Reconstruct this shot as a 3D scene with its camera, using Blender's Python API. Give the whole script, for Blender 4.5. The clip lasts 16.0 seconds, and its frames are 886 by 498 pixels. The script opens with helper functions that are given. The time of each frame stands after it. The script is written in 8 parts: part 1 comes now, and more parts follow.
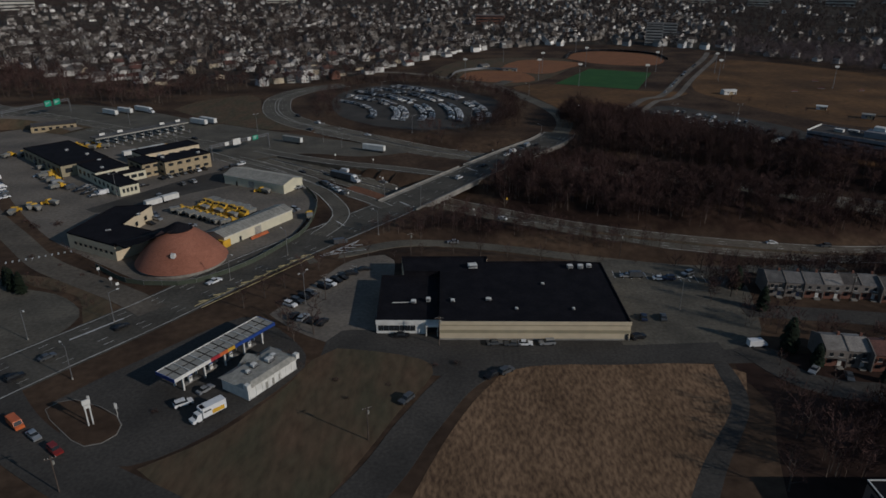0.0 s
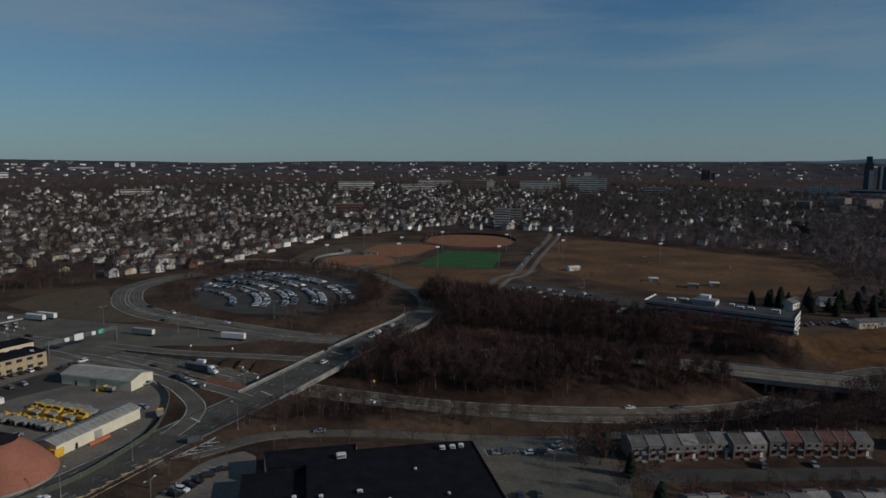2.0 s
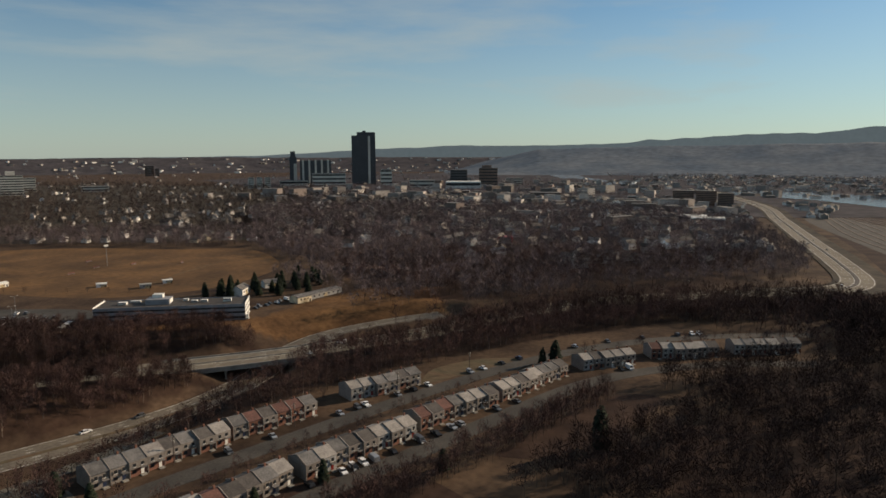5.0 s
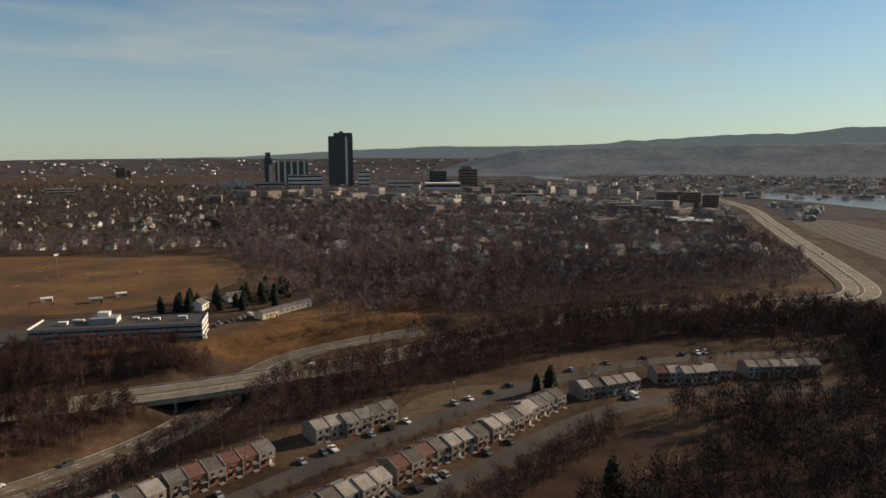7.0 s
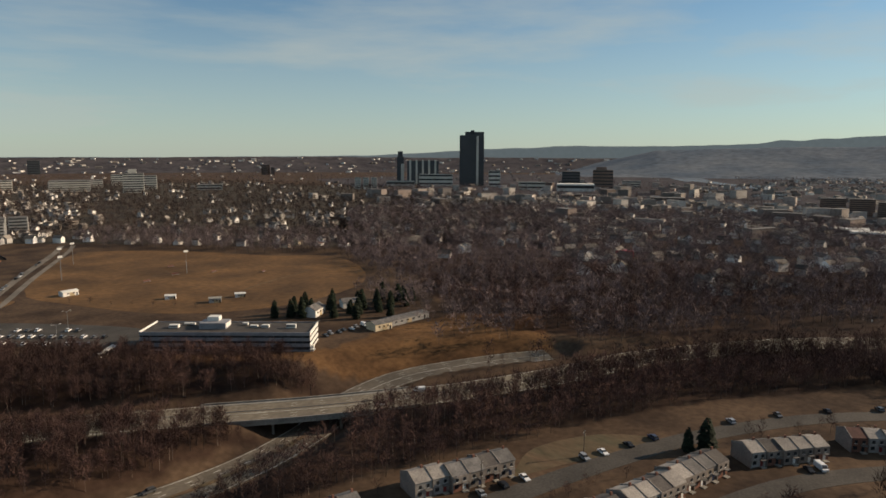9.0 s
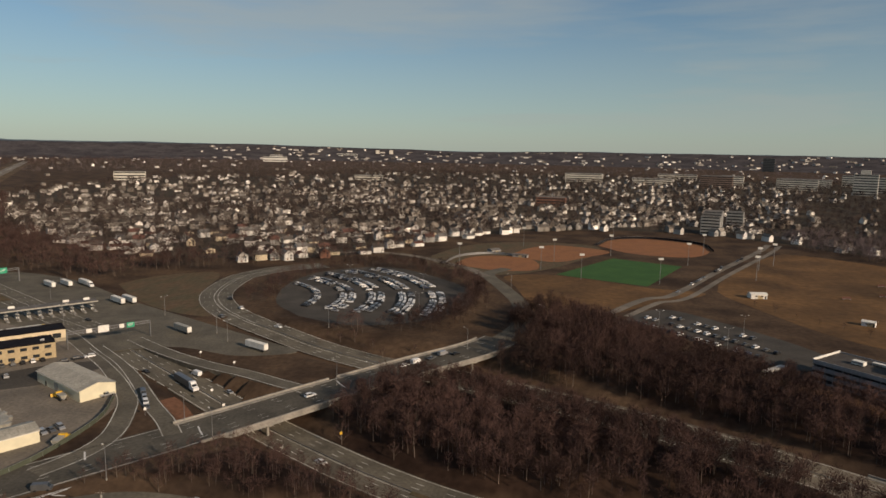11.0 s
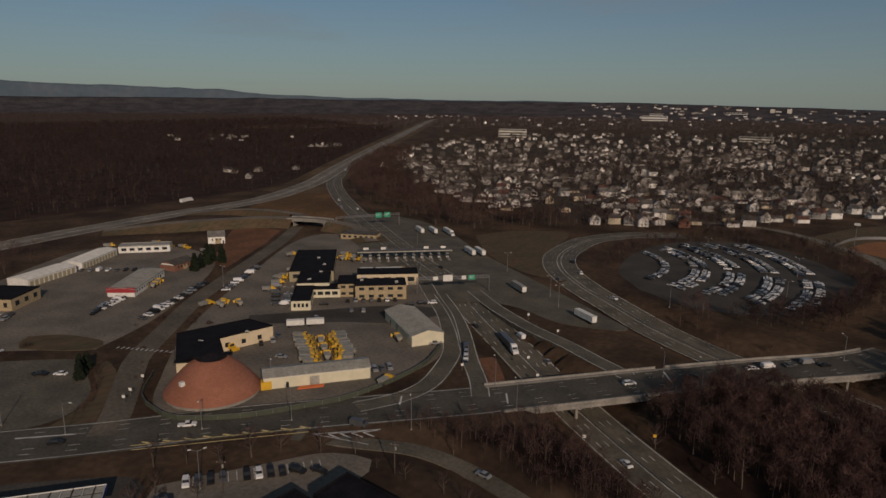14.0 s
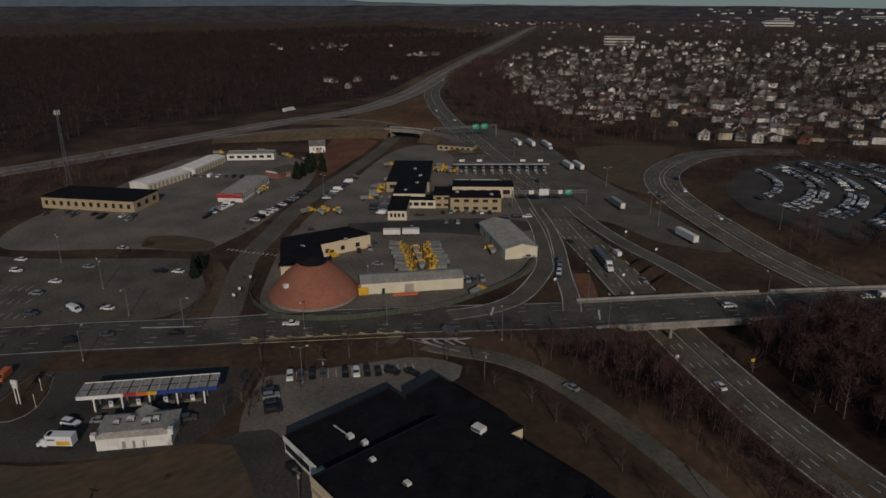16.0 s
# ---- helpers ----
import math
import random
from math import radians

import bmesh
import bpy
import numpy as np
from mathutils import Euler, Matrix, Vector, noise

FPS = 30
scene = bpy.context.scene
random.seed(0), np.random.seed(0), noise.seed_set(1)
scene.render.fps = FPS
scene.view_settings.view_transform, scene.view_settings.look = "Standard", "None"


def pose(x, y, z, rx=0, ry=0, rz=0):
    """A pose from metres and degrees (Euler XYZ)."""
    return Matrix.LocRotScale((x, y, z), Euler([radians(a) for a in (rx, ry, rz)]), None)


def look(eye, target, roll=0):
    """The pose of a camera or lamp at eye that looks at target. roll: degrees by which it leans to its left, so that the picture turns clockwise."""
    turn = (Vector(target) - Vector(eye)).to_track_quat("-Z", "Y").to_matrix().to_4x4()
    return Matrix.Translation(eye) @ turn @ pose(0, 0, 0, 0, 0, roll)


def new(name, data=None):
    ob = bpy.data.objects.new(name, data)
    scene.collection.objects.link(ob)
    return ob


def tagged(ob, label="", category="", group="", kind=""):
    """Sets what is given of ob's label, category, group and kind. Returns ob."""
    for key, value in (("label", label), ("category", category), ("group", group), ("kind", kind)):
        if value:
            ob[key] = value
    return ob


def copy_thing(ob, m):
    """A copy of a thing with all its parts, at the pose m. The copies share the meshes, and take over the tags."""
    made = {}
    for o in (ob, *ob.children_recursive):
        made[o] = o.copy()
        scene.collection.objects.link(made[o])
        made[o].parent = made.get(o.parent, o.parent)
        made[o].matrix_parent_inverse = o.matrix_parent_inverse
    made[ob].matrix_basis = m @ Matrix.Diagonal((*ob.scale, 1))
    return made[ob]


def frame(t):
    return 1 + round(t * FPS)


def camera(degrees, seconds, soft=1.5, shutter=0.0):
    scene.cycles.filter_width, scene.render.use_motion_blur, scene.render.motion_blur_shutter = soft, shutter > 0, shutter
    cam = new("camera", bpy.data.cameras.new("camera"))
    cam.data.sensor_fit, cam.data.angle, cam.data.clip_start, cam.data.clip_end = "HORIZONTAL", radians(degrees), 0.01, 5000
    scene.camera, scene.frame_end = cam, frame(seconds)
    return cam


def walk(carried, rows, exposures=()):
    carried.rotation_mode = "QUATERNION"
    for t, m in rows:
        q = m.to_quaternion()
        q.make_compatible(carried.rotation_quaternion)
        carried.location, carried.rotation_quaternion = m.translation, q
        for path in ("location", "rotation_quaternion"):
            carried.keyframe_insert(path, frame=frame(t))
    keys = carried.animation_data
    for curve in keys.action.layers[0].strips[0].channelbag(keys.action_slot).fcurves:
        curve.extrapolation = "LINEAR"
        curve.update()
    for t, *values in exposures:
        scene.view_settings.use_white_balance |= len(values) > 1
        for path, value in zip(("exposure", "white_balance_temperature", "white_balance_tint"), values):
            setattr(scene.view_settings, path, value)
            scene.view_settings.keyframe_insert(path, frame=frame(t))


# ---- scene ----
EXPOSURES = [(0, -1.33, 5700, 10), (0.8, -1.3, 5600, 9), (1.5, -1.27, 5500, 8), (2.5, -0.75, 6100, 9), (4.2, -0.05, 7100, 12), (7, 0.1, 7800, 14), (8, 0.2, 7800, 14), (10.5, -0.1, 7300, 14), (11.5, -0.4, 7900, 19), (12.5, -0.94, 7700, 20), (13.5, -1.12, 7300, 20), (14.5, -1.36, 7000, 20), (16, -1.5, 6300, 15)]
cam = camera(66.41, 16.0, soft=1.6)
walk(cam, [
    (0, pose(0.00, 0.00, 101.05, 0, 0, 0.000) @ pose(0, 0, 0, 67.050) @ pose(0, 0, 0, 0, 0, 0.191)),
    (0.5, pose(0.18, 0.49, 101.31, 0, 0, -0.759) @ pose(0, 0, 0, 67.169) @ pose(0, 0, 0, 0, 0, 0.240)),
    (1, pose(0.28, 0.61, 101.68, 0, 0, -1.619) @ pose(0, 0, 0, 74.124) @ pose(0, 0, 0, 0, 0, 0.357)),
    (1.5, pose(0.12, 0.50, 101.47, 0, 0, -2.564) @ pose(0, 0, 0, 81.976) @ pose(0, 0, 0, 0, 0, 0.371)),
    (2, pose(0.23, 0.59, 101.30, 0, 0, -11.583) @ pose(0, 0, 0, 82.295) @ pose(0, 0, 0, 0, 0, 0.310)),
    (2.5, pose(-0.11, -0.42, 101.20, 0, 0, -22.614) @ pose(0, 0, 0, 82.149) @ pose(0, 0, 0, 0, 0, 0.169)),
    (3, pose(0.14, -0.80, 101.17, 0, 0, -31.571) @ pose(0, 0, 0, 82.051) @ pose(0, 0, 0, 0, 0, 0.013)),
    (3.5, pose(0.05, -0.67, 101.07, 0, 0, -42.129) @ pose(0, 0, 0, 81.981) @ pose(0, 0, 0, 0, 0, -0.013)),
    (4, pose(-0.35, -0.91, 101.03, 0, 0, -52.240) @ pose(0, 0, 0, 81.948) @ pose(0, 0, 0, 0, 0, 0.031)),
    (4.2, pose(0.20, -0.70, 101.05, 0, 0, -53.700) @ pose(0, 0, 0, 81.956) @ pose(0, 0, 0, 0, 0, 0.015)),
    (6.5, pose(30.58, 21.16, 101.15, 0, 0, -57.045) @ pose(0, 0, 0, 82.053) @ pose(0, 0, 0, 0, 0, -0.166)),
    (7, pose(39.89, 26.62, 101.10, 0, 0, -57.650) @ pose(0, 0, 0, 82.091) @ pose(0, 0, 0, 0, 0, -0.161)),
    (7.5, pose(49.52, 32.35, 101.03, 0, 0, -57.731) @ pose(0, 0, 0, 82.108) @ pose(0, 0, 0, 0, 0, -0.111)),
    (8, pose(59.39, 38.14, 101.16, 0, 0, -56.237) @ pose(0, 0, 0, 82.101) @ pose(0, 0, 0, 0, 0, -0.070)),
    (8.2, pose(63.18, 40.49, 101.23, 0, 0, -56.434) @ pose(0, 0, 0, 82.068) @ pose(0, 0, 0, 0, 0, 0.015)),
    (10.3, pose(97.85, 69.02, 101.40, 0, 0, -19.600) @ pose(0, 0, 0, 81.757) @ pose(0, 0, 0, 0, 0, 0.521)),
    (10.5, pose(101.15, 71.74, 101.42, 0, 0, -16.031) @ pose(0, 0, 0, 81.728) @ pose(0, 0, 0, 0, 0, 0.569)),
    (10.9, look((103.914, 82.488, 100.611), (103.705, 84.456, 100.317), 1.2)),
    (11, look((104.271, 84.580, 100.607), (103.926, 86.527, 100.303), 1.1)),
    (11.5, look((106.045, 94.985, 100.483), (104.976, 96.645, 100.165), 1.2)),
    (12, look((106.439, 104.663, 100.468), (105.246, 106.238, 100.158), 1.2)),
    (12.5, look((106.134, 111.745, 100.370), (104.854, 113.251, 100.066), 1.0)),
    (13, look((106.104, 114.937, 100.081), (104.815, 116.436, 99.778), 1.0)),
    (13.5, look((106.260, 115.672, 99.752), (104.971, 117.157, 99.385), 0.9)),
    (14, look((106.238, 115.559, 99.558), (104.953, 117.028, 99.122), 0.7)),
    (14.5, look((106.054, 115.478, 99.445), (104.761, 116.917, 98.939), 0.5)),
    (15, look((105.964, 115.627, 99.296), (104.643, 117.017, 98.729), 0.3)),
    (15.5, look((105.838, 115.789, 99.123), (104.461, 117.098, 98.496), 0.1)),
    (16, look((105.846, 116.138, 99.078), (104.417, 117.359, 98.395), 0.0)),
], exposures=EXPOSURES)

# ---- world, sun ----
SUN_AZ, SUN_EL = radians(121), radians(23)
world = bpy.data.worlds.new("world")
scene.world = world
world.use_nodes = True
wn, wl = world.node_tree.nodes, world.node_tree.links
sky = wn.new("ShaderNodeTexSky")
sky.sky_type, sky.sun_disc = "NISHITA", False
sky.sun_elevation, sky.sun_rotation = SUN_EL, SUN_AZ
sky.altitude, sky.air_density, sky.dust_density, sky.ozone_density = 100, 0.9, 0.25, 3.0
back = wn["Background"]
back.inputs["Strength"].default_value = 0.085
# thin streaks of high cloud
coord, squash, streak, thin, veil = (wn.new("ShaderNode" + k) for k in ("TexCoord", "Mapping", "TexNoise", "ValToRGB", "Mix"))
squash.inputs["Scale"].default_value, squash.inputs["Rotation"].default_value = (0.9, 1.7, 8.0), (0.0, 0.12, 0.5)
streak.inputs["Scale"].default_value, streak.inputs["Detail"].default_value, streak.inputs["Roughness"].default_value = 1.6, 7, 0.55
thin.color_ramp.elements[0].position, thin.color_ramp.elements[1].position = 0.42, 0.66
thin.color_ramp.elements[0].color, thin.color_ramp.elements[1].color = (0.06, 0.06, 0.06, 1), (0.62, 0.62, 0.62, 1)
veil.data_type = "RGBA"
veil.inputs["B"].default_value = (4.5, 5.4, 5.6, 1)
wl.new(coord.outputs["Generated"], squash.inputs[0]), wl.new(squash.outputs[0], streak.inputs["Vector"])
# pale haze low in the sky
height, low, most = wn.new("ShaderNodeSeparateXYZ"), wn.new("ShaderNodeMapRange"), wn.new("ShaderNodeMath")
low.inputs["From Max"].default_value, low.inputs["To Min"].default_value, low.inputs["To Max"].default_value = 0.22, 0.6, 0.0
most.operation = "MAXIMUM"
wl.new(coord.outputs["Generated"], height.inputs[0]), wl.new(height.outputs["Z"], low.inputs["Value"])
wl.new(streak.outputs["Fac"], thin.inputs[0]), wl.new(thin.outputs[0], most.inputs[0]), wl.new(low.outputs[0], most.inputs[1])
wl.new(most.outputs[0], veil.inputs["Factor"])
tone = wn.new("ShaderNodeMix")
tone.data_type, tone.blend_type = "RGBA", "MULTIPLY"
tone.inputs["Factor"].default_value, tone.inputs["B"].default_value = 1.0, (0.74, 1.02, 1.1, 1)
wl.new(sky.outputs[0], tone.inputs["A"]), wl.new(tone.outputs["Result"], veil.inputs["A"]), wl.new(veil.outputs["Result"], back.inputs["Color"])

sun = new("sun", bpy.data.lights.new("sun", "SUN"))
sun.data.energy, sun.data.angle, sun.data.color = 5.0, radians(0.5), (1.0, 0.86, 0.7)
sun.matrix_world = look((0, 0, 300), (-math.sin(SUN_AZ) * math.cos(SUN_EL), -math.cos(SUN_AZ) * math.cos(SUN_EL), 300 - math.sin(SUN_EL)))


# ---- materials ----
def material(name, color, second=None, scale=1.0, detail=6, rough=0.85, metal=0.0, bump=0.0, fine=None, spread=(0.35, 0.65), vary=0.0, island=0.0, spec=None, stretch=None):
    """Two colours mixed by a coarse noise, a finer noise on top, bump, and a value that differs from object to object or piece to piece."""
    m = bpy.data.materials.new(name)
    m.use_nodes = True
    n, l = m.node_tree.nodes, m.node_tree.links
    bsdf = n["Principled BSDF"]
    bsdf.inputs["Roughness"].default_value, bsdf.inputs["Metallic"].default_value = rough, metal
    bsdf.inputs["Specular IOR Level"].default_value = spec if spec is not None else 0.5 if rough < 0.6 else 0.15
    second = second or tuple(c * 0.8 for c in color)
    geo = n.new("ShaderNodeNewGeometry")
    where = geo.outputs["Position"]
    if stretch:
        turn = n.new("ShaderNodeMapping")
        turn.inputs["Rotation"].default_value, turn.inputs["Scale"].default_value = (0, 0, radians(stretch[0])), (1, stretch[1], 1)
        l.new(where, turn.inputs["Vector"])
        where = turn.outputs[0]

    def mottle(size, a, b, low, high, src):
        tex = n.new("ShaderNodeTexNoise")
        tex.inputs["Scale"].default_value, tex.inputs["Detail"].default_value = size, detail
        l.new(src, tex.inputs["Vector"])
        ramp = n.new("ShaderNodeValToRGB")
        ramp.color_ramp.elements[0].position, ramp.color_ramp.elements[1].position = low, high
        ramp.color_ramp.elements[0].color, ramp.color_ramp.elements[1].color = (*a, 1), (*b, 1)
        l.new(tex.outputs["Fac"], ramp.inputs[0])
        return ramp.outputs[0], tex.outputs["Fac"]

    out, fac = mottle(scale, color, second, *spread, where)
    if fine:
        grain, fac = mottle(fine, (0.74, 0.74, 0.74), (1.2, 1.2, 1.2), 0.3, 0.7, where)
        mix = n.new("ShaderNodeMix")
        mix.data_type, mix.blend_type = "RGBA", "MULTIPLY"
        mix.inputs["Factor"].default_value = 1
        l.new(out, mix.inputs["A"]), l.new(grain, mix.inputs["B"])
        out = mix.outputs["Result"]
    for amount, source in ((vary, "object"), (island, "island")):
        if amount:
            rnd = n.new("ShaderNodeObjectInfo").outputs["Random"] if source == "object" else geo.outputs["Random Per Island"]
            rng = n.new("ShaderNodeMapRange")
            rng.inputs["To Min"].default_value, rng.inputs["To Max"].default_value = 1 - amount, 1 + amount
            l.new(rnd, rng.inputs["Value"])
            mul = n.new("ShaderNodeVectorMath")
            mul.operation = "SCALE"
            l.new(out, mul.inputs[0]), l.new(rng.outputs[0], mul.inputs["Scale"])
            out = mul.outputs[0]
    l.new(out, bsdf.inputs["Base Color"])
    if bump:
        b = n.new("ShaderNodeBump")
        b.inputs["Strength"].default_value = bump
        b.inputs["Distance"].default_value = 0.3
        l.new(fac, b.inputs["Height"]), l.new(b.outputs[0], bsdf.inputs["Normal"])
    return m


M = {}


def mat(key, *args, **kw):
    M[key] = material(key, *args, **kw)


mat("earth", (0.1, 0.066, 0.043), (0.04, 0.027, 0.02), 0.03, fine=0.35, bump=0.4, spec=0.05)
mat("ground_mix", (0.1, 0.066, 0.043), (0.04, 0.027, 0.02), 0.03, fine=0.35, bump=0.4, spec=0.05)
gn, gl = M["ground_mix"].node_tree.nodes, M["ground_mix"].node_tree.links
base = gn["Principled BSDF"].inputs["Base Color"]
# first tint darkens the ground under woods: tree shade in colour, plus litter
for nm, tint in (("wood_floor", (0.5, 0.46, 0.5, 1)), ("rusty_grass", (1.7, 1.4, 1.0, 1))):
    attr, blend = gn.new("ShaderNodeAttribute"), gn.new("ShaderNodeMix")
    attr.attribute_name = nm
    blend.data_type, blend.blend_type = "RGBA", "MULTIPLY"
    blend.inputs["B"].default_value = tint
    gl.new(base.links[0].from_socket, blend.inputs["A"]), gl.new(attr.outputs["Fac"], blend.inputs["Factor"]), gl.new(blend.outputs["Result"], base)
mat("boulevard_asphalt", (0.1, 0.092, 0.076), (0.066, 0.061, 0.051), 0.08, fine=0.9, rough=0.88)
mat("asphalt", (0.078, 0.071, 0.062), (0.05, 0.046, 0.041), 0.06, fine=1.2, rough=0.9)
mat("road_concrete", (0.2, 0.172, 0.13), (0.145, 0.125, 0.098), 0.05, fine=0.5, rough=0.88)
mat("road_asphalt", (0.138, 0.124, 0.098), (0.09, 0.082, 0.066), 0.08, fine=0.9, rough=0.88)
mat("road_worn", (0.15, 0.128, 0.1), (0.098, 0.085, 0.068), 0.06, fine=0.7, rough=0.9)
mat("lot_asphalt", (0.205, 0.178, 0.145), (0.13, 0.115, 0.097), 0.05, fine=0.8, rough=0.9)
mat("old_concrete", (0.30, 0.28, 0.245), (0.21, 0.2, 0.18), 0.15, fine=1.5)
mat("paint_white", (0.7, 0.7, 0.68), (0.45, 0.45, 0.44), 0.5)
mat("paint_yellow", (0.75, 0.6, 0.28), (0.6, 0.48, 0.22), 0.5)
mat("lawn", (0.085, 0.073, 0.045), (0.12, 0.08, 0.05), 0.11, fine=0.5, bump=0.3, spec=0.1, stretch=(-30, 0.4))
mat("dry_grass", (0.27, 0.172, 0.1), (0.105, 0.066, 0.042), 1.1, detail=14, fine=0.1, bump=0.6, spec=0.05, spread=(0.34, 0.66), stretch=(-32, 0.4))
mat("red_earth", (0.2, 0.098, 0.06), (0.13, 0.068, 0.042), 0.06, fine=0.5, bump=0.3, spec=0.05)
mat("meadow", (0.165, 0.092, 0.042), (0.085, 0.05, 0.026), 0.02, fine=0.2, bump=0.3, spec=0.1)
mat("suburb_ground", (0.085, 0.07, 0.052), (0.04, 0.035, 0.03), 0.02, fine=0.15, spec=0.05)
mat("dry_verge", (0.15, 0.105, 0.062), (0.07, 0.05, 0.034), 0.012, fine=0.12, bump=0.2, spec=0.05)
mat("turf", (0.032, 0.088, 0.026), (0.044, 0.108, 0.03), 0.06, fine=0.8)
mat("infield", (0.27, 0.12, 0.055), (0.22, 0.1, 0.05), 0.08, fine=0.6)
mat("roof_black", (0.009, 0.0085, 0.011), (0.015, 0.014, 0.017), 0.2, fine=1.0, rough=0.85, spec=0.08)
mat("cream_metal", (0.62, 0.52, 0.36), (0.55, 0.46, 0.32), 0.4, rough=0.6)
mat("cream_band", (0.36, 0.31, 0.2), (0.31, 0.27, 0.18), 0.4, rough=0.6)
mat("white_wall", (0.72, 0.71, 0.66), (0.6, 0.59, 0.55), 0.5, rough=0.7)
mat("tan_brick", (0.42, 0.33, 0.2), (0.34, 0.27, 0.17), 0.6, fine=4)
mat("glass_dark", (0.02, 0.023, 0.026), (0.03, 0.033, 0.036), 0.5, rough=0.25, spec=0.35)
mat("shingle_red", (0.32, 0.135, 0.088), (0.27, 0.112, 0.072), 0.12, fine=3.5, island=0.05)
mat("shed_metal", (0.66, 0.61, 0.45), (0.58, 0.54, 0.4), 0.3, rough=0.6)
mat("paint_worn", (0.66, 0.65, 0.6), (0.3, 0.29, 0.265), 0.12, fine=1.5)
mat("metal_roof", (0.34, 0.325, 0.28), (0.26, 0.25, 0.215), 0.2, fine=1.2, rough=0.55)
mat("steel", (0.3, 0.3, 0.3), (0.2, 0.2, 0.2), 1.0, rough=0.5, metal=0.6)


# leaf litter colour taken below the earth's, with tree shade mixed in
mat("litter", (0.058, 0.036, 0.027), (0.028, 0.018, 0.015), 0.05, fine=0.4, spec=0.05)
mat("twig", (0.094, 0.056, 0.049), (0.046, 0.029, 0.026), 0.02, island=0.35, spec=0.03)
# paler, greyer copy of twig for far woods, haze put into the colour
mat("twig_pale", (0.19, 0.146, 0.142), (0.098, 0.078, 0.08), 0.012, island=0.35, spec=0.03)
mat("twig_grey", (0.085, 0.064, 0.056), (0.036, 0.028, 0.026), 0.02, island=0.4, spec=0.03)
mat("twig_dark", (0.05, 0.032, 0.028), (0.026, 0.017, 0.016), 0.02, island=0.35, spec=0.03)
mat("bark", (0.14, 0.11, 0.09), (0.06, 0.047, 0.04), 0.3, island=0.45)
mat("needles", (0.011, 0.017, 0.01), (0.02, 0.028, 0.015), 0.1, island=0.4)
mat("house_wall", (0.2, 0.175, 0.15), (0.8, 0.77, 0.72), 0.016, spread=(0.41, 0.62), island=0.5, fine=0.8)
mat("city_wall", (0.2, 0.16, 0.14), (0.42, 0.39, 0.35), 0.004, spread=(0.4, 0.6), island=0.5, fine=0.3)
mat("house_roof", (0.075, 0.066, 0.06), (0.23, 0.205, 0.175), 0.012, spread=(0.4, 0.65), island=0.5, fine=0.7)
mat("siding_white", (0.76, 0.74, 0.69), (0.66, 0.64, 0.6), 0.3, fine=2.5, vary=0.1)
mat("siding_cream", (0.62, 0.53, 0.38), (0.54, 0.46, 0.33), 0.3, fine=2.5, vary=0.15)
# terrace siding darker, roof paler: front shade and roof sun in the colours
mat("siding_taupe", (0.23, 0.2, 0.175), (0.18, 0.16, 0.14), 0.3, fine=2.5, vary=0.15)
mat("roof_pale", (0.3, 0.275, 0.245), (0.22, 0.2, 0.18), 0.3, fine=2, vary=0.2)
mat("siding_grey", (0.33, 0.325, 0.31), (0.27, 0.265, 0.25), 0.3, fine=2.5, vary=0.15)
mat("brick_red", (0.22, 0.105, 0.075), (0.17, 0.085, 0.062), 0.5, fine=3, vary=0.15)
mat("roof_grey", (0.17, 0.16, 0.15), (0.11, 0.105, 0.1), 0.3, fine=2, vary=0.2)
mat("roof_dark", (0.07, 0.062, 0.058), (0.1, 0.09, 0.08), 0.3, fine=2, vary=0.2)
mat("roof_brown", (0.14, 0.07, 0.056), (0.1, 0.054, 0.045), 0.3, fine=2, vary=0.2)
mat("car_white", (0.75, 0.75, 0.74), (0.7, 0.7, 0.69), 0.5, rough=0.25)
mat("car_silver", (0.42, 0.43, 0.44), (0.38, 0.39, 0.4), 0.5, rough=0.3, metal=0.5)
mat("car_black", (0.012, 0.012, 0.014), (0.02, 0.02, 0.022), 0.5, rough=0.35, spec=0.25)
mat("car_grey", (0.1, 0.105, 0.11), (0.13, 0.135, 0.14), 0.5, rough=0.3, metal=0.4)
mat("car_red", (0.22, 0.025, 0.02), (0.18, 0.02, 0.018), 0.5, rough=0.3)
mat("car_blue", (0.025, 0.035, 0.07), (0.02, 0.03, 0.06), 0.5, rough=0.3)
mat("car_orange", (0.6, 0.15, 0.04), (0.5, 0.12, 0.04), 0.5, rough=0.4)
mat("yellow_paint", (0.68, 0.40, 0.03), (0.55, 0.32, 0.03), 0.5, rough=0.45)
mat("rubber", (0.02, 0.02, 0.02), (0.03, 0.03, 0.03), 1.0, rough=0.9)
mat("sign_green", (0.01, 0.3, 0.17), (0.01, 0.26, 0.15), 0.5, rough=0.5)
mat("red_metal", (0.36, 0.03, 0.04), (0.3, 0.03, 0.035), 0.4, rough=0.5)
mat("blue_metal", (0.025, 0.06, 0.25), (0.02, 0.05, 0.2), 0.4, rough=0.4)
mat("band_grey", (0.27, 0.27, 0.28), (0.22, 0.22, 0.23), 0.2, fine=1.5, rough=0.6)
mat("pale_stone", (0.6, 0.57, 0.5), (0.5, 0.48, 0.42), 0.05, fine=0.3)
mat("dark_tower", (0.035, 0.04, 0.046), (0.05, 0.055, 0.06), 0.02, rough=0.5)
mat("brown_tower", (0.2, 0.14, 0.115), (0.15, 0.11, 0.09), 0.02, fine=0.2)
# ridge tinted blue and made to glow, standing in for distance haze
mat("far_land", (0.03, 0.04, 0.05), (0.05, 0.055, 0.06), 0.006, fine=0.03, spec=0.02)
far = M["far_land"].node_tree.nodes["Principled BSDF"]
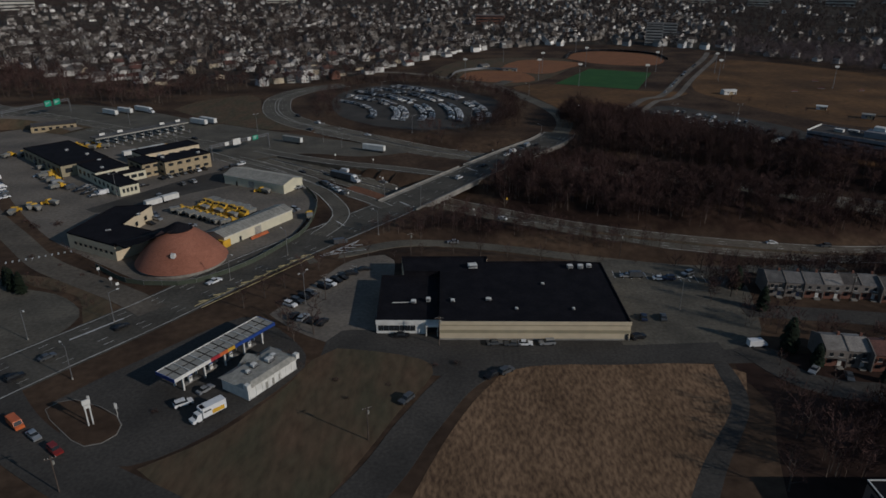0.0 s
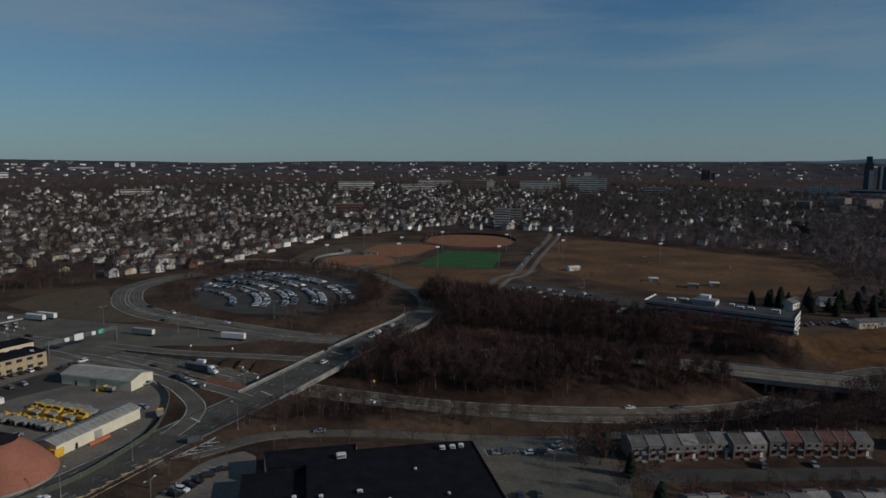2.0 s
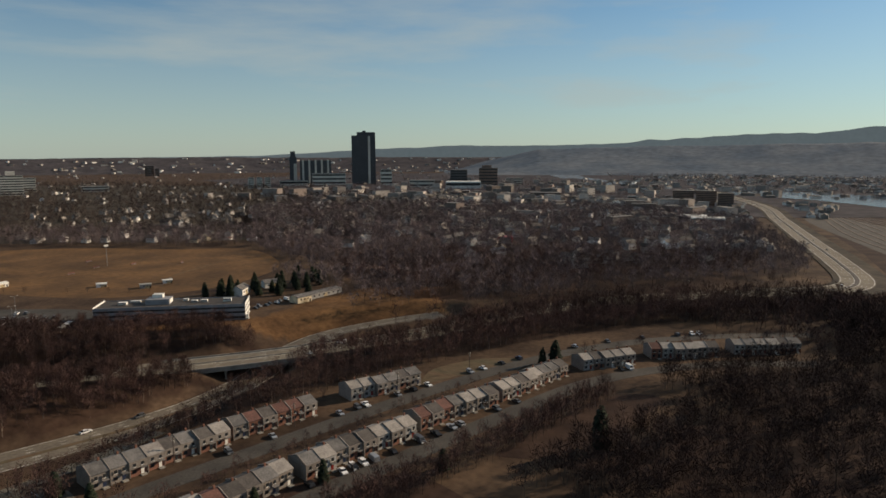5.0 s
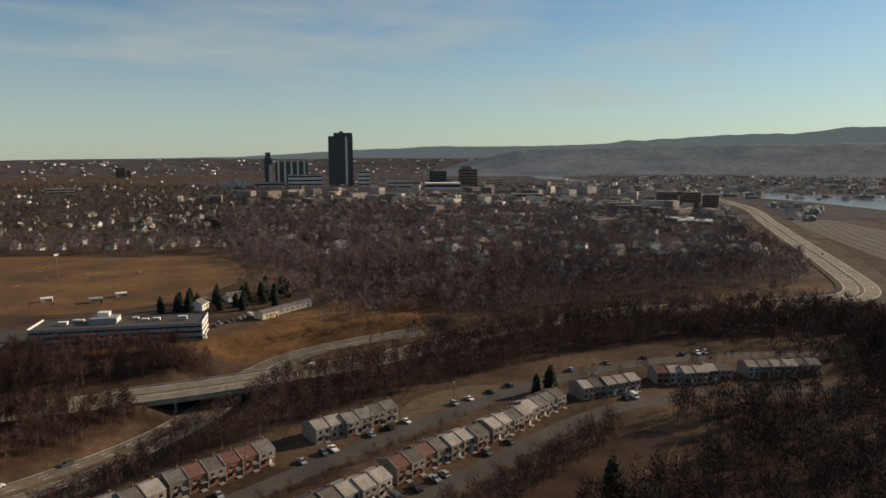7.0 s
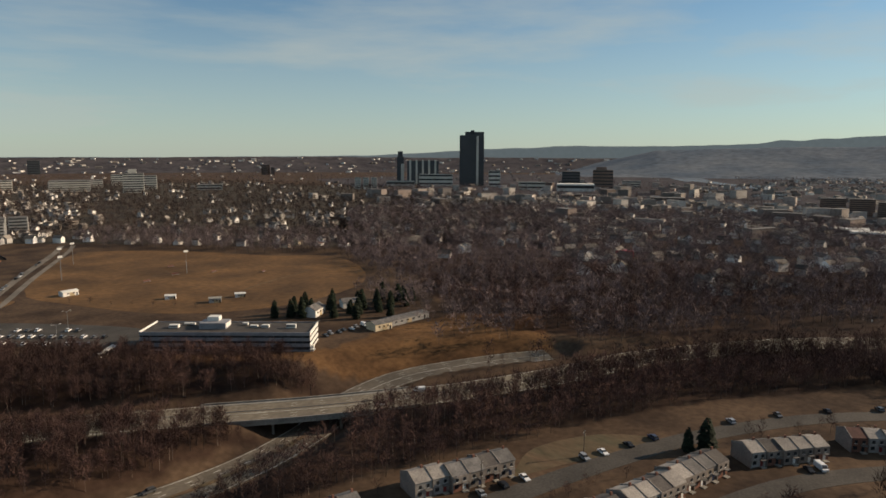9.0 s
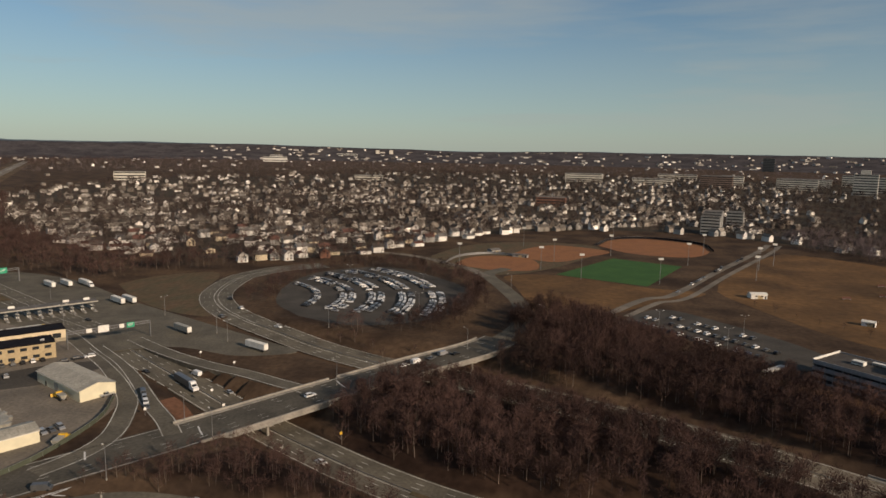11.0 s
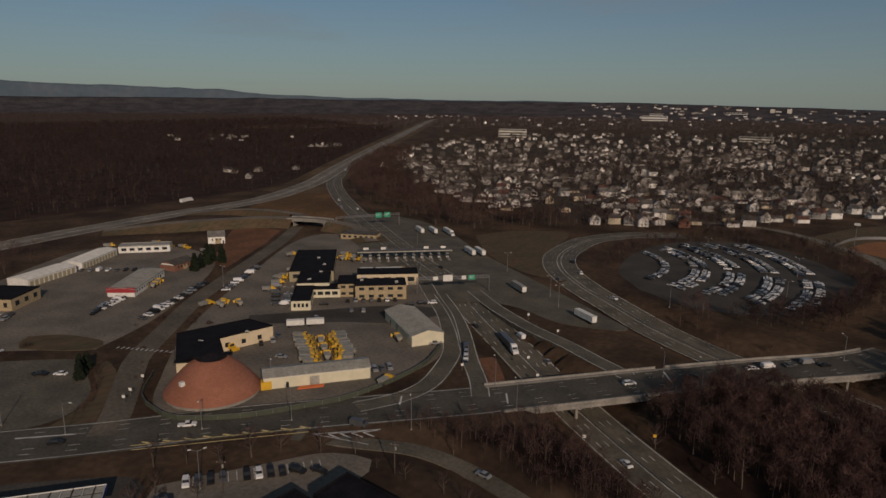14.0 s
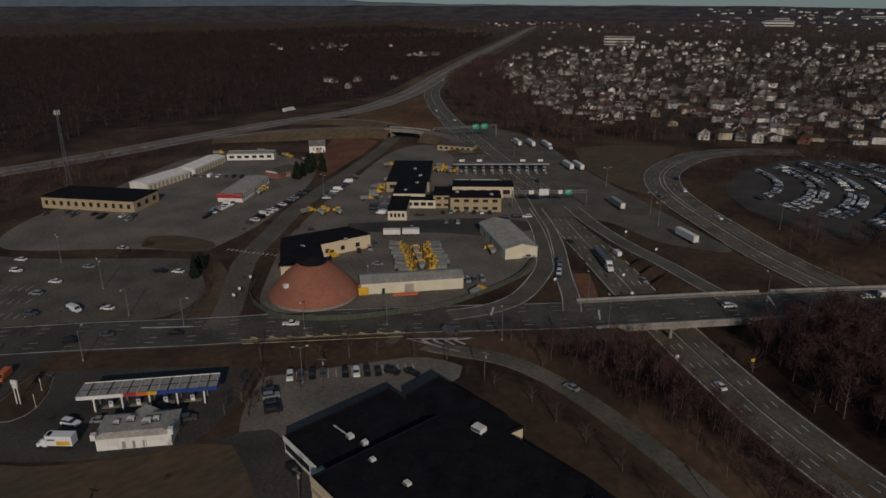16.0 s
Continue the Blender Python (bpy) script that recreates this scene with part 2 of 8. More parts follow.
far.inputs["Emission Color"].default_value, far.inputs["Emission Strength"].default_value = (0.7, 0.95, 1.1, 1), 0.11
# wooded slope whose colour carries the blue of distance haze
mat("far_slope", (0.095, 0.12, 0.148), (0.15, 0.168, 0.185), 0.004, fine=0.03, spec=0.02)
# distant woodland colour, greyed a little to stand for haze
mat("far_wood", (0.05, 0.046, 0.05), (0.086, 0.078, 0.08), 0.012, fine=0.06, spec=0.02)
mat("water", (0.2, 0.21, 0.22), (0.16, 0.17, 0.18), 0.002, rough=0.12)
mat("fence_green", (0.075, 0.085, 0.062), (0.06, 0.07, 0.05), 0.4)


# ---- building helpers ----
def link(name, bm, material_key, parent=None, label="", smooth=False):
    me = bpy.data.meshes.new(name)
    if smooth:
        for f in bm.faces:
            f.smooth = True
    bm.to_mesh(me)
    bm.free()
    me.materials.append(M[material_key])
    ob = new(name, me)
    ob.parent = parent
    if label:
        ob["label"] = label
    return ob


def part(name, bm, material_key, parent, label=""):
    return link(name, bm, material_key, parent, label)


def thing(name, m, label, category, group=""):
    ob = new(name)
    ob.empty_display_size = 0.5
    ob.matrix_world = m
    return tagged(ob, label, category, group)


def structure(ob, label, category=""):
    return tagged(ob, label, category or ob.name.split("_")[-1], "", "structure")


def faces(bm, verts, loops):
    vs = [bm.verts.new(v) for v in verts]
    for lp in loops:
        bm.faces.new([vs[i] for i in lp])


BOX = ((0, 3, 2, 1), (4, 5, 6, 7), (0, 1, 5, 4), (1, 2, 6, 5), (2, 3, 7, 6), (3, 0, 4, 7))


def box(bm, x0, x1, y0, y1, z0, z1):
    faces(bm, [(x0, y0, z0), (x1, y0, z0), (x1, y1, z0), (x0, y1, z0), (x0, y0, z1), (x1, y0, z1), (x1, y1, z1), (x0, y1, z1)], BOX)
    return bm


def boxed(*b):
    return box(bmesh.new(), *b)


def prism(pts, z0, z1):
    """An upright block on a plan outline, counter-clockwise."""
    bm, n = bmesh.new(), len(pts)
    vs = [(x, y, z0) for x, y in pts] + [(x, y, z1) for x, y in pts]
    faces(bm, vs, [tuple(reversed(range(n))), tuple(range(n, 2 * n))] + [(i, (i + 1) % n, n + (i + 1) % n, n + i) for i in range(n)])
    return bm


def rod(bm, a, b, r0, r1=None, n=6):
    """A tapered round bar from a to b."""
    a, b, r1 = Vector(a), Vector(b), r0 if r1 is None else r1
    d = (b - a).normalized()
    u = d.orthogonal().normalized()
    v = d.cross(u)
    vs = [a + r0 * (math.cos(k) * u + math.sin(k) * v) for k in (2 * math.pi * i / n for i in range(n))]
    vs += [b + r1 * (math.cos(k) * u + math.sin(k) * v) for k in (2 * math.pi * i / n for i in range(n))]
    faces(bm, vs, [(i, (i + 1) % n, n + (i + 1) % n, n + i) for i in range(n)] + [tuple(reversed(range(n))), tuple(range(n, 2 * n))])
    return bm


def gable(bm, x0, x1, y0, y1, ze, zr, t=0.25, over=0.4):
    """A pitched roof with thickness; the ridge runs along x."""
    ym = (y0 + y1) / 2
    s = (zr - ze) / ((y1 - y0) / 2)
    prof = [(y0 - over, ze - over * s), (ym, zr), (y1 + over, ze - over * s), (y1 + over, ze - over * s + t), (ym, zr + t), (y0 - over, ze - over * s + t)]
    vs = [(x0 - over, y, z) for y, z in prof] + [(x1 + over, y, z) for y, z in prof]
    faces(bm, vs, [(0, 1, 4, 5), (1, 2, 3, 4), (11, 10, 7, 6), (10, 9, 8, 7), (0, 6, 7, 1), (1, 7, 8, 2), (2, 8, 9, 3), (3, 9, 10, 4), (4, 10, 11, 5), (5, 11, 6, 0)])
    return bm


def gable_walls(bm, x0, x1, y0, y1, z0, ze, zr):
    ym = (y0 + y1) / 2
    prof = [(y0, z0), (y1, z0), (y1, ze), (ym, zr), (y0, ze)]
    vs = [(x0, y, z) for y, z in prof] + [(x1, y, z) for y, z in prof]
    faces(bm, vs, [(4, 3, 2, 1, 0), (5, 6, 7, 8, 9)] + [(i, (i + 1) % 5, 5 + (i + 1) % 5, 5 + i) for i in range(5)])
    return bm


def smooth_line(pts, step=4.0):
    """Points along a Catmull-Rom curve through pts, about step metres apart."""
    p = np.array(pts, float)
    p = np.vstack([2 * p[0] - p[1], p, 2 * p[-1] - p[-2]])
    out = []
    for i in range(1, len(p) - 2):
        n = max(1, int(np.linalg.norm(p[i + 1][:2] - p[i][:2]) / step))
        for k in range(n):
            u = k / n
            out.append(0.5 * (2 * p[i] + (p[i + 1] - p[i - 1]) * u + (2 * p[i - 1] - 5 * p[i] + 4 * p[i + 1] - p[i + 2]) * u * u + (3 * p[i] - p[i - 1] - 3 * p[i + 1] + p[i + 2]) * u ** 3))
    out.append(p[-2])
    return np.array(out)


def sideways(line):
    d = np.gradient(line[:, :2], axis=0)
    d /= np.linalg.norm(d, axis=1)[:, None]
    return np.stack([-d[:, 1], d[:, 0]], 1)


def strip(bm, line, a, b, lift, thick=0.0):
    """A band along a line from offset a to offset b (left is positive), with sides if thick."""
    n = sideways(line)
    z = line[:, 2] + lift
    L = np.column_stack([line[:, :2] + n * b, z])
    R = np.column_stack([line[:, :2] + n * a, z])
    vl, vr = [bm.verts.new(v) for v in L], [bm.verts.new(v) for v in R]
    for i in range(len(line) - 1):
        bm.faces.new((vr[i], vr[i + 1], vl[i + 1], vl[i]))
    if thick:
        for vs, sgn in ((vl, 1), (vr, -1)):
            lo = [bm.verts.new((v.co.x, v.co.y, v.co.z - thick)) for v in vs]
            for i in range(len(line) - 1):
                q = (vs[i], vs[i + 1], lo[i + 1], lo[i])
                bm.faces.new(q if sgn > 0 else q[::-1])
    return bm


def dashes(bm, line, offset, width, lift, on=3.0, off=9.0):
    seg = np.r_[0, np.cumsum(np.linalg.norm(np.diff(line[:, :2], axis=0), axis=1))]
    n = sideways(line)

    def at(s):
        return np.array([np.interp(s, seg, line[:, k]) for k in range(3)]), np.array([np.interp(s, seg, n[:, k]) for k in range(2)])

    s = 2.0
    while s + on < seg[-1]:
        (p, q), (r, w) = at(s), at(s + on)
        a, b = p[:2] + q * offset, r[:2] + w * offset
        vs = [(*(a - q * width / 2), p[2] + lift), (*(b - w * width / 2), r[2] + lift), (*(b + w * width / 2), r[2] + lift), (*(a + q * width / 2), p[2] + lift)]
        faces(bm, vs, [(0, 1, 2, 3)])
        s += on + off
    return bm

# ---- roads: plan lines with heights ----
BLVD = smooth_line([(-230, -20, 0), (-160, 82, 0), (-118, 148, 0), (-91, 187, 0), (-72, 218, 0), (-46, 254, 0), (-23, 285, 0), (10, 334, 0), (40, 377, 0), (66, 412, 0), (80, 446, 0), (84, 480, 0), (78, 520, 0), (62, 568, 0), (48, 610, 0), (60, 640, 0)])
HWY1 = smooth_line([(-850, 990, 0), (-748, 869, 0), (-583, 694, 0), (-517, 631, 0), (-440, 573, 0), (-361, 521, 0), (-298, 484, 0), (-187, 420, 0), (-143, 397, 0), (-115, 381, -0.3), (-79, 357, -1.5), (-50, 340, -3.5), (-24, 325, -5.6), (2, 310, -6.9), (25, 297, -7.3), (46, 286, -7.6), (75, 274, -8), (116, 263, -8.5), (160, 260, -10.5), (200, 266, -13), (238, 279, -14.5), (272, 293, -13), (306, 292, -10), (345, 272, -7), (372, 252, -5)])
HWY2 = smooth_line([(-88, 612, 0), (-114, 590, 0), (-128, 560, 0), (-130, 535, 0), (-120, 492, 0), (-100, 460, 0), (-72, 435, -0.25), (-44, 419, -1.8), (-14, 404, -4), (22, 392, -6), (61, 383, -7), (103, 366, -7.2), (135, 352, -7.4), (168, 334, -7.5), (200, 314, -7.5), (245, 282, -7), (297, 251, -6), (345, 228, -4.5), (400, 208, -3), (470, 160, -1), (530, 95, 0), (575, 45, 0), (625, 28, 0), (731, 49, 0), (899, 92, 0), (1166, 159, 0), (1435, 228, 0), (1900, 420, 0)])
RAMP = smooth_line([(-50, 227, 0), (-33, 237, -0.4), (-17, 247, -1.2), (2, 250, -2.5), (28, 247, -3.6), (60, 240, -5), (92, 236, -6.5), (125, 240, -8.5), (160, 248, -11)])
HWY_W = smooth_line([(-380, 80, 0), (-387, 174, 0), (-402, 246, 0), (-416, 291, 0), (-430, 342, 0), (-442, 395, 0), (-450, 452, 0), (-462, 495, 0), (-488, 544, 0), (-544, 626, 0), (-678, 785, 0), (-870, 1020, 0), (-1200, 1431, 0), (-1819, 2205, 0), (-2080, 2540, 0)], 10)

OFF_RAMP = smooth_line([(-137, 379, 0), (-114, 361, 0), (-94, 346, 0), (-76, 329, 0), (-61, 313, 0), (-53, 300, 0), (-45, 281, 0), (-45, 266, 0), (-50, 252, 0)])
OFF_RAMP_B = smooth_line([(-117, 369, 0), (-94, 352, 0), (-73, 334, 0), (-59, 320, 0), (-47, 308, 0), (-34, 296, 0), (-25, 286, 0)])
ON_RAMP = smooth_line([(-108, 386, 0), (-83, 371, 0), (-55, 358, 0), (-30, 350, 0), (-10, 342, 0), (4, 337, 0)])

def stretch(line, a, b):
    """The piece of a line between its points nearest to a and b."""
    i, j = (int(np.argmin(np.hypot(line[:, 0] - p[0], line[:, 1] - p[1]))) for p in (a, b))
    return line[i:j + 1]


def cut_depth(line, half, x, y, slope=0.45):
    """The height of the ground that a sunken road leaves: the road's own level near it, banks further off."""
    out = np.zeros_like(x)
    for px, py, pz in line[::2]:
        if pz < -0.3:
            d = np.hypot(x - px, y - py)
            out = np.minimum(out, np.minimum(0, pz - 0.3 + np.maximum(0, d - half - 1.5) * slope))
    return out


def ground_height(x, y):
    x, y = np.broadcast_arrays(np.asarray(x, float), np.asarray(y, float))
    z = np.minimum(cut_depth(HWY1, 9.5, x, y, 0.6), cut_depth(HWY2, 12, x, y))
    z = np.minimum(z, cut_depth(RAMP, 4, x, y))
    keep = np.full(z.shape, -1e3)
    for line in (ON_RAMP, OFF_RAMP, OFF_RAMP_B):
        for px, py, pz in line:
            keep = np.maximum(keep, pz - 0.2 - np.maximum(0, np.hypot(x - px, y - py) - 6.5) * 0.8)
    gap = np.full(z.shape, 1e3)
    for px, py in HWY1[::2, :2]:
        gap = np.minimum(gap, np.hypot(x - px, y - py))
    return np.where(gap > 11.5, np.maximum(z, np.minimum(keep, 0)), z)


def axis(lo, hi, a, b, fine):
    mid = np.arange(a, b + fine, fine)
    grow = fine * 1.18 ** np.arange(1, 60)
    up = b + fine + np.cumsum(grow)
    dn = a - np.cumsum(grow)
    return np.r_[lo, dn[dn > lo][::-1], mid, up[up < hi], hi]


def inside(poly, x, y):
    p = np.array(poly, float)
    q = np.roll(p, -1, axis=0)
    hit = np.zeros(np.shape(x), bool)
    for (x0, y0), (x1, y1) in zip(p, q):
        cross = ((y0 > y) != (y1 > y)) & (x < (x1 - x0) * (y - y0) / (y1 - y0 + 1e-12) + x0)
        hit ^= cross
    return hit


# what tones the sloping ground: 1 tree shade and leaf litter, 2 rusty grass
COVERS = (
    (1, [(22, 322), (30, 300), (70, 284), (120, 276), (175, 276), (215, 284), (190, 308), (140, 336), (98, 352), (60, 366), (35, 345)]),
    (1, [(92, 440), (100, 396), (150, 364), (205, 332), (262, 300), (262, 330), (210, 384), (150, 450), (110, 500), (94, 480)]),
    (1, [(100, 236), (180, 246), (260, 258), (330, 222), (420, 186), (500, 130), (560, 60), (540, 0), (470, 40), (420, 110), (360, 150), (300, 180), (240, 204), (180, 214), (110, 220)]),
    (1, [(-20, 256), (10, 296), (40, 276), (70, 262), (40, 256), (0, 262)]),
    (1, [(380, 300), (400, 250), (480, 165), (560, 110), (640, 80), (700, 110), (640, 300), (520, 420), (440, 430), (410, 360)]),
    (2, [(206, 384), (236, 350), (276, 314), (300, 300), (304, 318), (262, 350), (224, 388)]),
    (2, [(276, 314), (330, 276), (380, 256), (430, 296), (396, 336), (330, 338), (296, 332)]),
)


gx, gy = axis(-4700, 4700, -380, 460, 4.0), axis(-2500, 4700, 60, 660, 4.0)
XX, YY = np.meshgrid(gx, gy)
near = (XX > -400) & (XX < 620) & (YY > 40) & (YY < 700)
ZZ = np.zeros_like(XX)
ZZ[near] = ground_height(XX[near], YY[near])
nx, ny = len(gx), len(gy)
idx = np.arange(nx * ny).reshape(ny, nx)
quads = np.stack([idx[:-1, :-1], idx[:-1, 1:], idx[1:, 1:], idx[1:, :-1]], -1).reshape(-1, 4)
me = bpy.data.meshes.new("ground")
me.from_pydata(np.stack([XX.ravel(), YY.ravel(), ZZ.ravel()], 1).tolist(), [], quads.tolist())
me.materials.append(M["ground_mix"])
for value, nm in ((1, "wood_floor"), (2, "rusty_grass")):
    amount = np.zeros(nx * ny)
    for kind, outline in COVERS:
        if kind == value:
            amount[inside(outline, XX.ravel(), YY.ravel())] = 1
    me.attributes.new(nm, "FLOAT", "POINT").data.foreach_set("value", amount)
me.polygons.foreach_set("use_smooth", [True] * len(quads))
structure(new("ground", me), "brown winter earth with dead grass and leaf litter", "ground")


def area(name, pts, key, lift, label, category, smooth=True, thick=0.3):
    """A flat patch of ground cover with a rounded outline."""
    if smooth:
        c = smooth_line([(x, y, 0) for x, y in pts] + [(*pts[0], 0)], 5.0)[:-1, :2]
    else:
        c = np.array(pts, float)
    if np.sum(c[:, 0] * np.roll(c[:, 1], -1) - np.roll(c[:, 0], -1) * c[:, 1]) < 0:
        c = c[::-1]
    bm = prism(c.tolist(), lift - thick, lift)
    bmesh.ops.triangulate(bm, faces=bm.faces[:])
    return structure(link(name, bm, key), label, category)


def road(name, line, half, key, label, lift=0.06, left=None):
    bm = strip(bmesh.new(), line, -half, left or half, lift, 0.35)
    return structure(link(name, bm, key), label, "road")


n_b = int(np.argmin(np.hypot(BLVD[:, 0] - 74, BLVD[:, 1] - 430)))
BLVD_N, BLVD = BLVD[n_b:], BLVD[:n_b + 1]
road("road_boulevard", BLVD, 10.5, "boulevard_asphalt", "wide grey asphalt boulevard with lane markings")
road("road_boulevard_north", BLVD_N, 5.5, "road_asphalt", "grey asphalt road curving past the ball fields")
road("road_toll_highway_pale", HWY1[HWY1[:, 0] > 96], 9.3, "road_worn", "pale worn stretch of the sunken highway")
road("road_toll_highway", HWY1[HWY1[:, 0] < 102], 9.3, "road_asphalt", "sunken grey asphalt highway leading to the toll plaza")
road("road_loop", stretch(HWY2, (-88, 612), (40, 388)), 10, "road_asphalt", "grey asphalt highway loop round the commuter car park")
road("road_highway", stretch(HWY2, (36, 389), (186, 323)), 12.5, "road_asphalt", "grey asphalt divided highway curving through bare woods")
road("road_highway_pale", HWY2[(HWY2[:, 0] > 180) & (HWY2[:, 0] < 560)], 11, "road_concrete", "pale concrete stretch of the divided highway")
road("road_ramp", RAMP, 3.2, "road_asphalt", "narrow asphalt slip road behind the warehouse")
RIVER_RD = HWY2[HWY2[:, 0] > 540]
road("road_riverside", RIVER_RD, 12.5, "road_concrete", "wide pale concrete motorway along the river", lift=0.75)
road("road_motorway", HWY_W, 13, "lot_asphalt", "pale asphalt motorway running to the horizon", lift=0.1)
LEFT_ST = smooth_line([(-91, 188, 0), (-101, 196, 0), (-115, 205, 0), (-130, 214, 0), (-146, 225, 0), (-168, 247, 0), (-195, 274, 0), (-220, 305, 0), (-280, 384, 0), (-322, 432, 0)])
road("road_side_street", LEFT_ST, 4.8, "road_worn", "worn grey side street beside the depot", lift=0.08)
SIDE_ST = smooth_line([(-125, 155, 0), (-102, 130, 0), (-82, 116, 0), (-60, 104, 0), (-25, 86, 0), (10, 70, 0)])
road("road_station_street", SIDE_ST, 6.5, "asphalt", "dark asphalt street below the filling station", lift=0.08)
DRIVE = smooth_line([(-50, 60, 0), (-17, 108, 0), (-6, 131, 0), (6, 152, 0), (22, 162, 0), (50, 163, 0), (80, 165, 0)])
road("road_warehouse_drive", DRIVE, 5, "asphalt", "dark asphalt drive past the warehouse lawn", lift=0.085)
road("road_off_ramp", OFF_RAMP, 4, "road_asphalt", "curved slip road past the depot fence", lift=0.09)
road("road_off_ramp_inner", OFF_RAMP_B, 3.5, "road_asphalt", "straight slip road down to the junction", lift=0.1)
structure(link("road_on_ramp", strip(bmesh.new(), ON_RAMP, -4, 4, 0.12, 2.2), "road_asphalt"), "slip road climbing from the highway to the bridge", "road")
TH_ST = smooth_line([(95, 190, 0), (124, 186, 0), (180, 177, 0), (227, 168, 0), (273, 157, 0), (315, 143, 0), (360, 118, 0), (400, 80, 0), (430, 40, 0)])
road("road_terrace_street", TH_ST, 4.5, "asphalt", "dark street between two rows of terraced houses", lift=0.08)
TH_ST_B = smooth_line([(86, 168, 0), (100, 148, 0), (141, 143, 0), (182, 135, 0), (224, 127, 0), (275, 116, 0), (310, 100, 0), (345, 70, 0), (372, 30, 0)])
road("road_terrace_lane", TH_ST_B, 4.5, "asphalt", "dark lane and parking in front of terraced houses", lift=0.085)
FIELD_RD = smooth_line([(140, 500, 0), (165, 545, 0), (187, 566, 0), (235, 665, 0), (302, 797, 0), (330, 860, 0)])
road("road_park", FIELD_RD, -2.5, "lot_asphalt", "park road with parking between playing fields", lift=0.08, left=8.5)
road("road_park_return", FIELD_RD, 8, "lot_asphalt", "second carriageway of the park road", lift=0.08, left=-3.5)
OVER_RD = smooth_line([(-402, 318, 1.2), (-388, 342, 4), (-377, 361, 5.4), (-359, 397, 6), (-345, 419, 6), (-326, 433, 6), (-302, 444, 6), (-271, 448, 4.2), (-236, 432, 0.8)])
MERGE_RD = smooth_line([(-436, 402, 0.3), (-420, 426, 2.2), (-398, 440, 4), (-368, 446, 5.2), (-340, 446, 5.9), (-318, 441, 5.95)])
BR_ST = smooth_line([(48, 600, 0), (20, 640, 0), (-60, 690, 0), (-180, 640, 0)])
road("road_park_edge", BR_ST, 4, "lot_asphalt", "narrow road along the housing edge", lift=0.07)

# ground covers
area("lot_depot", [(-60, 254), (-57, 290), (-66, 316), (-92, 345), (-120, 366), (-165, 400), (-225, 440), (-280, 432), (-276, 394), (-212, 312), (-186, 280), (-160, 252), (-141, 236), (-122, 222), (-100, 208), (-84, 212), (-70, 232)], "lot_asphalt", 0.03, "worn asphalt yard of the road depot", "yard")
area("lot_toll_plaza", [(-110, 362), (-150, 385), (-200, 398), (-270, 440), (-330, 490), (-300, 520), (-235, 505), (-165, 462), (-100, 428), (-38, 396), (-20, 384), (-45, 372), (-80, 378)], "road_asphalt", 0.045, "broad asphalt apron of the toll plaza", "yard")
area("lot_warehouse_side", [(-54, 186), (-42, 212), (-33, 228), (-18, 228), (-20, 170), (-30, 168), (-44, 176)], "lot_asphalt", 0.03, "worn asphalt car park beside the warehouse", "car park")
area("lot_warehouse_rear", [(52, 166), (52, 222), (70, 228), (101, 215), (99, 190), (88, 168)], "road_asphalt", 0.035, "grey weathered car park behind the warehouse", "car park")
area("lot_warehouse_front", [(-34, 162), (-30, 176), (0, 174), (56, 174), (88, 171), (92, 160), (40, 158), (2, 152)], "asphalt", 0.032, "dark asphalt strip before the warehouse", "car park")
area("lot_station", [(-97, 140), (-86, 156), (-62, 184), (-50, 178), (-38, 162), (-40, 150), (-54, 128), (-68, 117), (-82, 120)], "asphalt", 0.035, "dark asphalt forecourt of the filling station", "forecourt")
area("lot_left", [(-132, 140), (-112, 178), (-122, 196), (-140, 203), (-160, 206), (-200, 160), (-260, 100), (-200, 60)], "road_asphalt", 0.03, "large half-empty asphalt car park", "car park")
area("lot_business_park", [(-165, 216), (-185, 250), (-230, 300), (-272, 330), (-320, 330), (-352, 290), (-330, 250), (-290, 205), (-262, 165), (-225, 150), (-190, 190)], "lot_asphalt", 0.022, "grey asphalt yard of a small business park", "yard")
area("lot_park_and_ride", [(-46, 450), (-74, 482), (-88, 540), (-78, 590), (-36, 618), (10, 588), (42, 545), (46, 492), (22, 452), (-12, 438)], "asphalt", 0.03, "round asphalt commuter car park full of cars", "car park")
area("lot_office", [(140, 486), (178, 448), (214, 412), (236, 440), (200, 496), (168, 522)], "asphalt", 0.03, "asphalt car park beside the striped office", "car park")
area("lawn_station", [(-66, 116), (-52, 128), (-40, 148), (-36, 160), (-30, 166), (-3, 158), (-11, 136), (-22, 111), (-34, 92)], "lawn", 0.04, "patchy brown-green lawn beside the filling station", "lawn")
area("field_dry", [(-9, 100), (2, 129), (13, 149), (24, 157), (76, 158), (79, 148), (70, 132), (48, 100), (20, 70)], "dry_grass", 0.05, "pale dry grass field with mowing streaks", "field")
area("field_meadow", [(216, 590), (232, 640), (300, 770), (335, 790), (400, 730), (446, 640), (486, 600), (470, 530), (415, 460), (330, 436), (262, 470), (222, 560)], "meadow", 0.03, "wide field of rusty brown winter grass", "field")
area("lawn_ballpark", [(94, 474), (84, 520), (72, 570), (62, 606), (100, 620), (168, 590), (206, 578), (160, 530), (134, 498)], "meadow", 0.018, "tan winter grass beside the ball fields", "lawn")
area("field_turf", [(101, 624), (151, 719), (208, 692), (168, 594)], "turf", 0.05, "bright green sports pitch", "pitch", smooth=False)
area("field_infield_a", [(14, 648), (24, 690), (52, 704), (80, 688), (84, 640), (50, 630)], "infield", 0.05, "red clay softball infield", "ball field")
area("field_infield_b", [(56, 708), (72, 760), (100, 788), (150, 762), (128, 720), (98, 684)], "infield", 0.045, "brown clay ball field", "ball field")
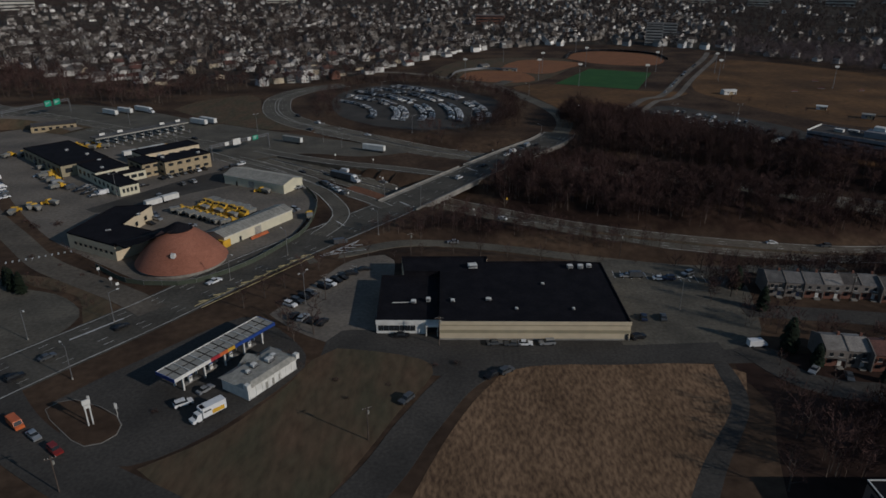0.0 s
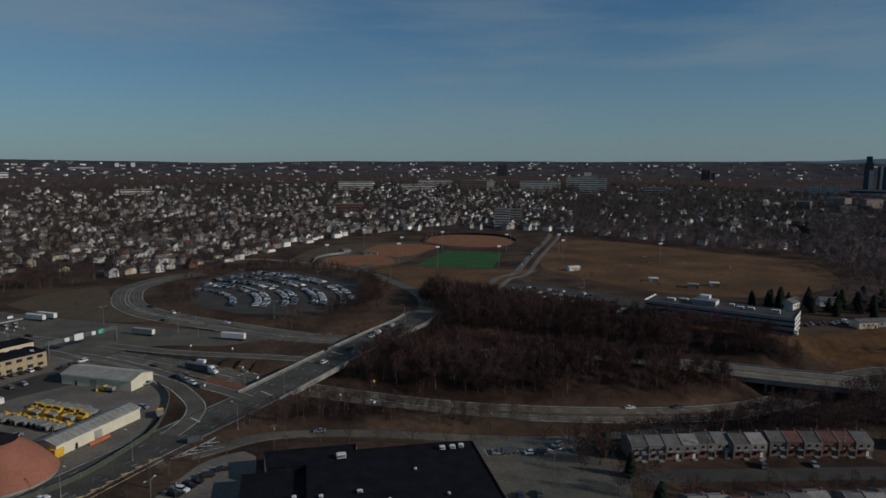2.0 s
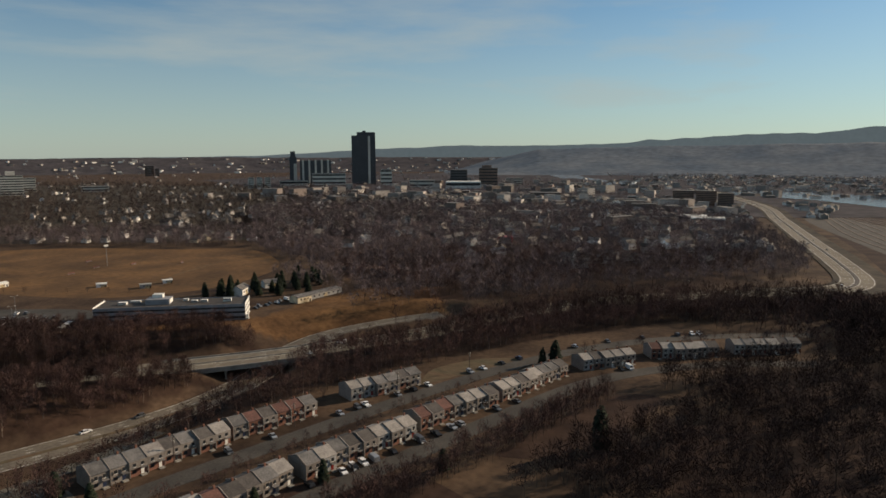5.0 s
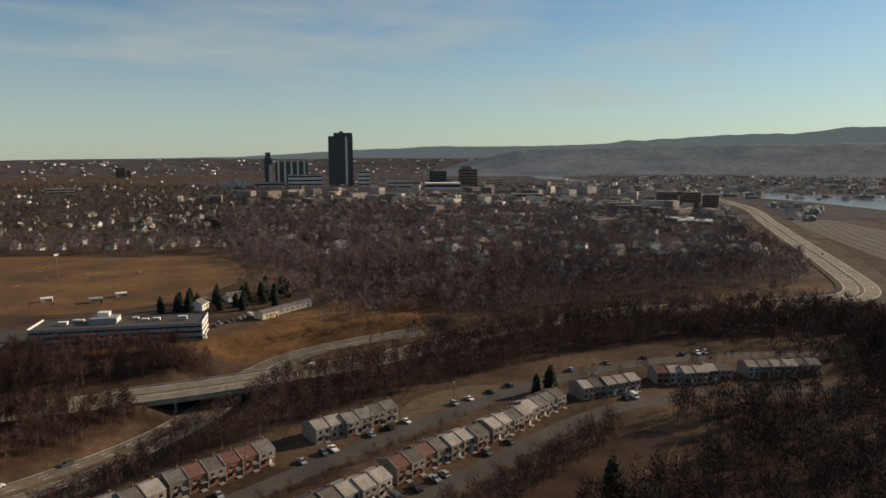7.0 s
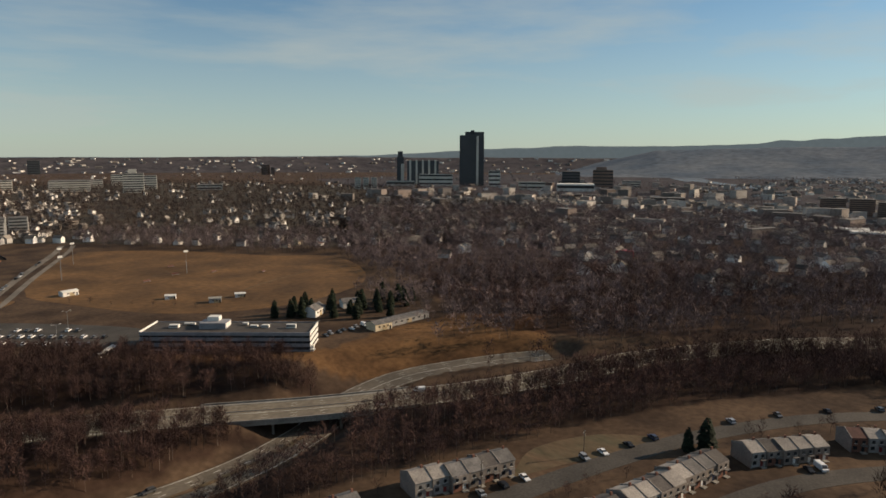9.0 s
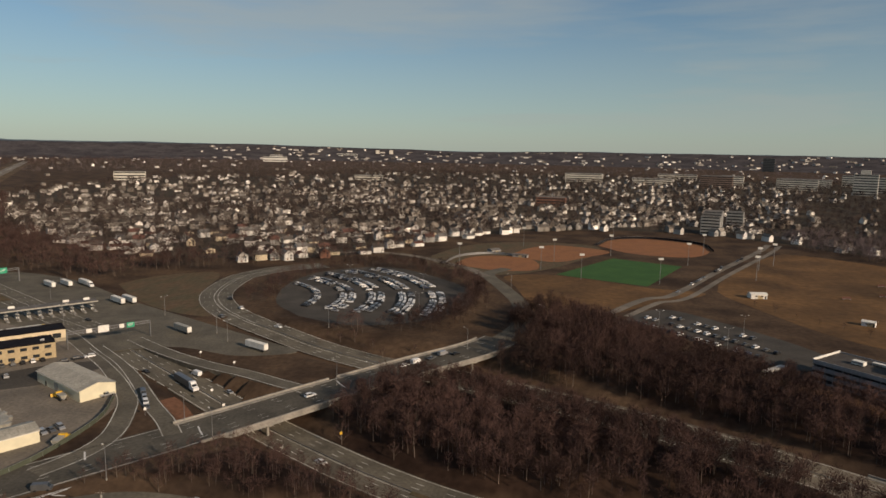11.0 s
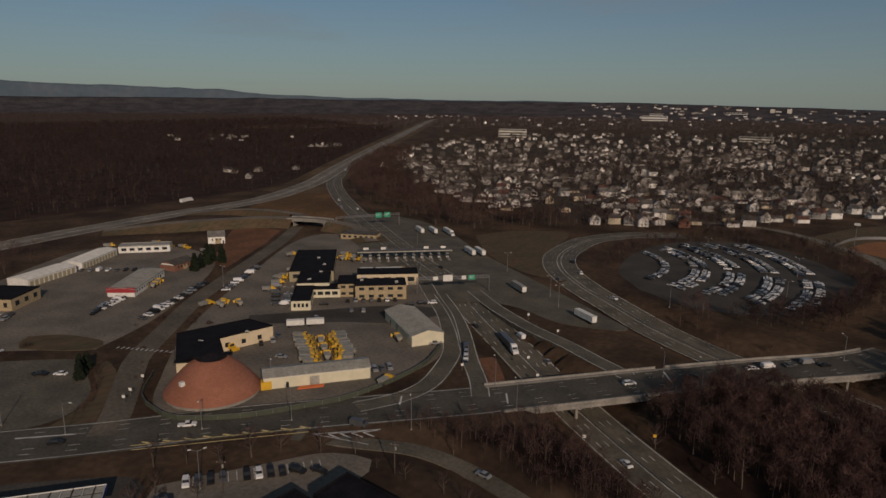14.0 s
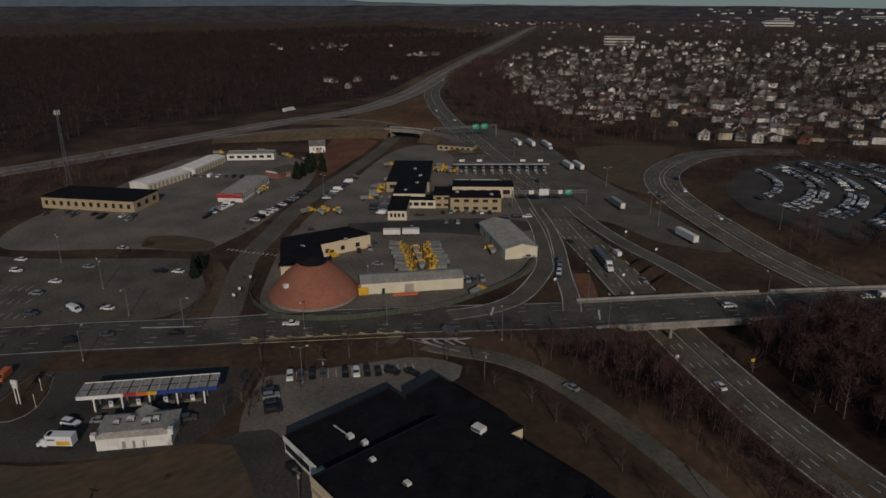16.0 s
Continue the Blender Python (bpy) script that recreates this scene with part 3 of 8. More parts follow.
area("field_infield_c", [(142, 800), (160, 850), (200, 868), (246, 838), (250, 790), (222, 746), (170, 756)], "infield", 0.05, "round orange clay baseball field", "ball field")
area("field_sports_grass", [(-20, 660), (10, 760), (60, 800), (130, 800), (140, 750), (90, 640), (40, 610)], "lawn", 0.02, "brown-green grass of the sports ground", "field")
area("bank_brown", [(-246, 324), (-266, 326), (-323, 370), (-348, 392), (-342, 408), (-318, 414), (-284, 375)], "red_earth", 0.04, "bare reddish bank beside the side street", "bank", smooth=False)
area("grass_interchange", [(-430, 460), (-530, 620), (-470, 590), (-395, 532), (-318, 490), (-330, 460), (-390, 430)], "meadow", 0.03, "brown grass between slip roads", "verge")
area("grass_terrace", [(238, 174), (262, 166), (298, 150), (290, 170), (262, 182)], "lawn", 0.03, "small brown lawn above the terrace street", "lawn")
area("grass_terrace_lower", [(196, 112), (240, 108), (275, 98), (282, 80), (240, 84), (205, 96)], "litter", 0.03, "brown grass slope below the terraced houses", "lawn")
for k in range(9):
    bm = strip(bmesh.new(), smooth_line([(800 + 8 * k, -8 - 9 * k, 0), (1000 + 10 * k, 60 - 11 * k, 0), (1270, 112 - 8 * k, 0)], 40), -1.3, 1.3, 0.3, 0.25)
    structure(link("track_rail", bm, "bark"), "rusty rail track in the yard", "track")
area("clearing_brown", [(-200, 502), (-190, 537), (-160, 560), (-145, 540), (-134, 500), (-116, 468), (-94, 438), (-120, 440), (-160, 464)], "lawn", 0.02, "open brown scrub beside the truck apron", "clearing")
area("field_far_west", [(-1921, 1423), (-1921, 1950), (-1750, 1809), (-1643, 1515), (-1777, 1330)], "dry_verge", 0.5, "far tan field in the forest", "field")
structure(link("path_meadow", strip(bmesh.new(), smooth_line([(306, 484, 0), (356, 513, 0), (392, 527, 0), (430, 545, 0)]), -0.8, 0.8, 0.06, 0.1), "dry_verge"), "worn pale footpath over the meadow", "path")
area("patch_asphalt", [(-158, 282), (-122, 337), (-95, 350), (-101, 322), (-120, 305), (-146, 278)], "asphalt", 0.05, "fresh dark asphalt strip across the depot yard", "yard")
area("path_field", [(42, 92), (57, 118), (72, 140), (74, 158), (78, 160), (76.5, 140), (61.5, 116), (46.5, 90)], "asphalt", 0.07, "narrow dark drive round the dry field", "drive")
area("island_mound", [(-200, 203), (-188, 196), (-166, 214), (-172, 222), (-192, 214)], "lawn", 0.2, "brown grass island in the business park", "island")
area("scrub_river", [(672, 8), (800, 30), (1000, 76), (1250, 128), (1330, 20), (1200, -150), (900, -250), (700, -120)], "litter", 0.016, "dark brown scrub below the riverside motorway", "scrub", smooth=False)
area("yard_rail", [(790, 5), (1150, 118), (1300, 120), (1000, -40), (820, -60)], "asphalt", 0.03, "rail yard beside the riverside motorway", "yard")
area("verge_left", [(-108, 178), (-120, 198), (-138, 205), (-150, 214), (-131, 210), (-110, 196), (-99, 186)], "lawn", 0.05, "brown verge beside the side street", "verge")

area("gore_ramps", [(-48, 312), (-36, 300), (-27, 290), (-22, 296), (-30, 306), (-44, 318)], "red_earth", 0.025, "rusty bare gore between two slip roads", "verge")
structure(link("median_toll_highway", strip(bmesh.new(), stretch(HWY1, (60, 280), (260, 288)), -1.4, 0.6, 0.2, 0.2), "lawn"), "narrow grass median of the sunken highway", "median")
structure(link("verge_motorway", strip(bmesh.new(), stretch(HWY_W, (-500, 530), (-2000, 2360)), -34, 30, 0.05, 0.2), "dry_verge"), "pale tan grass verges of the motorway", "verge")
structure(link("median_riverside", strip(bmesh.new(), RIVER_RD, -1.3, 1.3, 1.1, 0.55), "roof_dark"), "dark median barrier along the riverside motorway", "median")
structure(link("verge_riverside", strip(bmesh.new(), RIVER_RD, -24, 17, 0.6, 0.4), "suburb_ground"), "tan grass verges of the riverside motorway", "verge")


# leaf litter under woods, coloured darker for tree shade; corner: lawn in shade
for nm, pts in (("east", [(470, 330), (520, 200), (590, 130), (650, 80), (760, 96), (1100, 200), (1250, 330), (1150, 800), (820, 980), (560, 660), (520, 600), (480, 480), (460, 400)]), ("west", [(-500, 280), (-440, 200), (-420, 60), (-900, -200), (-2200, 300), (-2300, 1900), (-1400, 1600), (-960, 1090), (-640, 720), (-530, 530)]), ("south", [(200, 92), (205, 60), (190, -60), (380, -160), (560, -60), (520, 50), (430, 0), (390, 0), (330, 60), (290, 52), (240, 72)]), ("corner", [(66, 92), (76, 124), (82, 140), (80, 158), (104, 164), (150, 150), (170, 120), (150, 80), (100, 50)])):
    area("litter_" + nm, pts, "litter", 0.012, "brown leaf litter and dead grass on the wood floor", "forest floor")

area("lots_suburb", [(-840, 1110), (-615, 812), (-480, 715), (-300, 634), (-230, 616), (-135, 624), (-80, 674), (-26, 796), (56, 892), (150, 940), (272, 944), (355, 858), (430, 778), (508, 672), (640, 575), (900, 575), (1300, 900), (1500, 1500), (1300, 2300), (300, 2600), (-400, 2500), (-1000, 1700)], "suburb_ground", 0.012, "lawns, drives and streets between the suburb houses", "ground", smooth=False)
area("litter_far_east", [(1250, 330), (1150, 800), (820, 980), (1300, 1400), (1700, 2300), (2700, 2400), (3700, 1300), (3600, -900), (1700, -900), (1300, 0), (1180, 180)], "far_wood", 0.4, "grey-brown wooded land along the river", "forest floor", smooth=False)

# water and hills
area("river_bend", [(1479, 0), (1600, 96), (1682, 170), (1739, 256), (1850, 350), (1983, 420), (2010, 330), (1970, 195), (1890, 0), (1740, -200), (1420, -170)], "water", 1.0, "pale calm river", "river", thick=0.2)
area("river_far", [(4400, 2250), (2735, 1254), (2644, 1136), (2240, 782), (2348, 769), (2727, 1100), (4300, 1980)], "water", 1.0, "distant pale stretch of river", "river", thick=0.2)

HILL_AZ = [-110, -74, -70.5, -66.6, -57.2, -55.5, -53, -47, -40, -30, -23, -17, -7, 2.6, 20, 40, 46, 50, 57, 61, 65, 70, 72.5, 79, 83, 87, 91, 110, 140]
HILL_UP = [0.9, 1.05, 0.78, 0.6, 0.48, 0.26, 0.05, -0.08, -0.17, -0.18, -0.24, -0.33, -0.5, -0.35, -0.3, -0.15, 0.15, 0.4, 0.7, 0.78, 0.72, 0.85, 1.15, 1.4, 1.5, 1.7, 1.9, 1.7, 1.2]


def hills(name, r0, r1, r2, cap, key, label, first=-110, last=140, rise=1.3, az_up=None):
    """A long rise seen from afar: it climbs from r0 to a crest at r1 and falls away to r2."""
    az = np.arange(first, last + 0.1, 0.25)
    up = np.minimum(np.interp(az, *(az_up or (HILL_AZ, HILL_UP))), cap)
    rows = 22
    rad = np.linspace(0, 1, rows)
    verts, quad = [], []
    for i, (a, u) in enumerate(zip(az, up)):
        s, c = math.sin(radians(a)), math.cos(radians(a))
        top = max(15, 101 + r1 * math.tan(radians(u))) * min(1, (a - first) / 8 + 0.02, (last - a) / 8 + 0.02)
        for k, f in enumerate(rad):
            r = r0 + (r2 - r0) * f
            shape = min(1, (r - r0) / (r1 - r0)) ** rise * (1 if r <= r1 else 1 - 0.6 * (r - r1) / (r2 - r1))
            n = 0.06 * noise.noise((s * r / 420, c * r / 420, 3.0)) + 0.04 * noise.noise((s * r / 110, c * r / 110, 7.0))
            verts.append((s * r, c * r, -1 + top * shape * (1 + (n if k else 0))))
            if i and k:
                j, m = i * rows + k, (i - 1) * rows + k
                quad.append((m - 1, j - 1, j, m))
    me = bpy.data.meshes.new(name)
    me.from_pydata(verts, [], quad)
    me.polygons.foreach_set("use_smooth", [True] * len(quad))
    me.materials.append(M[key])
    structure(new(name, me), label, "hills")


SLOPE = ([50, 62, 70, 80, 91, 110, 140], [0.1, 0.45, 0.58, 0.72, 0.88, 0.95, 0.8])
hills("backdrop_plain", 3900, 4450, 4470, -0.22, "far_wood", "far wooded plain running to the horizon, greyed for haze")
hills("backdrop_slope", 3300, 4280, 4420, 9, "far_slope", "long wooded hillside beyond the river, tinted blue for haze", 56, 138, 1.2, SLOPE)
hills("backdrop_hills", 4440, 4590, 4650, 9, "far_land", "long ridge on the horizon, tinted and glowing for haze")


# ---- road markings ----
def marking(name, label, key="paint_white"):
    return lambda bm: tagged(link(name, bm, key), label, "road marking", "", "stuff")


bm = bmesh.new()
for off in (-8.6, -0.5, 8.6):
    strip(bm, HWY1, off - 0.15, off + 0.15, 0.09)
for off in (-5.8, -3.1, 2.6, 5.4):
    dashes(bm, HWY1, off, 0.28, 0.09)
for off in (-10.2, -1.2, 1.2, 10.2):
    strip(bm, HWY2[HWY2[:, 0] < 560], off - 0.17, off + 0.17, 0.09)
for off in (-7.2, -4.2, 4.2, 7.2):
    dashes(bm, HWY2[HWY2[:, 0] < 560], off, 0.2, 0.09)
for off in (-11.6, -2.0, 2.0, 11.6):
    strip(bm, RIVER_RD, off - 0.25, off + 0.25, 0.78)
for off in (-8, -5, 5, 8):
    dashes(bm, RIVER_RD, off, 0.3, 0.78, 4, 12)
marking("highway_markings", "worn white lane lines on the highways", "paint_worn")(bm)
bm = bmesh.new()
for off in (-9.6, 9.6):
    strip(bm, BLVD, off - 0.17, off + 0.17, 0.09)
for off in (-6.4, -3.2, 3.6, 6.8):
    dashes(bm, BLVD, off, 0.18, 0.09)
for line, half in ((OFF_RAMP, 3.6), (OFF_RAMP_B, 3.1), (ON_RAMP, 3.6)):
    for off in (-half, half):
        strip(bm, line, off - 0.16, off + 0.16, 0.125)
for off in (-12, -1.5, 1.5, 12):
    strip(bm, HWY_W, off - 0.3, off + 0.3, 0.14)
marking("street_markings", "worn white edge and lane lines on streets", "paint_worn")(bm)


def bar(bm, a, b, w, z=0.1):
    a, b = Vector((*a, 0)), Vector((*b, 0))
    n = (b - a).normalized().cross(Vector((0, 0, 1))) * w / 2
    faces(bm, [(p.x, p.y, z) for p in (a + n, b + n, b - n, a - n)], [(0, 1, 2, 3)])


bm = bmesh.new()
for k in range(9):
    f = k / 8
    c = Vector((-77 + 26 * f, 194 + 37 * f))
    bar(bm, c + Vector((-1.7, 0.2)), c + Vector((1.7, 1.9)), 0.75)
for a, b in (((-79, 191), (-50, 233)), ((-76.5, 190), (-48, 231))):
    bar(bm, a, b, 0.4)
marking("median_hatching", "faded pale yellow hatched median on the boulevard", "paint_yellow")(bm)
bm = bmesh.new()
for k in range(4):
    c = Vector((-42.5 + 2.3 * k, 234 + 2.6 * k))
    bar(bm, c, c + Vector((2.2, 4.2)), 0.55)
    bar(bm, c, c + Vector((4.4, 0.6)), 0.55)
bar(bm, (-46, 231), (-33, 247), 0.3)
bar(bm, (-46, 231), (-29, 238), 0.3)
for a, b in (((-45, 268), (-41, 263)), ((-20, 294), (-15, 288)), ((12, 350), (18, 343)), ((-108, 170), (-98, 183))):
    bar(bm, a, b, 0.55)
for k in range(12):
    f = k / 11
    c = Vector((-160 + 20 * f, 222 + 12 * f))
    bar(bm, c, c + Vector((-1.0, 1.9)), 0.5, 0.13)
marking("gore_chevrons", "white chevrons and stop lines at the junction")(bm)
bm = bmesh.new()
for k in range(17):
    f = k / 16
    a = Vector((-52 + 19 * f, 193 + 30 * f))
    bar(bm, a, a + Vector((4.4, -2.6)), 0.15, 0.06)
for k in range(14):
    bar(bm, (60 + 2.8 * k, 219 - 0.3 * k), (60 + 2.8 * k, 213 - 0.3 * k), 0.15, 0.06)
for row in range(5):
    for k in range(16):
        a = Vector((-200 + 13 * row + 2.0 * k, 118 + 2.2 * k - 3 * row))
        bar(bm, a, a + Vector((3.6, -3.0)), 0.14, 0.06)
marking("stall_lines", "faded white parking bay lines")(bm)


# ---- bridges ----
def bridge(name, line, half, label, piers=()):
    top = thing(name, pose(0, 0, 0), label, "bridge")
    top["kind"] = "structure"
    part("deck", strip(bmesh.new(), line, -half - 0.6, half + 0.6, -0.02, 1.5), "old_concrete", top)
    bm = strip(bmesh.new(), line, -half - 0.6, half + 0.6, -1.5)
    bmesh.ops.reverse_faces(bm, faces=bm.faces[:])
    part("soffit", bm, "old_concrete", top)
    for sgn in (-1, 1):
        a, b = sorted((sgn * (half + 0.1), sgn * (half + 0.6)))
        part("parapet", strip(strip(bmesh.new(), line, a, b, 0.95, 1.2), line, a, b, 0.951), "old_concrete", top, "pale concrete parapet")
        part("sidewalk", strip(bmesh.new(), line, *sorted((sgn * (half - 1.6), sgn * (half + 0.1))), 0.2, 0.2), "old_concrete", top)
    for (x, y, z0, z1, ang, n, gap) in piers:
        for k in range(n):
            o = (k - (n - 1) / 2) * gap
            px, py = x - math.sin(ang) * o, y + math.cos(ang) * o
            part("pier", rod(bmesh.new(), (px, py, z0), (px, py, z1), 0.55, n=10), "old_concrete", top)
        bm = boxed(-0.7, 0.7, -half, half, z1 - 0.1, z1 + 0.9)
        bm.transform(pose(x, y, 0, 0, 0, math.degrees(ang)))
        part("pier_cap", bm, "old_concrete", top)
    return top


b1, b2, b3 = stretch(BLVD, (-22, 287), (16, 343)), stretch(BLVD, (20, 349), (72, 424)), stretch(HWY2, (203, 310), (282, 263))
bridge("bridge_toll_highway", b1, 10.4, "concrete road bridge over the toll highway", ((10, 334, -7.4, -2.4, radians(56), 4, 5.2), (-6, 311, -7.4, -2.4, radians(56), 4, 5.2)))
bridge("bridge_highway", b2, 10.4, "concrete road bridge over the divided highway", ((58, 401, -7.4, -2.4, radians(55), 4, 5.2), (38, 374, -7.4, -2.4, radians(55), 4, 5.2)))
bridge("bridge_viaduct", b3, 11, "pale concrete highway bridge over the lower road", ((228, 294, -15, -9.4, radians(-32), 5, 4.6), (252, 279, -15, -9.4, radians(-32), 5, 4.6)))
for nm, q, hw in (("bridge_wear_a", b1, 10), ("bridge_wear_b", b2, 10)):
    structure(link("road_" + nm, strip(bmesh.new(), q, -hw, hw, 0.075), "boulevard_asphalt"), "asphalt surface across the bridge", "road")

# raised road west of the depot, with a portal for the side street
def embank(name, line, half, label):
    n = sideways(line)
    bm = bmesh.new()
    prof = [(-half - 9, -1), (-half, 0), (half, 0), (half + 9, -1)]
    rows = [[bm.verts.new((*(p[:2] + q * o), p[2] if lvl == 0 else -0.3)) for o, lvl in prof] for p, q in zip(line, n)]
    for r, s in zip(rows, rows[1:]):
        for k in range(3):
            bm.faces.new((r[k], s[k], s[k + 1], r[k + 1]))
    return structure(link(name, bm, "lawn"), label, "embankment")


embank("embankment_west", stretch(OVER_RD, (-402, 318), (-328, 432)), 5, "brown grass embankment")
embank("embankment_east", stretch(OVER_RD, (-300, 445), (-236, 432)), 5, "brown grass embankment")
embank("embankment_merge", stretch(MERGE_RD, (-436, 402), (-345, 446)), 4, "brown grass embankment of the merging road")
road("road_merge", MERGE_RD, 3.6, "lot_asphalt", "pale slip road climbing to the overpass", lift=0.1)
road("road_overpass", OVER_RD, 4.5, "lot_asphalt", "raised pale road over the side street", lift=0.12)
bridge("bridge_portal", stretch(OVER_RD, (-329, 431), (-299, 445)), 4.6, "small concrete bridge over the side street", ((-326, 433, 0, 3.6, radians(28), 3, 3.0), (-302, 444, 0, 3.6, radians(22), 3, 3.0)))

# ---- buildings near the junction ----
def windows(parent, n, x0, x1, z0, z1, y, key="glass_dark", depth=0.12, frac=0.6, name="window"):
    """A row of windows on a wall that looks to -y."""
    w = (x1 - x0) / n
    for k in range(n):
        a = x0 + w * (k + 0.5 - frac / 2)
        part(name, boxed(a, a + w * frac, y - depth, y + 0.05, z0, z1), key, parent)


def side_windows(parent, n, y0, y1, z0, z1, x, sgn, key="glass_dark", frac=0.6, name="window"):
    w = (y1 - y0) / n
    for k in range(n):
        a = y0 + w * (k + 0.5 - frac / 2)
        b = sorted((x - 0.05 * sgn, x + 0.12 * sgn))
        part(name, boxed(b[0], b[1], a, a + w * frac, z0, z1), key, parent)


def roof_unit(m, size=(2.2, 1.6, 1.2), label="pale metal rooftop ventilation unit"):
    t = thing("rooftop_unit", m, label, "rooftop unit", "rooftop units")
    x, y, z = size
    bm = boxed(-x / 2, x / 2, -y / 2, y / 2, 0, z)
    bmesh.ops.bevel(bm, geom=bm.edges[:], offset=0.08, segments=1, affect="EDGES")
    part("casing", bm, "white_wall", t)
    part("hood", boxed(-x / 2 + 0.2, x / 2 - 0.2, -y / 2 - 0.35, -y / 2 + 0.02, z * 0.45, z * 0.9), "steel", t)
    part("curb", boxed(-x / 2 - 0.1, x / 2 + 0.1, -y / 2 - 0.1, y / 2 + 0.1, 0, 0.2), "roof_black", t)
    return t


def parapet_roof(outline, z, rim, key, parent, rim_key):
    """A flat roof slab inside a low rim."""
    part("roof", prism(outline, z - 0.4, z), key, parent)
    n = len(outline)
    for i in range(n):
        a, b = Vector(outline[i]), Vector(outline[(i + 1) % n])
        d = (b - a).normalized()
        q = Vector((-d.y, d.x)) * 0.3
        vs = [(*p, h) for h in (z - 0.4, z + rim) for p in (a, b, b + q, a + q)]
        bm = bmesh.new()
        faces(bm, vs, BOX)
        part("coping", bm, rim_key, parent)


def warehouse():
    t = thing("warehouse", pose(0, 0, 0), "big cream metal warehouse with a flat black roof", "warehouse")
    main = [(-1, 171), (54.3, 171), (54.3, 213), (45, 214), (15, 213.5), (15.5, 218), (-14.5, 217.5), (-13, 205.5), (-1, 205.5)]
    part("wall", prism(main, 0, 5.2), "cream_metal", t)
    parapet_roof(main, 5.75, 0.35, "roof_black", t, "roof_black")
    part("upstand", boxed(-1.12, -1.0, 174.5, 205.6, 4.0, 5.6), "roof_black", t, "black flashing between the two roofs")
    part("upstand", boxed(-13.1, -1.0, 205.38, 205.5, 4.0, 5.6), "roof_black", t)
    part("fascia", boxed(-1.15, 54.45, 170.82, 171.0, 5.0, 6.12), "cream_metal", t)
    part("band", boxed(-1.1, 54.4, 170.9, 171.0, 2.3, 3.3), "cream_band", t, "darker tan band along the front wall")
    part("plinth", boxed(-1.1, 54.4, 170.88, 171.0, 0, 0.5), "old_concrete", t)
    part("band_line", boxed(-1.1, 54.4, 170.86, 171.0, 4.75, 4.95), "cream_band", t)
    part("door", boxed(53.0, 53.9, 170.84, 171.0, 0, 2.1), "glass_dark", t)
    side_windows(t, 2, 180, 200, 0.0, 3.4, 54.3, 1, "white_wall", 0.3, "loading_door")
    annex = [(-19.5, 174.5), (-5, 174.5), (-5, 176), (-1, 176), (-1, 205.5), (-20.5, 205.5)]
    part("annex_wall", prism(annex, 0, 4.0), "white_wall", t, "white rendered annex wall")
    parapet_roof(annex, 4.2, 0.3, "roof_black", t, "roof_black")
    part("annex_fascia", boxed(-19.7, -4.9, 174.3, 174.5, 3.1, 4.5), "white_wall", t)
    windows(t, 7, -19, -8, 1.0, 2.7, 174.5, frac=0.92)
    part("entrance", boxed(-4.9, -1.2, 175.2, 176.0, 0, 3.0), "glass_dark", t)
    part("canopy", boxed(-5.0, -1.1, 172.8, 175.9, 3.1, 3.4), "white_wall", t)
    for x in (-4.8, -1.5):
        part("canopy_post", rod(bmesh.new(), (x, 173, 0), (x, 173, 3.1), 0.12), "white_wall", t)
    side_windows(t, 4, 178, 204, 0.8, 2.4, -20.2, -1, frac=0.5)
    for x, y, s in ((10, 209, (3, 2.2, 1.4)), (43, 209, (1.8, 1.6, 1.2)), (46.5, 209, (1.8, 1.6, 1.2)), (49.5, 209.5, (1.6, 1.6, 1.2)), (14, 185, (1.6, 1.2, 0.8)), (3, 184, (1.2, 1.2, 0.8)), (22, 179, (0.8, 0.8, 0.7)), (39, 179, (0.8, 0.8, 0.7)), (32, 196, (0.9, 0.9, 0.7))):
        roof_unit(pose(x, y, 5.75, 0, 0, random.uniform(-8, 8)), s)
    for x, y, s in ((-9, 186, (1.6, 1.4, 1)), (-4.5, 187, (1.3, 1.3, 1.3))):
        roof_unit(pose(x, y, 4.2), s)
    d = thing("roof_duct", pose(-12, 185.5, 4.2), "long thin pale pipe duct on the annex roof", "duct")
    part("pipe", rod(bmesh.new(), (-3.5, 0, 0.3), (3.5, 0.6, 0.3), 0.12), "white_wall", d)
    for x in (-3, 0, 3):
        part("bracket", boxed(x - 0.1, x + 0.1, -0.1, 0.6, 0, 0.3), "steel", d)


warehouse()


def canopy_truss(t, x0, x1, y0, y1, z):
    """A flat station canopy seen from above: pale decking panels between dark seams."""
    n = 14
    for k in range(n):
        a, b = x0 + (x1 - x0) * k / n, x0 + (x1 - x0) * (k + 1) / n
        for c, e in ((y0, (y0 + y1) / 2), ((y0 + y1) / 2, y1)):
            part("panel", boxed(a + 0.22, b - 0.22, c + 0.3, e - 0.3, z, z + 0.08), "metal_roof", t)
    for k in range(n + 1):
        a = x0 + (x1 - x0) * k / n
        part("roof_rib", boxed(a - 0.09, a + 0.09, y0, y1, z, z + 0.22), "white_wall" if k % 2 == 0 else "roof_dark", t)
    part("deck", boxed(x0, x1, y0, y1, z - 0.35, z), "roof_dark", t)


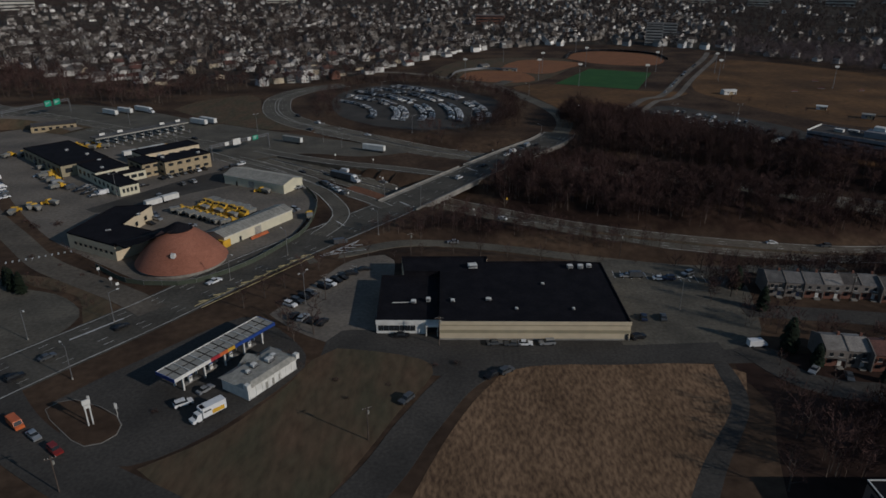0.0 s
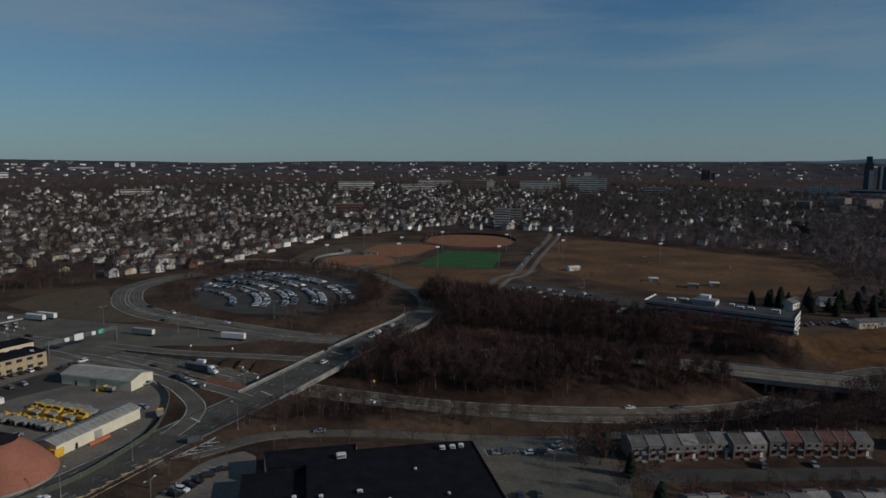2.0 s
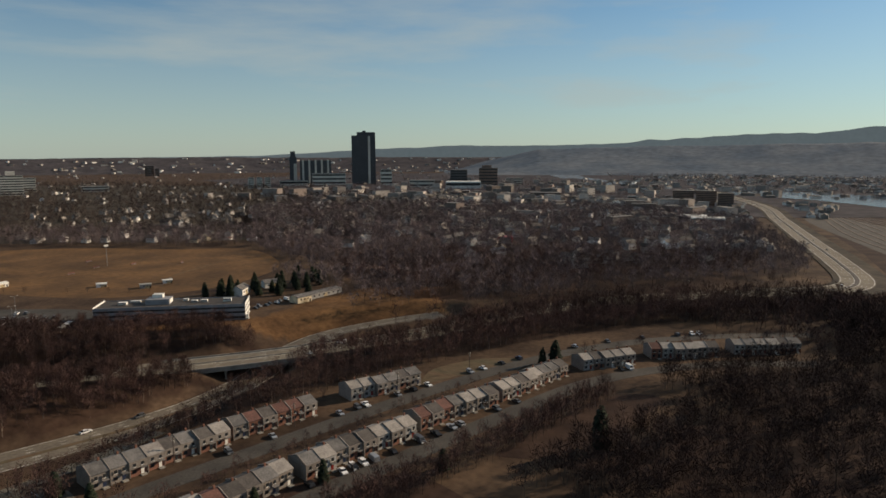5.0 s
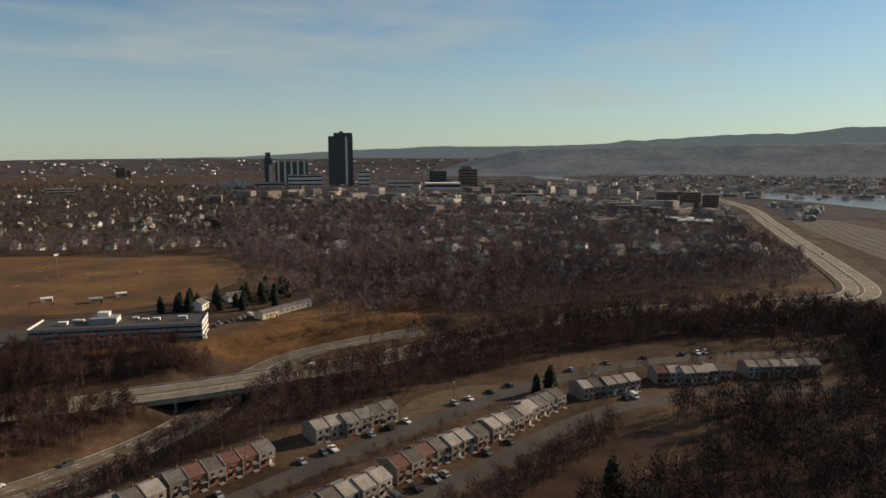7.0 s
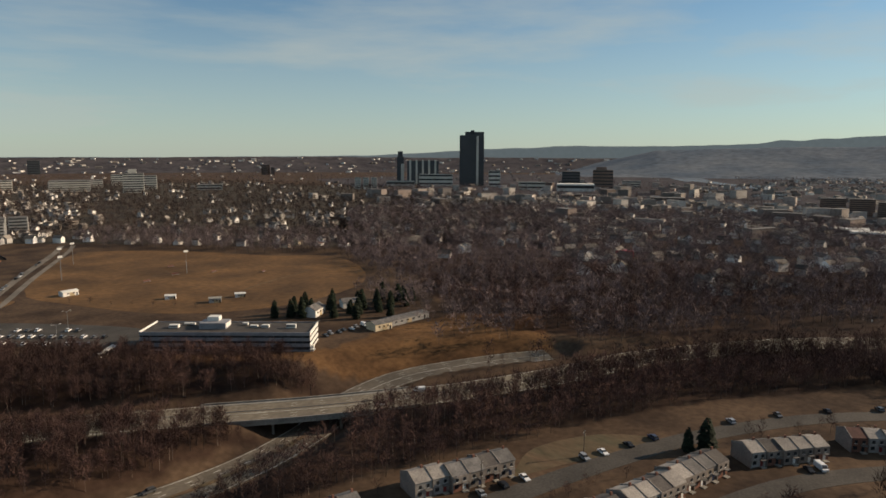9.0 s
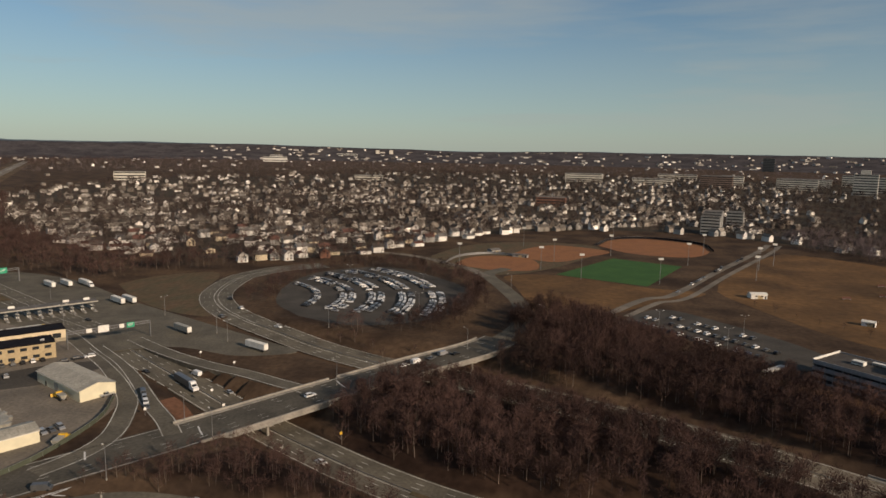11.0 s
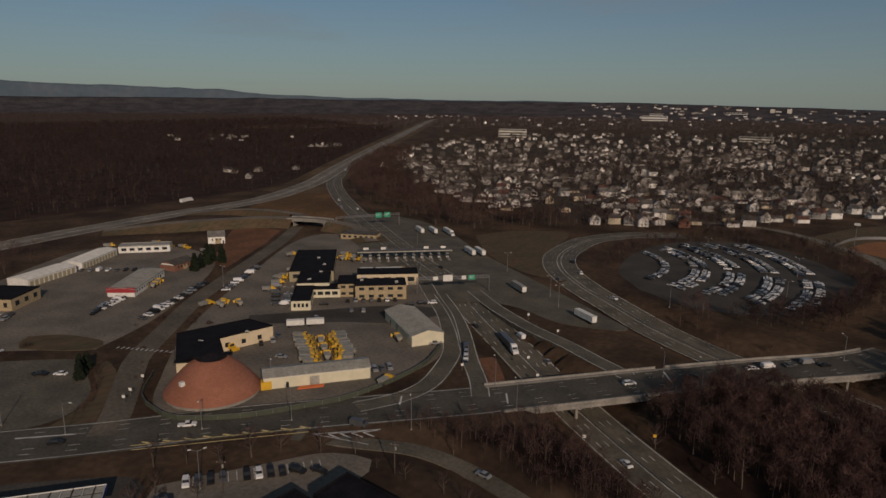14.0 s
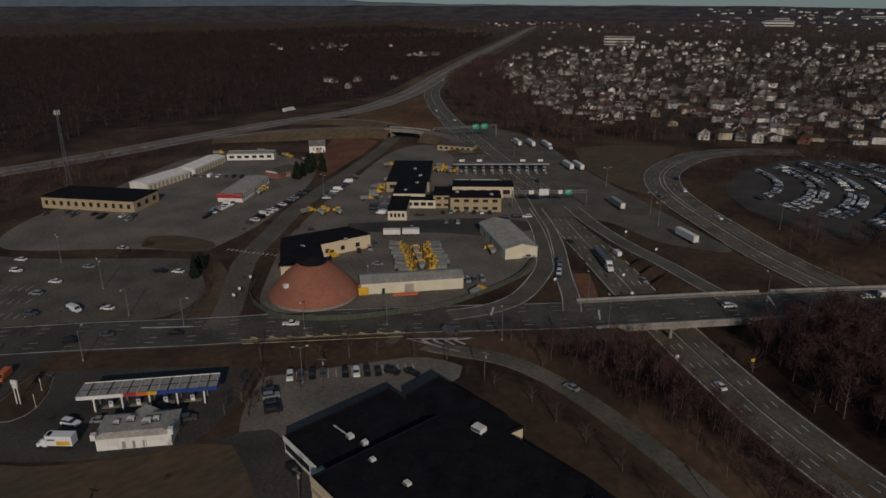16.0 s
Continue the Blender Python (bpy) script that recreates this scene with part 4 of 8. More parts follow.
def station():
    ang = math.degrees(math.atan2(29.5, 18.3))
    t = thing("fuel_canopy", pose(-66.5, 141.6, 0, 0, 0, ang), "long filling station canopy with a rainbow fascia", "canopy")
    L, Wd, z = 34.2, 6.8, 5.5
    canopy_truss(t, 0, L, 0, Wd, z)
    for a, b, key in ((0, 0.33, "white_wall"), (0.33, 0.42, "red_metal"), (0.42, 0.5, "car_orange"), (0.5, 0.57, "yellow_paint"), (0.57, 1.0, "blue_metal")):
        part("fascia", boxed(L * a, L * b, -0.18, 0, z - 0.75, z + 0.25), key, t)
    part("fascia", boxed(0, L, Wd, Wd + 0.18, z - 0.75, z + 0.25), "white_wall", t)
    part("fascia", boxed(-0.18, 0, -0.18, Wd + 0.18, z - 0.75, z + 0.25), "blue_metal", t)
    part("fascia", boxed(L, L + 0.18, -0.18, Wd + 0.18, z - 0.75, z + 0.25), "blue_metal", t)
    for k in range(5):
        for y in (1.6, Wd - 1.6):
            part("column", boxed(3.4 + k * 6.8 - 0.2, 3.4 + k * 6.8 + 0.2, y - 0.2, y + 0.2, 0, z - 0.35), "white_wall", t)
    for k in range(4):
        p = thing("fuel_pump", pose(-66.5, 141.6, 0, 0, 0, ang) @ pose(6.8 + 6.8 * k, 3.4, 0), "white and blue fuel pump on a concrete island", "fuel pump", "fuel pumps")
        part("island", boxed(-2.2, 2.2, -0.6, 0.6, 0, 0.2), "old_concrete", p)
        part("cabinet", boxed(-0.5, 0.5, -0.3, 0.3, 0.2, 1.9), "white_wall", p)
        part("screen", boxed(-0.35, 0.35, -0.33, -0.29, 1.2, 1.6), "glass_dark", p)
        part("topper", boxed(-0.55, 0.55, -0.35, 0.35, 1.9, 2.2), "blue_metal", p)
    a2 = math.degrees(math.atan2(14.5, 9))
    s = thing("station_shop", pose(-48.3, 140.9, 0, 0, 0, a2), "small white filling station shop with a grey hipped roof", "shop")
    L2, D2 = 17.0, 9.5
    part("wall", boxed(0, L2, 0, D2, 0, 3.6), "white_wall", s)
    bm = bmesh.new()
    zr, ins = 4.6, 1.7
    vs = [(-0.6, -0.6, 3.5), (L2 + 0.6, -0.6, 3.5), (L2 + 0.6, D2 + 0.6, 3.5), (-0.6, D2 + 0.6, 3.5), (ins, 0.5, zr), (L2 - ins, 0.5, zr), (L2 - ins, D2 - ins, zr), (ins, D2 - ins, zr)]
    faces(bm, vs, BOX)
    part("roof", bm, "metal_roof", s)
    part("wall_band", boxed(-0.05, L2 + 0.05, -0.06, 0, 2.9, 3.5), "white_wall", s)
    bm = boxed(-0.7, 0.5, -0.7, 0.6, 3.4, 4.9)
    part("gable_end", bm, "white_wall", s)
    bm = boxed(L2 - 0.5, L2 + 0.7, -0.7, 0.6, 3.4, 4.9)
    part("gable_end", bm, "white_wall", s)
    windows(s, 3, 5, 12, 0.2, 2.1, 0, "metal_roof", 0.08, 0.35, "door")
    for k in range(8):
        part("pilaster", boxed(0.4 + k * 2.1, 0.6 + k * 2.1, -0.1, 0, 0.1, 3.4), "white_wall", s)
    part("shop_front", boxed(2, L2 - 2, D2, D2 + 0.1, 0.5, 2.8), "glass_dark", s)
    bm = bmesh.new()
    faces(bm, [(L2 * 0.35, D2 + 0.7, 3.5), (L2 * 0.75, D2 + 0.7, 3.5), (L2 * 0.55, D2 + 0.7, 5.6), (L2 * 0.55, D2 - 4.5, 5.0), (L2 * 0.35, D2 - 1, 4.6), (L2 * 0.75, D2 - 1, 4.6)], [(0, 1, 2), (0, 2, 3, 4), (1, 5, 3, 2), (0, 4, 5, 1)])
    part("porch_roof", bm, "metal_roof", s)
    base = pose(-48.3, 140.9, 0, 0, 0, a2)
    for x, y, q in ((4, 4, (1.2, 1, 0.8)), (7, 5, (1.6, 1.4, 0.9)), (11, 3.5, (2, 1.6, 1.0)), (13, 4.2, (1.4, 1.2, 0.9))):
        roof_unit(base @ pose(x, y, 4.6), q)
    # totem sign on the planted island
    g = thing("totem_sign", pose(-83, 131, 0, 0, 0, 40), "tall white station price sign on two posts", "sign")
    for x in (-0.5, 0.5):
        part("post", rod(bmesh.new(), (x, 0, 0), (x, 0, 7), 0.16), "white_wall", g)
    part("panel", boxed(-0.9, 0.9, -0.2, 0.2, 6.0, 7.2), "white_wall", g)
    part("price_panel", boxed(-0.7, 0.7, -0.18, 0.18, 4.9, 5.8), "white_wall", g)
    for x, y in ((-78, 134), (-86, 137)):
        f = thing("flag_post", pose(x, y, 0), "short white banner post on the planted island", "post", "banner posts")
        part("shaft", rod(bmesh.new(), (0, 0, 0), (0, 0, 4.2), 0.07), "white_wall", f)
        part("banner", boxed(-0.35, 0.35, -0.03, 0.03, 2.6, 4.1), "white_wall", f)
    isl = area("island_planted", [(-97, 137), (-95.3, 139.8), (-92, 141), (-84, 138), (-78.6, 134.4), (-76, 131), (-75.6, 127.5), (-77.6, 124.6), (-81, 123.5), (-85, 125.6), (-89, 129), (-93.9, 133.1)], "earth", 0.16, "kerbed island of bare brown earth", "island", thick=0.3)
    area("kerb_island", [(-97.2, 137), (-95.5, 140), (-92, 141.2), (-84, 138.2), (-78.5, 134.6), (-75.8, 131.2), (-75.4, 127.4), (-77.5, 124.4), (-81, 123.3), (-85, 125.4), (-89.1, 128.8), (-94, 133)], "old_concrete", 0.13, "pale concrete kerb round the island", "kerb", thick=0.3)


station()


def salt_dome():
    t = thing("salt_dome", pose(-95.5, 227, 0), "round salt storage dome with red-brown shingles and black cap", "salt dome")
    prof = [(16.1, 1.2), (14.4, 3.5), (12.4, 5.9), (10.2, 8.2), (7.8, 10.3), (5.4, 12.1), (3.2, 13.5)]
    n = 48
    bm = bmesh.new()
    rows = 22
    rr = np.interp(np.linspace(0, 6, rows + 1), range(7), [p[0] for p in prof])
    zz = np.interp(np.linspace(0, 6, rows + 1), range(7), [p[1] for p in prof])
    for k in range(rows):
        for j in range(n):
            a, b = 2 * math.pi * j / n, 2 * math.pi * (j + 1) / n
            vs = [(rr[k] * math.cos(a) * 1.008, rr[k] * math.sin(a) * 1.008, zz[k] + 0.04), (rr[k] * math.cos(b) * 1.008, rr[k] * math.sin(b) * 1.008, zz[k] + 0.04), (rr[k + 1] * math.cos(b), rr[k + 1] * math.sin(b), zz[k + 1]), (rr[k + 1] * math.cos(a), rr[k + 1] * math.sin(a), zz[k + 1])]
            faces(bm, vs, [(0, 1, 2, 3)])
    part("shingle_roof", bm, "shingle_red", t)
    bm = bmesh.new()
    bmesh.ops.create_cone(bm, cap_ends=True, segments=48, radius1=15.6, radius2=15.6, depth=1.6, matrix=pose(0, 0, 0.8))
    part("base_wall", bm, "old_concrete", t)
    bm = bmesh.new()
    bmesh.ops.create_cone(bm, cap_ends=True, segments=24, radius1=5.2, radius2=1.2, depth=2.2, matrix=pose(0, 0, 13.7))
    part("cap", bm, "roof_black", t)
    bm = boxed(-0.7, 0.7, -0.6, 0.9, -0.5, 0.9)
    bm.transform(pose(2.0, -12.2, 6.9))
    part("vent", bm, "white_wall", t)
    # dark covered lean-to that joins the dome to the block behind
    bm = bmesh.new()
    faces(bm, [(-25, 1, 6.6), (-18, -4.5, 6.9), (-1.5, -5.6, 13.6), (5.0, 2.6, 13.6), (-13, 16, 6.6), (-25, 1, 6.2), (-18, -4.5, 6.5), (-1.5, -5.6, 13.0), (5.0, 2.6, 13.0), (-13, 16, 6.2)], [(0, 1, 2, 3, 4), (9, 8, 7, 6, 5), (0, 5, 6, 1), (1, 6, 7, 2), (2, 7, 8, 3), (3, 8, 9, 4), (4, 9, 5, 0)])
    part("conveyor_roof", bm, "roof_black", t, "black sloping roof over the loading conveyor")


salt_dome()


def ell_block():
    t = thing("depot_workshop", pose(0, 0, 0), "L-shaped cream workshop with a black roof", "workshop")
    out = [(-143, 239), (-119, 226), (-109.5, 240), (-126, 248), (-125, 259), (-123.5, 271), (-138, 269), (-140.5, 256)]
    part("wall", prism(out, 0, 5.8), "cream_metal", t)
    parapet_roof(out, 6.1, 0.25, "roof_black", t, "roof_black")
    d = (Vector((-119, 226)) - Vector((-143, 239))).normalized()
    for k in range(8):
        p = Vector((-139, 236)) + d * (2.9 * k)
        bm = boxed(0, 1.3, -0.1, 0.05, 2.8, 3.8)
        bm.transform(pose(p.x, p.y, 0, 0, 0, math.degrees(math.atan2(d.y, d.x))))
        part("window", bm, "glass_dark", t)
    e = (Vector((-123.5, 271)) - Vector((-126, 248))).normalized()
    for k in range(3):
        p = Vector((-125.7, 250)) + e * (7.0 * k)
        bm = boxed(0, 1.8, -0.1, 0.05, 1.6, 3.4)
        bm.transform(pose(p.x, p.y, 0, 0, 0, math.degrees(math.atan2(e.y, e.x))))
        part("window", bm, "glass_dark", t)
    roof_unit(pose(-128, 241, 6.1, 0, 0, 25), (2, 0.4, 0.5))
    roof_unit(pose(-124, 259, 6.1, 0, 0, 60), (1.2, 1.2, 0.6))


ell_block()


def shed(name, m, L, D, ze, zr, wall, roof, label, bays=6, end_doors=False, front="window"):
    t = thing(name, m, label, "shed")
    part("wall", gable_walls(bmesh.new(), 0, L, 0, D, 0, ze, zr), wall, t)
    part("roof", gable(bmesh.new(), 0, L, 0, D, ze, zr, 0.22, 0.35), roof, t)
    for k in range(int(L / 2.4)):
        part("seam", gable(bmesh.new(), k * 2.4 + 0.6, k * 2.4 + 0.66, 0, D, ze + 0.1, zr + 0.1, 0.22, 0.0), roof, t)
    if front == "door":
        part("door", boxed(L * 0.42, L * 0.42 + 3.4, -0.1, 0.05, 0, ze * 0.75), "metal_roof", t)
        part("door", boxed(L * 0.2, L * 0.2 + 1.0, -0.1, 0.05, 0, 2.1), "glass_dark", t)
        part("gutter", boxed(0, L, -0.5, -0.36, ze - 0.25, ze - 0.1), "white_wall", t)
    elif front == "window":
        windows(t, bays, 1.5, L - 1.5, ze * 0.45, ze * 0.72, 0, frac=0.35)
        part("door", boxed(L * 0.42, L * 0.42 + 3.4, -0.1, 0.05, 0, ze * 0.75), "tan_brick", t)
        part("door", boxed(L * 0.85, L * 0.85 + 1.0, -0.1, 0.05, 0, 2.1), "glass_dark", t)
    else:
        windows(t, bays, 1.0, L - 1.0, 0.05, ze * 0.78, 0, "cream_band", 0.1, 0.7, "garage_door")
    return t


shed("long_shed", pose(-83.6, 239.3, 0, 0, 0, 58.7), 37.4, 9.5, 4.3, 5.6, "shed_metal", "metal_roof", "long cream metal shed with a ribbed roof", front="door")
shed("depot_garage", pose(-108, 321, 0, 0, 0, -27) @ pose(0, 0, 0), 37, 14, 4.6, 6.4, "shed_metal", "metal_roof", "wide cream metal garage with a weathered ribbed roof", front="door")


def flat_block(name, m, L, D, h, wall, label, roof="roof_black", win=(), sides=(), storeys=1, category="building"):
    t = thing(name, m, label, category)
    part("wall", boxed(0, L, 0, D, 0, h - 0.3), wall, t)
    parapet_roof([(0, 0), (L, 0), (L, D), (0, D)], h, 0.3, roof, t, roof)
    for k in range(storeys):
        z = h * (k + 0.32) / storeys
        if win:
            windows(t, win[0], 0.8, L - 0.8, z, z + h / storeys * 0.38, 0, frac=win[1])
        if sides:
            side_windows(t, sides[0], 0.8, D - 0.8, z, z + h / storeys * 0.38, L, 1, frac=sides[1])
            side_windows(t, sides[0], 0.8, D - 0.8, z, z + h / storeys * 0.38, 0, -1, frac=sides[1])
    return t


DOT = pose(-141, 332, 0, 0, 0, 48)
flat_block("depot_office", DOT, 25.5, 12.5, 7.6, "tan_brick", "two-storey tan brick depot office with ribbon windows", "roof_black", (5, 0.55), (2, 0.6), 2, "office")
flat_block("depot_office_wing", pose(-151.5, 329.5, 0, 0, 0, 48), 9.5, 16, 7, "tan_brick", "tan brick office wing with a dark roof", "roof_black", (2, 0.6), (2, 0.5), 2, "office")
flat_block("low_depot_office", pose(-160, 350, 0, 0, 0, 48), 33, 12, 6.5, "cream_metal", "low cream office block with a dark roof", "roof_black", (5, 0.6), (2, 0.6), 1, "office")
flat_block("depot_hall", pose(-193, 330, 0, 0, 0, 48), 24, 52, 6, "cream_band", "large dark-roofed maintenance hall", "roof_black", (4, 0.6), (8, 0.5), 1, "hall")
flat_block("depot_assembly_hall", pose(-169.5, 317.5, 0, 0, 0, 48) , 16.5, 22, 6.4, "shed_metal", "dark-roofed hall with a cream front band", "roof_black", (3, 0.7), (4, 0.5), 1, "hall")
flat_block("depot_link", pose(-161, 318, 0, 0, 0, 48), 16, 9, 4.6, "shed_metal", "single-storey cream garage link with large doors", "roof_black", (4, 0.75), (), 1, "garage")
flat_block("depot_gatehouse", pose(-150, 299.5, 0, 0, 0, 48), 9.2, 30, 5, "shed_metal", "narrow cream wing with a black roof", "roof_black", (4, 0.6), (6, 0.4), 1, "office")
for x, y in ((-145, 340), (-130, 350), (-148, 344), (-178, 340), (-190, 352), (-205, 360), (-170, 326)):
    roof_unit(pose(x, y, 7.6 if x > -150 else 6.0, 0, 0, 48), (1.6, 1.3, 0.9))
flat_block("business_unit", pose(-282.5, 177, 0, 0, 0, 39.5), 52, 22, 6, "tan_brick", "long tan brick commercial unit with a dark roof", "roof_black", (12, 0.4), (3, 0.4), 1, "commercial unit")
shed("storage_shed", pose(-292, 223, 0, 0, 0, 118) @ pose(0, -13, 0), 34, 13, 4, 5.0, "white_wall", "white_wall", "long white storage shed with garage doors", 10, False, "garage")
shed("storage_shed", pose(-309, 256, 0, 0, 0, 128) @ pose(0, -12, 0), 38, 12, 4, 5.0, "white_wall", "white_wall", "long white storage shed with a pale roof", 11, False, "garage")
flat_block("white_garage", pose(-327, 296, 0, 0, 0, 55), 31, 10, 4.5, "white_wall", "low white garage building with open bays", "metal_roof", (6, 0.6), (), 1, "garage")
t = shed("red_front_shop", pose(-225, 259.5, 0, 0, 0, 133.5) , 41, 13.5, 3.8, 4.6, "white_wall", "metal_roof", "long white shop building with a red front", 12)
part("red_front", boxed(-0.2, 0.6, -0.3, 13.8, 2.2, 4.7), "red_metal", t, "dark red fascia over the shop front")
t = shed("brick_house", pose(-258, 298, 0, 0, 0, 110), 16, 11, 3.6, 5.6, "brick_red", "roof_dark", "low brick building with a pale gable", 5)
part("gable_board", boxed(-0.15, -0.02, 1, 10, 3.4, 4.2), "white_wall", t)
shed("white_house", pose(-312, 350, 0, 0, 0, 60), 11, 8, 5, 8.2, "siding_white", "roof_grey", "white gabled house on the bank", 3)
flat_block("toll_office", pose(-262, 425, 0, 0, 0, 30), 26, 12, 4, "tan_brick", "flat low building beside the toll road", "roof_dark", (6, 0.5), (), 1, "office")


t = flat_block("corner_building", pose(83, 76, 0, 0, 0, 0), 34, 28, 8, "brown_tower", "dark flat-roofed building beside the dry field", "roof_black", (8, 0.5), (6, 0.5), 2, "building")
part("edge_trim", boxed(-0.12, 0.1, -0.1, 28.1, 8.3, 8.5), "white_wall", t, "thin white roof edge")
part("edge_trim", boxed(0.1, 34, 27.9, 28.1, 8.3, 8.5), "white_wall", t)


# ---- toll plaza, gantries ----
def toll_plaza():
    a, b = Vector((-206, 391)), Vector((-168, 437))
    L = (b - a).length
    m = pose(a.x, a.y, 0, 0, 0, math.degrees(math.atan2(b.y - a.y, b.x - a.x)))
    t = thing("toll_canopy", m, "long flat grey toll plaza canopy over the lanes", "canopy")
    part("roof", boxed(0, L, -4, 4, 5.0, 5.7), "roof_grey", t)
    part("fascia", boxed(-0.1, L + 0.1, -4.15, -4.0, 4.9, 5.6), "metal_roof", t)
    for k in range(11):
        x = 2.5 + k * (L - 5) / 10
        for y in (-2.6, 2.6):
            part("column", rod(bmesh.new(), (x, y, 0), (x, y, 5), 0.22), "steel", t)
    for k in range(11):
        x = 2.5 + k * (L - 5) / 10
        p = thing("toll_booth", m @ pose(x, 0, 0), "small white toll booth on a kerbed island", "toll booth", "toll booths")
        part("island", boxed(-0.9, 0.9, -9, 9, 0, 0.25), "old_concrete", p)
        part("cabin", boxed(-0.75, 0.75, -1.5, 1.5, 0.25, 1.3), "white_wall", p)
        part("glazing", boxed(-0.72, 0.72, -1.45, 1.45, 1.3, 2.4), "glass_dark", p)
        part("roof", boxed(-0.85, 0.85, -1.7, 1.7, 2.4, 2.6), "white_wall", p)
        part("barrier_post", boxed(-0.3, 0.3, -8.6, -8.0, 0.25, 1.5), "steel", p)
    for k in (1, 3, 8, 10):
        q = thing("lane_sign", m @ pose(k * L / 11, -1, 5.9), "white lane sign on the toll canopy", "sign", "toll lane signs")
        part("board", boxed(-1.6, 1.6, -0.1, 0.1, 0.3, 1.7), "white_wall", q)
        for x in (-1, 1):
            part("stay", rod(bmesh.new(), (x, 0, 0), (x, 0, 0.4), 0.08), "steel", q)


toll_plaza()


def gantry(a, b, h, signs, label):
    a, b = Vector(a), Vector(b)
    L = (b - a).length
    t = thing("sign_gantry", pose(a.x, a.y, 0, 0, 0, math.degrees(math.atan2(b.y - a.y, b.x - a.x))), label, "sign gantry", "sign gantries")
    for x in (0, L):
        for y in (-0.5, 0.5):
            part("post", rod(bmesh.new(), (x, y, 0), (x, y, h), 0.2), "steel", t)
    for y in (-0.5, 0.5):
        for z in (h - 1.2, h):
            part("chord", rod(bmesh.new(), (0, y, z), (L, y, z), 0.13), "steel", t)
    n = int(L / 2)
    bm = bmesh.new()
    for k in range(n):
        x0, x1 = L * k / n, L * (k + 1) / n
        for y in (-0.5, 0.5):
            rod(bm, (x0, y, h - 1.2 if k % 2 else h), (x1, y, h if k % 2 else h - 1.2), 0.07, n=4)
    part("bracing", bm, "steel", t)
    for f, w, hh, key in signs:
        x = L * f
        s = part("sign_board", boxed(x - w / 2, x + w / 2, -0.95, -0.8, h - 0.6 - hh / 2, h - 0.6 + hh / 2), key, t)
        if key == "sign_green":
            for k in range(3):
                part("text_bar", boxed(x - w * 0.36, x + w * (0.1 + 0.12 * k), -0.97, -0.952, h - 0.9 + 0.55 * (k - 0.4), h - 0.68 + 0.55 * (k - 0.4)), "paint_white", s)


gantry((-127, 362), (-103, 392), 8.5, ((0.25, 2.6, 2.0, "white_wall"), (0.42, 5, 3.4, "white_wall"), (0.64, 2.2, 2.0, "white_wall"), (0.75, 3.6, 2.6, "sign_green")), "steel sign gantry with white and green boards")
gantry((-292, 446), (-272, 494), 9.5, ((0.66, 5, 4.0, "sign_green"), (0.8, 5, 4.0, "sign_green")), "steel gantry with two green motorway signs")


def office():
    """The long striped office by the park."""
    t = thing("striped_office", pose(216, 398, 0, 0, 0, -46.5), "long three-storey office with grey and dark ribbon stripes", "office building")
    L, D, h = 88, 23, 9.6
    part("wall", boxed(0.3, L - 0.3, 0.3, D - 0.3, 0, h - 0.4), "glass_dark", t)
    for k, (z0, z1) in enumerate(((0.0, 0.9), (2.4, 4.2), (5.5, 7.2), (8.3, 10.1))):
        key = "band_grey"
        part("spandrel", boxed(0, L, 0, 0.3, z0, z1), key, t)
        part("spandrel", boxed(0, L, D - 0.3, D, z0, z1), key, t)
        part("end_spandrel", boxed(L - 0.3, L, 0.3, D - 0.3, z0, z1), "white_wall", t, "white band on the end wall")
        part("end_spandrel", boxed(0, 0.3, 0.3, D - 0.3, z0, z1), "white_wall", t)
    part("roof", boxed(0.3, L - 0.3, 0.3, D - 0.3, h - 0.4, h), "roof_dark", t)
    part("edge_coping", boxed(-0.2, 0.2, 0, D, 10.1, 10.5), "white_wall", t)
    part("edge_coping", boxed(L - 0.2, L + 0.2, 0, D, 10.1, 10.5), "white_wall", t)
    for k in range(24):
        for z0, z1 in ((0.9, 2.4), (4.2, 5.5), (7.2, 8.3)):
            part("mullion", boxed(1.5 + k * 3.75, 1.62 + k * 3.75, 0.1, 0.3, z0, z1), "band_grey", t)
    m = pose(216, 398, 0, 0, 0, -46.5)
    u = thing("penthouse", m @ pose(28, 8, h), "white rooftop plant room", "plant room")
    part("block", boxed(0, 14, 0, 10, 0, 3.2), "band_grey", u)
    part("upper_block", boxed(3, 9, 5, 10, 3.2, 5.4), "white_wall", u)
    part("louvre", boxed(14, 14.1, 1, 9, 0.5, 2.8), "white_wall", u)
    for x, y, s in ((14, 11, (5, 3, 1.8)), (56, 12, (4, 2, 1.4)), (62, 12, (4, 2, 1.6)), (76, 11, (5, 2, 2.2)), (50, 17, (3, 2, 1.4)), (20, 17, (6, 2, 1.2))):
        roof_unit(m @ pose(x, y, h), s)
    s = thing("stair_tower", m @ pose(L, 1, 0), "white outside stair at the office end", "staircase")
    part("frame", boxed(0.1, 1.6, 0, 2.2, 0, 3.0), "white_wall", s)
    part("landing", boxed(0.1, 2.6, -1.5, 0, 1.2, 1.4), "white_wall", s)
    w = thing("site_canopy", pose(195, 398, 0, 0, 0, -46), "low pale canopy beside the office", "canopy")
    part("roof", boxed(0, 3, 0, 16, 2.8, 3.2), "white_wall", w)
    for y in (1, 8, 15):
        part("post", rod(bmesh.new(), (1.5, y, 0), (1.5, y, 2.8), 0.15), "white_wall", w)


